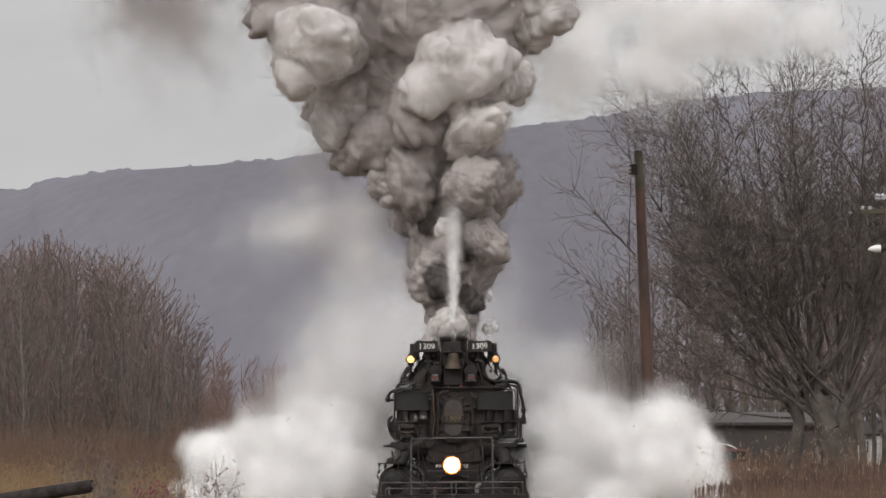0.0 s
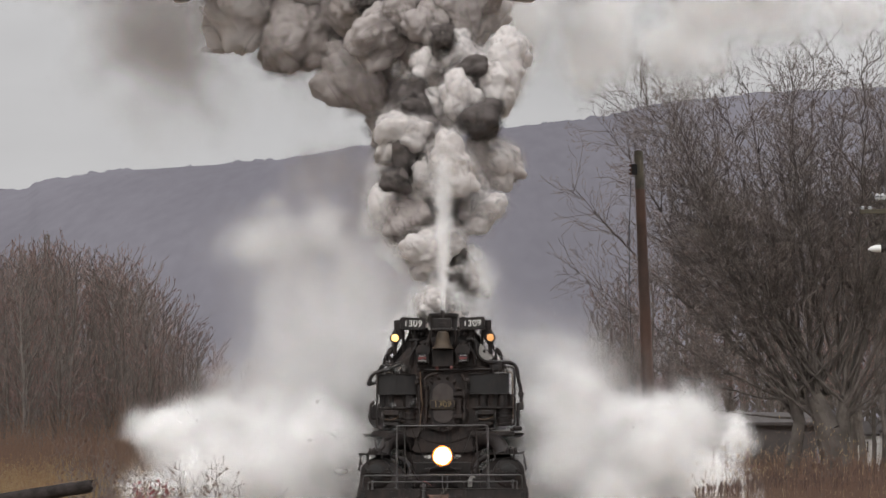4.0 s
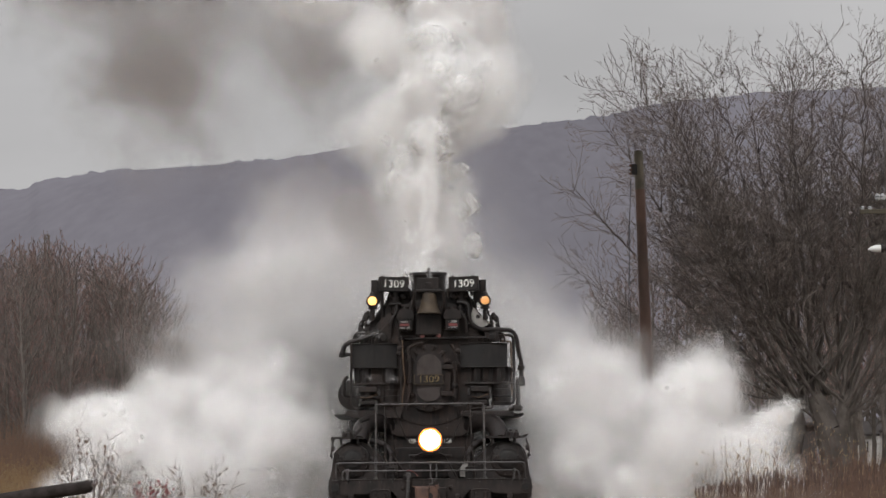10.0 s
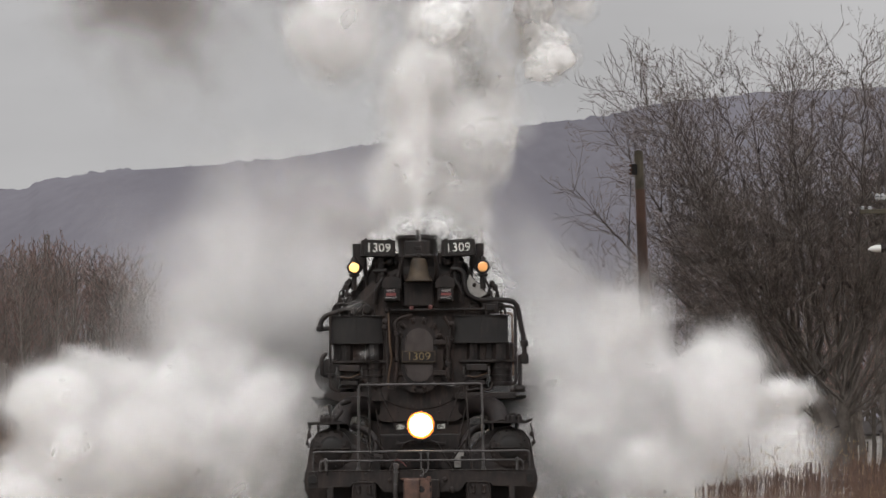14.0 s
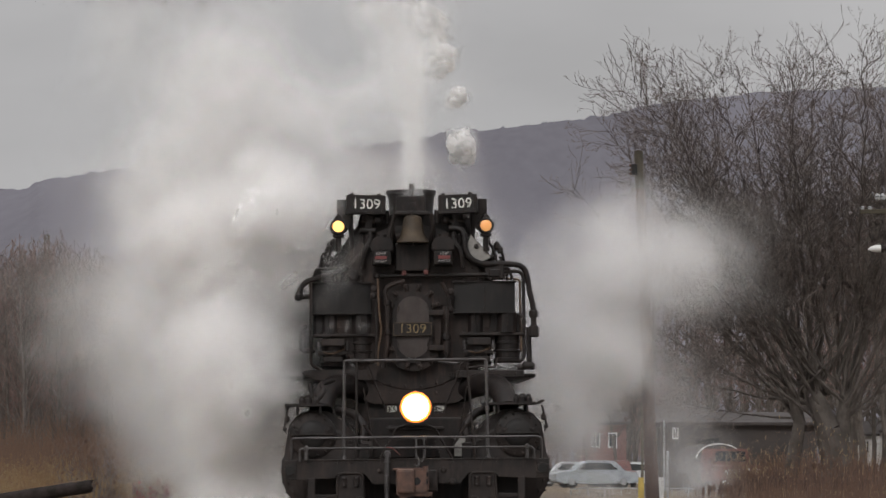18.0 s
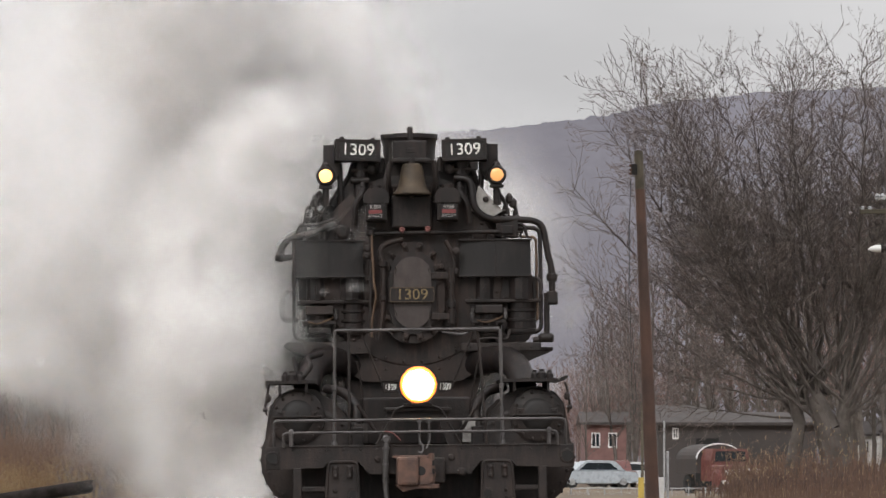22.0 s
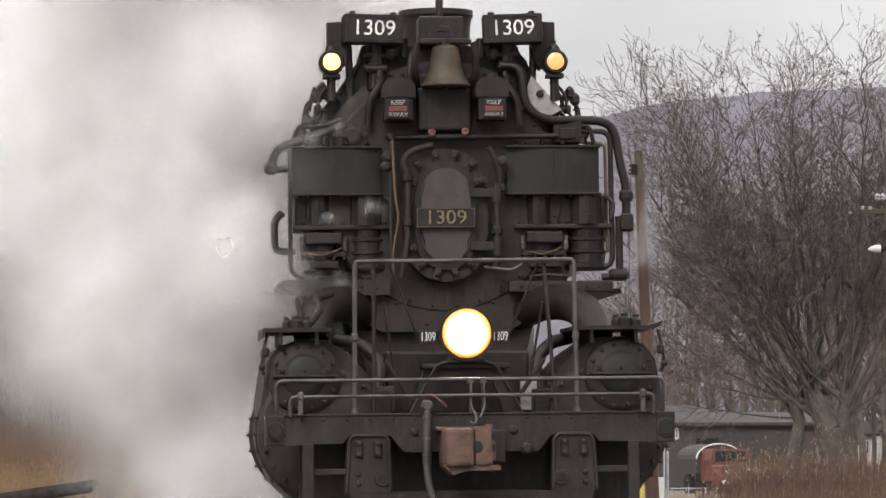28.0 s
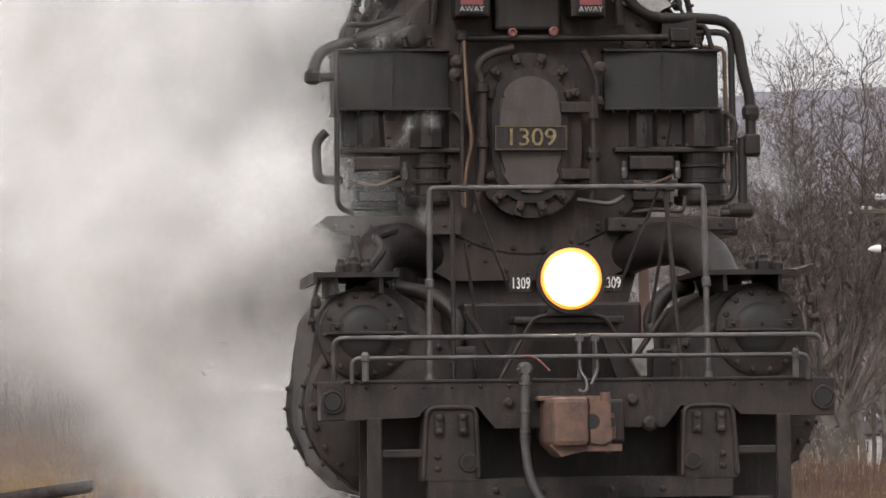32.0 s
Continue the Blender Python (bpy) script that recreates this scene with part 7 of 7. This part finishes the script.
PUFFS = {
    "dark": [billow_mesh(3 + 10 * i, DARKSMOKE, 5, 1.0, 70, 0.34, 0.35, 0.05, 1.12) for i in range(5)],
    "soot": [billow_mesh(13 + 10 * i, SOOT, 4, 0.9, 60, 0.4, 0.4, 0.05, 0.95) for i in range(5)],
    "smoke": [billow_mesh(5 + 10 * i, SMOKE, 5, 0.9, 80, 0.38, 0.35, 0.15, 1.06) for i in range(5)],
    "white": [billow_mesh(7 + 10 * i, STEAM, 4, 0.55, 110, 0.5, 0.32, 0.3, 0.86) for i in range(5)],
    "jetting": [billow_mesh(11 + 10 * i, STEAM, 4, 0.8, 44, 0.4, 0.35, 0.35, 0.9) for i in range(5)],
    "steam": [mist_mesh(9 + 10 * i, STEAM, 190, 0.2, 0.25, 0.4, 0.3) for i in range(5)],
    "grey": [mist_mesh(2 + 10 * i, GREYSTEAM, 110, 0.28, 0.2, 0.46, 0.5) for i in range(5)],
    "mist": [mist_mesh(4 + 10 * i, MIST, 100) for i in range(5)],
    "haze": [mist_mesh(15 + 10 * i, HAZE, 100) for i in range(5)],
    "fog": [mist_mesh(6 + 10 * i, MIST, 84, 0.36, 0.3, 0.52) for i in range(5)],
    "wisp": [mist_mesh(8 + 10 * i, WISP, 80) for i in range(5)],
    "leak": [mist_mesh(1 + 10 * i, LEAK, 90) for i in range(5)],
}
DRIFTS = []      # (object, rows) keyed in motions()
STEP = 1.0
TIMES = [STEP * i for i in range(int(32 / STEP) + 1)]


def puff(parent, kind, r, path, rnd, squash=1.0, roll=6.0):
    """One puff of radius r; path(t) gives its place at t seconds. It rolls slowly as it goes."""
    ob = new("puff", PUFFS[kind][rnd.randrange(5)])
    ob.parent = parent
    ob["kind"] = "stuff"
    pull = (0.6, 1.6) if kind in ("mist", "wisp", "haze", "leak") else (0.78, 1.28)
    ob.scale = (r * rnd.uniform(*pull), r * rnd.uniform(*pull), r * squash * rnd.uniform(*pull))
    a0, b0, c0 = rnd.uniform(0, 360), rnd.uniform(0, 360), rnd.uniform(0, 360)
    wa, wc = rnd.uniform(-roll, roll), rnd.uniform(-roll, roll)
    DRIFTS.append((ob, [(t, pose(*path(t), a0 + wa * t, b0, c0 + wc * t)) for t in TIMES]))
    return ob


def in_loco(t, a, b, h):
    """A place given in the locomotive's space, in the world at t seconds."""
    return loco_pose(t) @ Vector((a, b, h))


def ease(t, t0, t1):
    k = min(1.0, max(0.0, (t - t0) / (t1 - t0)))
    return k * k * (3 - 2 * k)


def emit(parent, kind, r, te, rnd, rise=2.4, spread=1.0, lean=-0.3, src=None, hide=(0.0, 2.9)):
    """A puff that waits inside the boiler, leaves the stack at te and climbs away."""
    ang, rad = rnd.uniform(0, 6.28), rnd.random() ** 0.6 * spread
    dx, dy = math.cos(ang) * rad, math.sin(ang) * rad * 0.7
    src = src or (0.0, 2.55 + max(0.0, r - 0.5) * 1.6, 4.2)
    b_in = rnd.uniform(4.0, 9.5)

    def path(t):
        if t <= te - 1.0:
            return in_loco(t, hide[0], b_in, hide[1])
        if t <= te:
            k = ease(t, te - 1.0, te)
            return in_loco(t, hide[0] + (src[0] - hide[0]) * k, b_in + (src[1] + 0.2 - b_in) * k, hide[1] + (src[2] - 0.9 - hide[1]) * k)
        s = t - te
        o = in_loco(te, *src)
        h = rise * 2.8 * (1 - math.exp(-s / 2.8)) + 0.75 * s - 0.9 * math.exp(-s * 2)
        w = 1 - math.exp(-max(0.0, h) / 3.2)
        fx, fy, _ = in_loco(t, *src) - o
        drag = 0.75 * math.exp(-s / 6.0)
        return (o.x + fx * drag + dx * w * 1.6 + lean * h * 0.5 * w, o.y + fy * drag + dy * w * 1.6, o.z + h)
    return puff(parent, kind, r, path, rnd, rnd.uniform(0.9, 1.15), 14)


def build_stack_smoke():
    rnd = random.Random(77)
    dark = thing("coal_smoke_plume", "dark grey-brown billowing coal smoke above the stack", "smoke")
    # the great dark head of smoke, already aloft when the clip begins: (across, up) from the stack
    head = [(-0.3, 2.6, 0.75), (0.35, 3.1, 0.7), (-0.9, 3.4, 0.85), (-0.2, 3.9, 0.9), (-1.6, 4.3, 1.0), (-0.6, 4.8, 1.05), (0.5, 4.4, 0.85), (-2.3, 5.2, 1.15), (-1.2, 5.7, 1.15), (0.1, 5.8, 1.1), (1.0, 5.5, 0.8), (-2.9, 6.2, 1.3),
            (-1.8, 6.8, 1.35), (-0.5, 7.0, 1.3), (0.9, 6.8, 1.1), (-3.2, 7.4, 1.5), (1.8, 7.2, 0.9), (-2.0, 8.2, 1.6), (0.0, 8.3, 1.5), (2.0, 8.4, 1.4), (-3.6, 8.8, 1.7)]
    for a, h, r in head:
        b = 3.2 + rnd.uniform(-0.6, 1.2)
        o = in_loco(0.0, a, b, 4.37 + h)
        v = 1.9 - 0.06 * h

        def path(t, o=o, a=a, v=v):
            return (o.x + (-0.14 + 0.17 * a) * t, o.y - 0.6 * t, o.z + (0.26 + 0.10 * v) * t + 0.5 * max(0.0, t - 3.5))
        puff(dark, "dark" if a < 0.6 and rnd.random() < 0.75 else "smoke", r * 1.12, path, rnd, 1.0, 12)
    te = -4.2
    while te < -0.2:
        emit(dark, "dark" if rnd.random() < 0.6 else "smoke", rnd.uniform(0.9, 1.2), te, rnd, 2.1, 1.1, -0.5)
        te += 0.27
    te = -2.4
    while te < 4.6:
        pick = rnd.random()
        emit(dark, "soot" if pick < 0.68 and te < 3.6 else "dark" if pick < 0.85 and te < 4.2 else "smoke", rnd.uniform(0.4, 0.58), te, rnd, 2.3, 1.15, -0.12)
        te += 0.13
    te = -1.4
    while te < 3.6:
        emit(dark, "dark" if te < 1.6 else "smoke", rnd.uniform(0.58, 0.74), te, rnd, 2.2, 1.5, -0.3)
        emit(dark, "smoke" if te > 1.0 else "dark", rnd.uniform(0.55, 0.7), te + 0.12, rnd, 2.1, 1.3, 0.05)
        te += 0.3
    # pale sheet of older steam that hangs off to one side
    for i in range(30):
        a = 0.6 + 7.8 * rnd.random()
        o = in_loco(0.0, a, rnd.uniform(6, 14), 9.7 + 0.12 * a + rnd.uniform(0.0, 3.0))

        def path(t, o=o):
            return (o.x + 0.12 * t, o.y - 0.6 * t, o.z + 0.06 * t + 0.55 * max(0.0, t - 6.5))
        puff(dark, "fog", rnd.uniform(0.9, 1.5), path, rnd, 0.75, 5)
    for i in range(16):
        a, h = rnd.uniform(-4.6, -1.6) if i % 2 else rnd.uniform(-3.4, -0.9), rnd.uniform(-1.3, 1.3)
        b, ph = rnd.uniform(7, 13), rnd.uniform(0, 6.28)

        def path(t, a=a, h=h, b=b, ph=ph):
            return tuple(in_loco(t, (a + 0.05 * t) * (1 - 0.6 * ease(t, 13.0, 18.0)) + 0.2 * math.sin(0.5 * t + ph), b, 7.2 + h - 0.25 * min(t, 14.0)))
        puff(dark, ("haze", "mist", "haze", "wisp")[i % 4], rnd.uniform(0.6, 1.2), path, rnd, 1.1, 7)
    for i in range(22):
        o = in_loco(0.0, rnd.uniform(-9.5, -3.0), rnd.uniform(8, 16), 4.4 + rnd.uniform(8.0, 13.0))

        def path(t, o=o):
            return (o.x + 0.05 * t, o.y - 1.0 * t, o.z - 0.32 * t if t < 9 else o.z - 2.9 + 0.3 * (t - 9))
        puff(dark, "haze", rnd.uniform(1.6, 2.7), path, rnd, 0.8, 5)
    white = thing("steam_plume", "tall white and pale grey exhaust plume above the stack", "smoke")
    te = 2.6
    while te < 20.5:
        kind = rnd.choice(("white", "smoke", "steam")) if te < 4.5 else rnd.choice(("white", "steam", "steam")) if te < 8.5 else rnd.choice(("steam", "grey", "steam", "white")) if te < 14.0 else rnd.choice(("mist", "grey"))
        emit(white, kind, rnd.uniform(0.46, 0.6), te, rnd, 2.3, 0.45, -0.05)
        emit(white, kind, rnd.uniform(0.9, 1.1), te + 0.1, rnd, 2.0, 1.2, -0.1)
        if te < 14.0:
            emit(white, rnd.choice(("steam", "white", "steam") if te < 8.0 else ("steam", "grey")), rnd.uniform(1.0, 1.3), te + 0.2, rnd, 2.0, 1.8, -0.02)
        te += 0.36 if te < 14 else 0.45
    te2 = 3.0
    while te2 < 16.0:
        emit(white, rnd.choice(("steam", "grey")), rnd.uniform(0.36, 0.5), te2, rnd, 2.1, 0.35, 0.08)
        te2 += 0.3
    while te < 25.0:
        emit(white, "wisp", rnd.uniform(0.45, 0.7), te, rnd, 2.4, 0.6, -0.05)
        te += 0.7
    # bright steam from the pops beside the stack
    pops = thing("safety_valve_steam", "bright white steam jet from the safety valve", "steam")
    te = -1.6
    while te < 17.5:
        big = 10.4 < te < 15.2
        emit(pops, "jetting" if not big or rnd.random() < 0.4 else "steam", rnd.uniform(0.24, 0.34) if not big else rnd.uniform(0.42, 0.68), te, rnd, 1.3 if not big else 1.5, 0.15 if not big else 0.6, -0.75 if not big else 0.75, (0.74, 4.6, 4.3), (0.4, 3.0))
        te += 0.3 if not big else 0.17


def build_side_steam():
    """Steam blown from the cylinder cocks on either side, and the cloud that hangs behind the engine."""
    rnd = random.Random(31)
    left = thing("cylinder_steam", "dense white steam blown low from the cylinder cocks", "steam")
    right = thing("cylinder_steam", "dense white steam blown low from the cylinder cocks", "steam")
    for s, parent in ((-1, left), (1, right)):
        for i in range(34):
            k = (i + 0.5) / 34
            out = 1.9 + (3.9 if s < 0 else 3.5) * k ** 0.9
            h = rnd.uniform(0.0, 2.5 if k > 0.35 else 2.9)
            b = rnd.uniform(1.6, 5.5)
            r = rnd.uniform(0.62, 1.0) * (1.05 - 0.15 * k)
            ph = rnd.uniform(0, 6.28)
            leave = rnd.uniform(15.2, 17.3)
            if s > 0:
                def path(t, out=out, h=h, b=b, ph=ph, leave=leave):
                    p = in_loco(min(t, leave), out - 0.33 * (out - 1.9) * ease(t, 13.5, 17.0) + 0.15 * math.sin(0.9 * t + ph), b, h + 0.7 * ease(t, 13.5, 17.0) + 0.15 * math.sin(0.7 * t + ph * 2))
                    if t > leave:
                        q = t - leave
                        p = p + Vector((-1.75 * q, 1.6 * q, 0.25 * q))
                    return tuple(p)
                kind = "steam"
            else:
                h1 = rnd.uniform(-0.2, 4.4)
                a1 = -rnd.uniform(1.3, 2.1 + 0.1 * h1)
                h2, b2 = rnd.uniform(0.3, 4.6), rnd.uniform(2.3, 6.5)
                a2 = -rnd.uniform(1.0, 1.05 + 0.45 * h2)
                if i % 3 == 0:
                    a2, h2, b2 = -rnd.uniform(0.0, 0.6), rnd.uniform(1.2, 2.6), rnd.uniform(7.0, 11.0)

                def path(t, out=out, h=h, b=b, ph=ph, a1=a1, h1=h1, a2=a2, h2=h2, b2=b2):
                    k1, k2 = ease(t, 14.0, 18.5), ease(t, 20.0, 28.0)
                    a = -out * (1 - k1) + a1 * k1
                    z = h * (1 - k1) + h1 * k1
                    a, z, bb = a + (a2 - a) * k2, z + (h2 - z) * k2, b + (b2 - b) * k2
                    return tuple(in_loco(t, a + 0.12 * math.sin(0.9 * t + ph), bb, z + 0.15 * math.sin(0.7 * t + ph * 2)))
                kind = "steam"
            if i % 3:
                kind, r = "grey", r * 1.25
            puff(parent, kind, r, path, rnd, rnd.uniform(0.85, 1.05), 9)
    # the smooth bank that closes up along the one flank and stands there
    for i in range(84):
        a1, h1, b1 = -rnd.uniform(0.5, 2.8), rnd.uniform(0.8, 4.0), rnd.uniform(8, 15)
        h2, b2 = 0.2 + 6.6 * rnd.random() ** 0.85, rnd.uniform(2.7, 5.0)
        across, r = rnd.random() ** 0.8, rnd.uniform(0.85, 1.3)
        ph, t0 = rnd.uniform(0, 6.28), rnd.uniform(13.5, 16.5)

        def path(t, a1=a1, h1=h1, b1=b1, h2=h2, b2=b2, ph=ph, t0=t0, across=across, r=r):
            k, late = ease(t, t0, t0 + 5.0), ease(t, 21.0, 27.0)
            edge = 2.8 + late * (-0.75 + 0.75 * min(1.7, max(0.0, h2 - 0.4))) + 0.25 * max(0.0, h2 - 2.5)
            inner = 1.3 if h2 < 4.0 else 0.6
            a2 = -inner - max(0.2, edge - (0.6 + 0.35 * late) * r - inner) * across
            return tuple(in_loco(t, a1 + (a2 - a1) * k + 0.12 * math.sin(0.7 * t + ph), b1 + (b2 - b1) * k, h1 + (h2 - h1) * k + 0.15 * math.sin(0.6 * t + 2 * ph)))
        puff(left, "fog", r, path, rnd, 1.0, 6)
    # thin drifting remnants on the one side
    thin = thing("drifting_steam", "thin grey wisps of steam drifting off", "steam")
    for i in range(22):
        a0, h0, b0 = rnd.uniform(1.4, 3.6), rnd.uniform(0.6, 4.3), rnd.uniform(3, 8)
        ph = rnd.uniform(0, 6.28)
        t1 = rnd.uniform(17.6, 20.6)

        def path(t, a0=a0, h0=h0, b0=b0, ph=ph, t1=t1):
            k = ease(t, 12.5, 16.0)
            p = in_loco(min(t, t1), 1.0 + (a0 - 1.0) * k, 6 + (b0 - 6) * k, 2.2 + (h0 - 2.2) * k + 0.2 * math.sin(t * 0.6 + ph))
            if t > t1:
                p = p + Vector((-1.0 * (t - t1), 1.4 * (t - t1), 0.3 * (t - t1)))
            return tuple(p)
        puff(thin, "mist" if i % 8 == 0 else "wisp", rnd.uniform(0.7, 1.2), path, rnd, 1.0, 9)
    cloud = thing("trailing_steam", "pale grey cloud of steam hanging behind the locomotive", "steam")
    for i in range(46):
        a0, b0 = rnd.uniform(-3.7, 0.8), rnd.uniform(7, 18)
        h0 = rnd.uniform(0.5, 3.0) + max(0.0, 3.4 - 0.55 * abs(a0 + 2.2)) * rnd.random()
        if i >= 28:
            a0 = rnd.uniform(1.2, 4.6)
            h0 = rnd.uniform(0.3, 4.4 - 0.65 * (a0 - 1.2))
        ph, r = rnd.uniform(0, 6.28), rnd.uniform(1.1, 1.75)

        def path(t, a0=a0, b0=b0, h0=h0, ph=ph, i=i):
            k1, k2 = (ease(t, 15.0, 21.0) if a0 < 0 else ease(t, 14.5, 18.8)), ease(t, 21.0, 27.0)
            a = a0 if a0 < 0 else a0 * (1 - k1) - 2.6 * k1
            a = a * (1 - 0.35 * k2)
            h = h0 + 0.8 * k1 + (0.7 if a < -1.5 else -0.4) * k2
            a = a + (max(a, -0.9 - 0.3 * h) - a) * k2
            return tuple(in_loco(t, a + 0.25 * math.sin(0.5 * t + ph), b0, h + 0.2 * math.sin(0.45 * t + 2 * ph)))
        puff(cloud, "wisp" if i % 3 else "mist", r * (1.25 if i % 3 else 1.1), path, rnd, 1.0, 6)
    veil = thing("drifting_haze", "wide thin haze of steam across the view behind the train", "steam")
    for i in range(16):
        a0, h0, b0, r = rnd.uniform(-7.0, 1.5), rnd.uniform(2.0, 8.5), rnd.uniform(14, 30), rnd.uniform(1.6, 2.8)
        ph = rnd.uniform(0, 6.28)

        def path(t, a0=a0, h0=h0, b0=b0, ph=ph):
            k = ease(t, 17.0, 22.0)
            return tuple(in_loco(t, -1.0 + (a0 * 0.7 + 0.2) * (0.25 + 0.75 * k) + 0.4 * math.sin(0.4 * t + ph), b0 * (1 - 0.4 * k), h0 * (0.55 + 0.25 * k) + 0.3 * math.sin(0.4 * t + ph)))
        puff(veil, "mist", r, path, rnd, 1.0, 5)
    # small leaks on the engine
    leak = thing("leaking_steam", "small wisps of steam leaking round the pumps", "steam")
    for a, b, h, r, da in ((-0.6, 1.8, 2.73, 0.10, 0.05), (-0.72, 1.85, 2.72, 0.08, 0.1), (-0.9, 1.82, 2.68, 0.07, 0.1), (-1.0, 1.8, 3.34, 0.12, 0.06), (-0.85, 1.82, 3.36, 0.10, 0.05), (-0.75, 1.8, 2.22, 0.08, 0.08), (-1.25, 1.85, 2.22, 0.09, 0.1), (-1.38, 1.9, 2.22, 0.1, 0.1), (1.62, 2.6, 2.7, 0.2, 0.08), (1.72, 2.7, 2.5, 0.22, 0.08), (1.6, 2.7, 2.35, 0.16, 0.08), (1.5, 2.4, 1.75, 0.14, 0.06)):
        ph = rnd.uniform(0, 6.28)

        def path(t, a=a, b=b, h=h, da=da, ph=ph):
            return tuple(in_loco(t, a + da * math.sin(2.1 * t + ph), b, h + 0.04 * math.sin(3 * t + ph)))
        puff(leak, "leak", r * 1.2, path, rnd, 0.55, 40)


build_stack_smoke()
build_side_steam()
# the thin white jet that stands in the mouth of the stack
def jet_mesh():
    rnd = random.Random(8)
    verts, faces, dens = [], [], []
    for i in range(520):
        z = 2.9 * rnd.random() ** 1.1
        spread = 0.03 + 0.055 * z
        p = Vector((rnd.gauss(0, spread * 0.5), rnd.gauss(0, spread * 0.5), z))
        nn = Vector((rnd.gauss(0, 1), rnd.gauss(0, 1), rnd.gauss(0, 0.4))).normalized()
        u = nn.cross(Vector((0, 0, 1))).normalized()
        w = nn.cross(u)
        size, k = 0.045 + 0.055 * z, len(verts)
        pk = 0.24 * (1 - 0.93 * z / 2.9)
        verts.append(p)
        dens.append(pk)
        for j in range(8):
            a = 6.28319 * j / 8
            verts.append(p + size * (math.cos(a) * u + 2.2 * math.sin(a) * w))
            dens.append(0.0)
        faces += [(k, k + 1 + j, k + 1 + (j + 1) % 8) for j in range(8)]
    me = bpy.data.meshes.new("jet")
    me.from_pydata([tuple(v) for v in verts], [], faces)
    me.attributes.new("flake_alpha", "FLOAT", "POINT").data.foreach_set("value", dens)
    me.materials.append(STEAM)
    return me


jet = new("jet", jet_mesh())
jet.parent = thing("stack_jet", "thin upright white steam jet in the stack", "steam")
jet["kind"] = "stuff"
build_track()
loco = build_locomotive()
wheel_sets = build_wheels(loco)
tender, tender_sets = build_tender()


def tender_pose(t):
    x, y, s = run_at(t)
    a = radians(s)
    by = y + 15.3 * math.cos(a)
    bx = x + 15.3 * math.sin(a)
    far = by + 9
    slope = math.degrees(math.atan2(track_x(min(far, 110)) - bx, 9.0)) if far < 110 else s + 0.8
    return pose(bx, by, rail_z(by), 0, 0, -slope)


def motions():
    times = [r[0] for r in RUN]
    walk(loco, [(t, loco_pose(t)) for t in times])
    walk(tender, [(t, tender_pose(t)) for t in times])
    for sets in (wheel_sets, tender_sets):
        for axle, y, r in sets:
            n = int(58.0 / (r * radians(80))) + 1
            rows = []
            for i in range(n + 1):
                t = 32.0 * i / n
                gone = 80.15 - run_at(t)[1]
                rows.append((t, pose(0, y, r, math.degrees(gone / r) % 360, 0, 0)))
            walk(axle, rows)
    for ob, rows in DRIFTS:
        walk(ob, rows)
    walk(jet, [(t, Matrix.Translation(in_loco(t, 0, 2.2 + 1.2 * ease(t, 19.5, 21.5), 4.3 - 1.1 * ease(t, 13.0, 18.5) - 2.3 * ease(t, 20.0, 24.0)))) for t in TIMES])


motions()
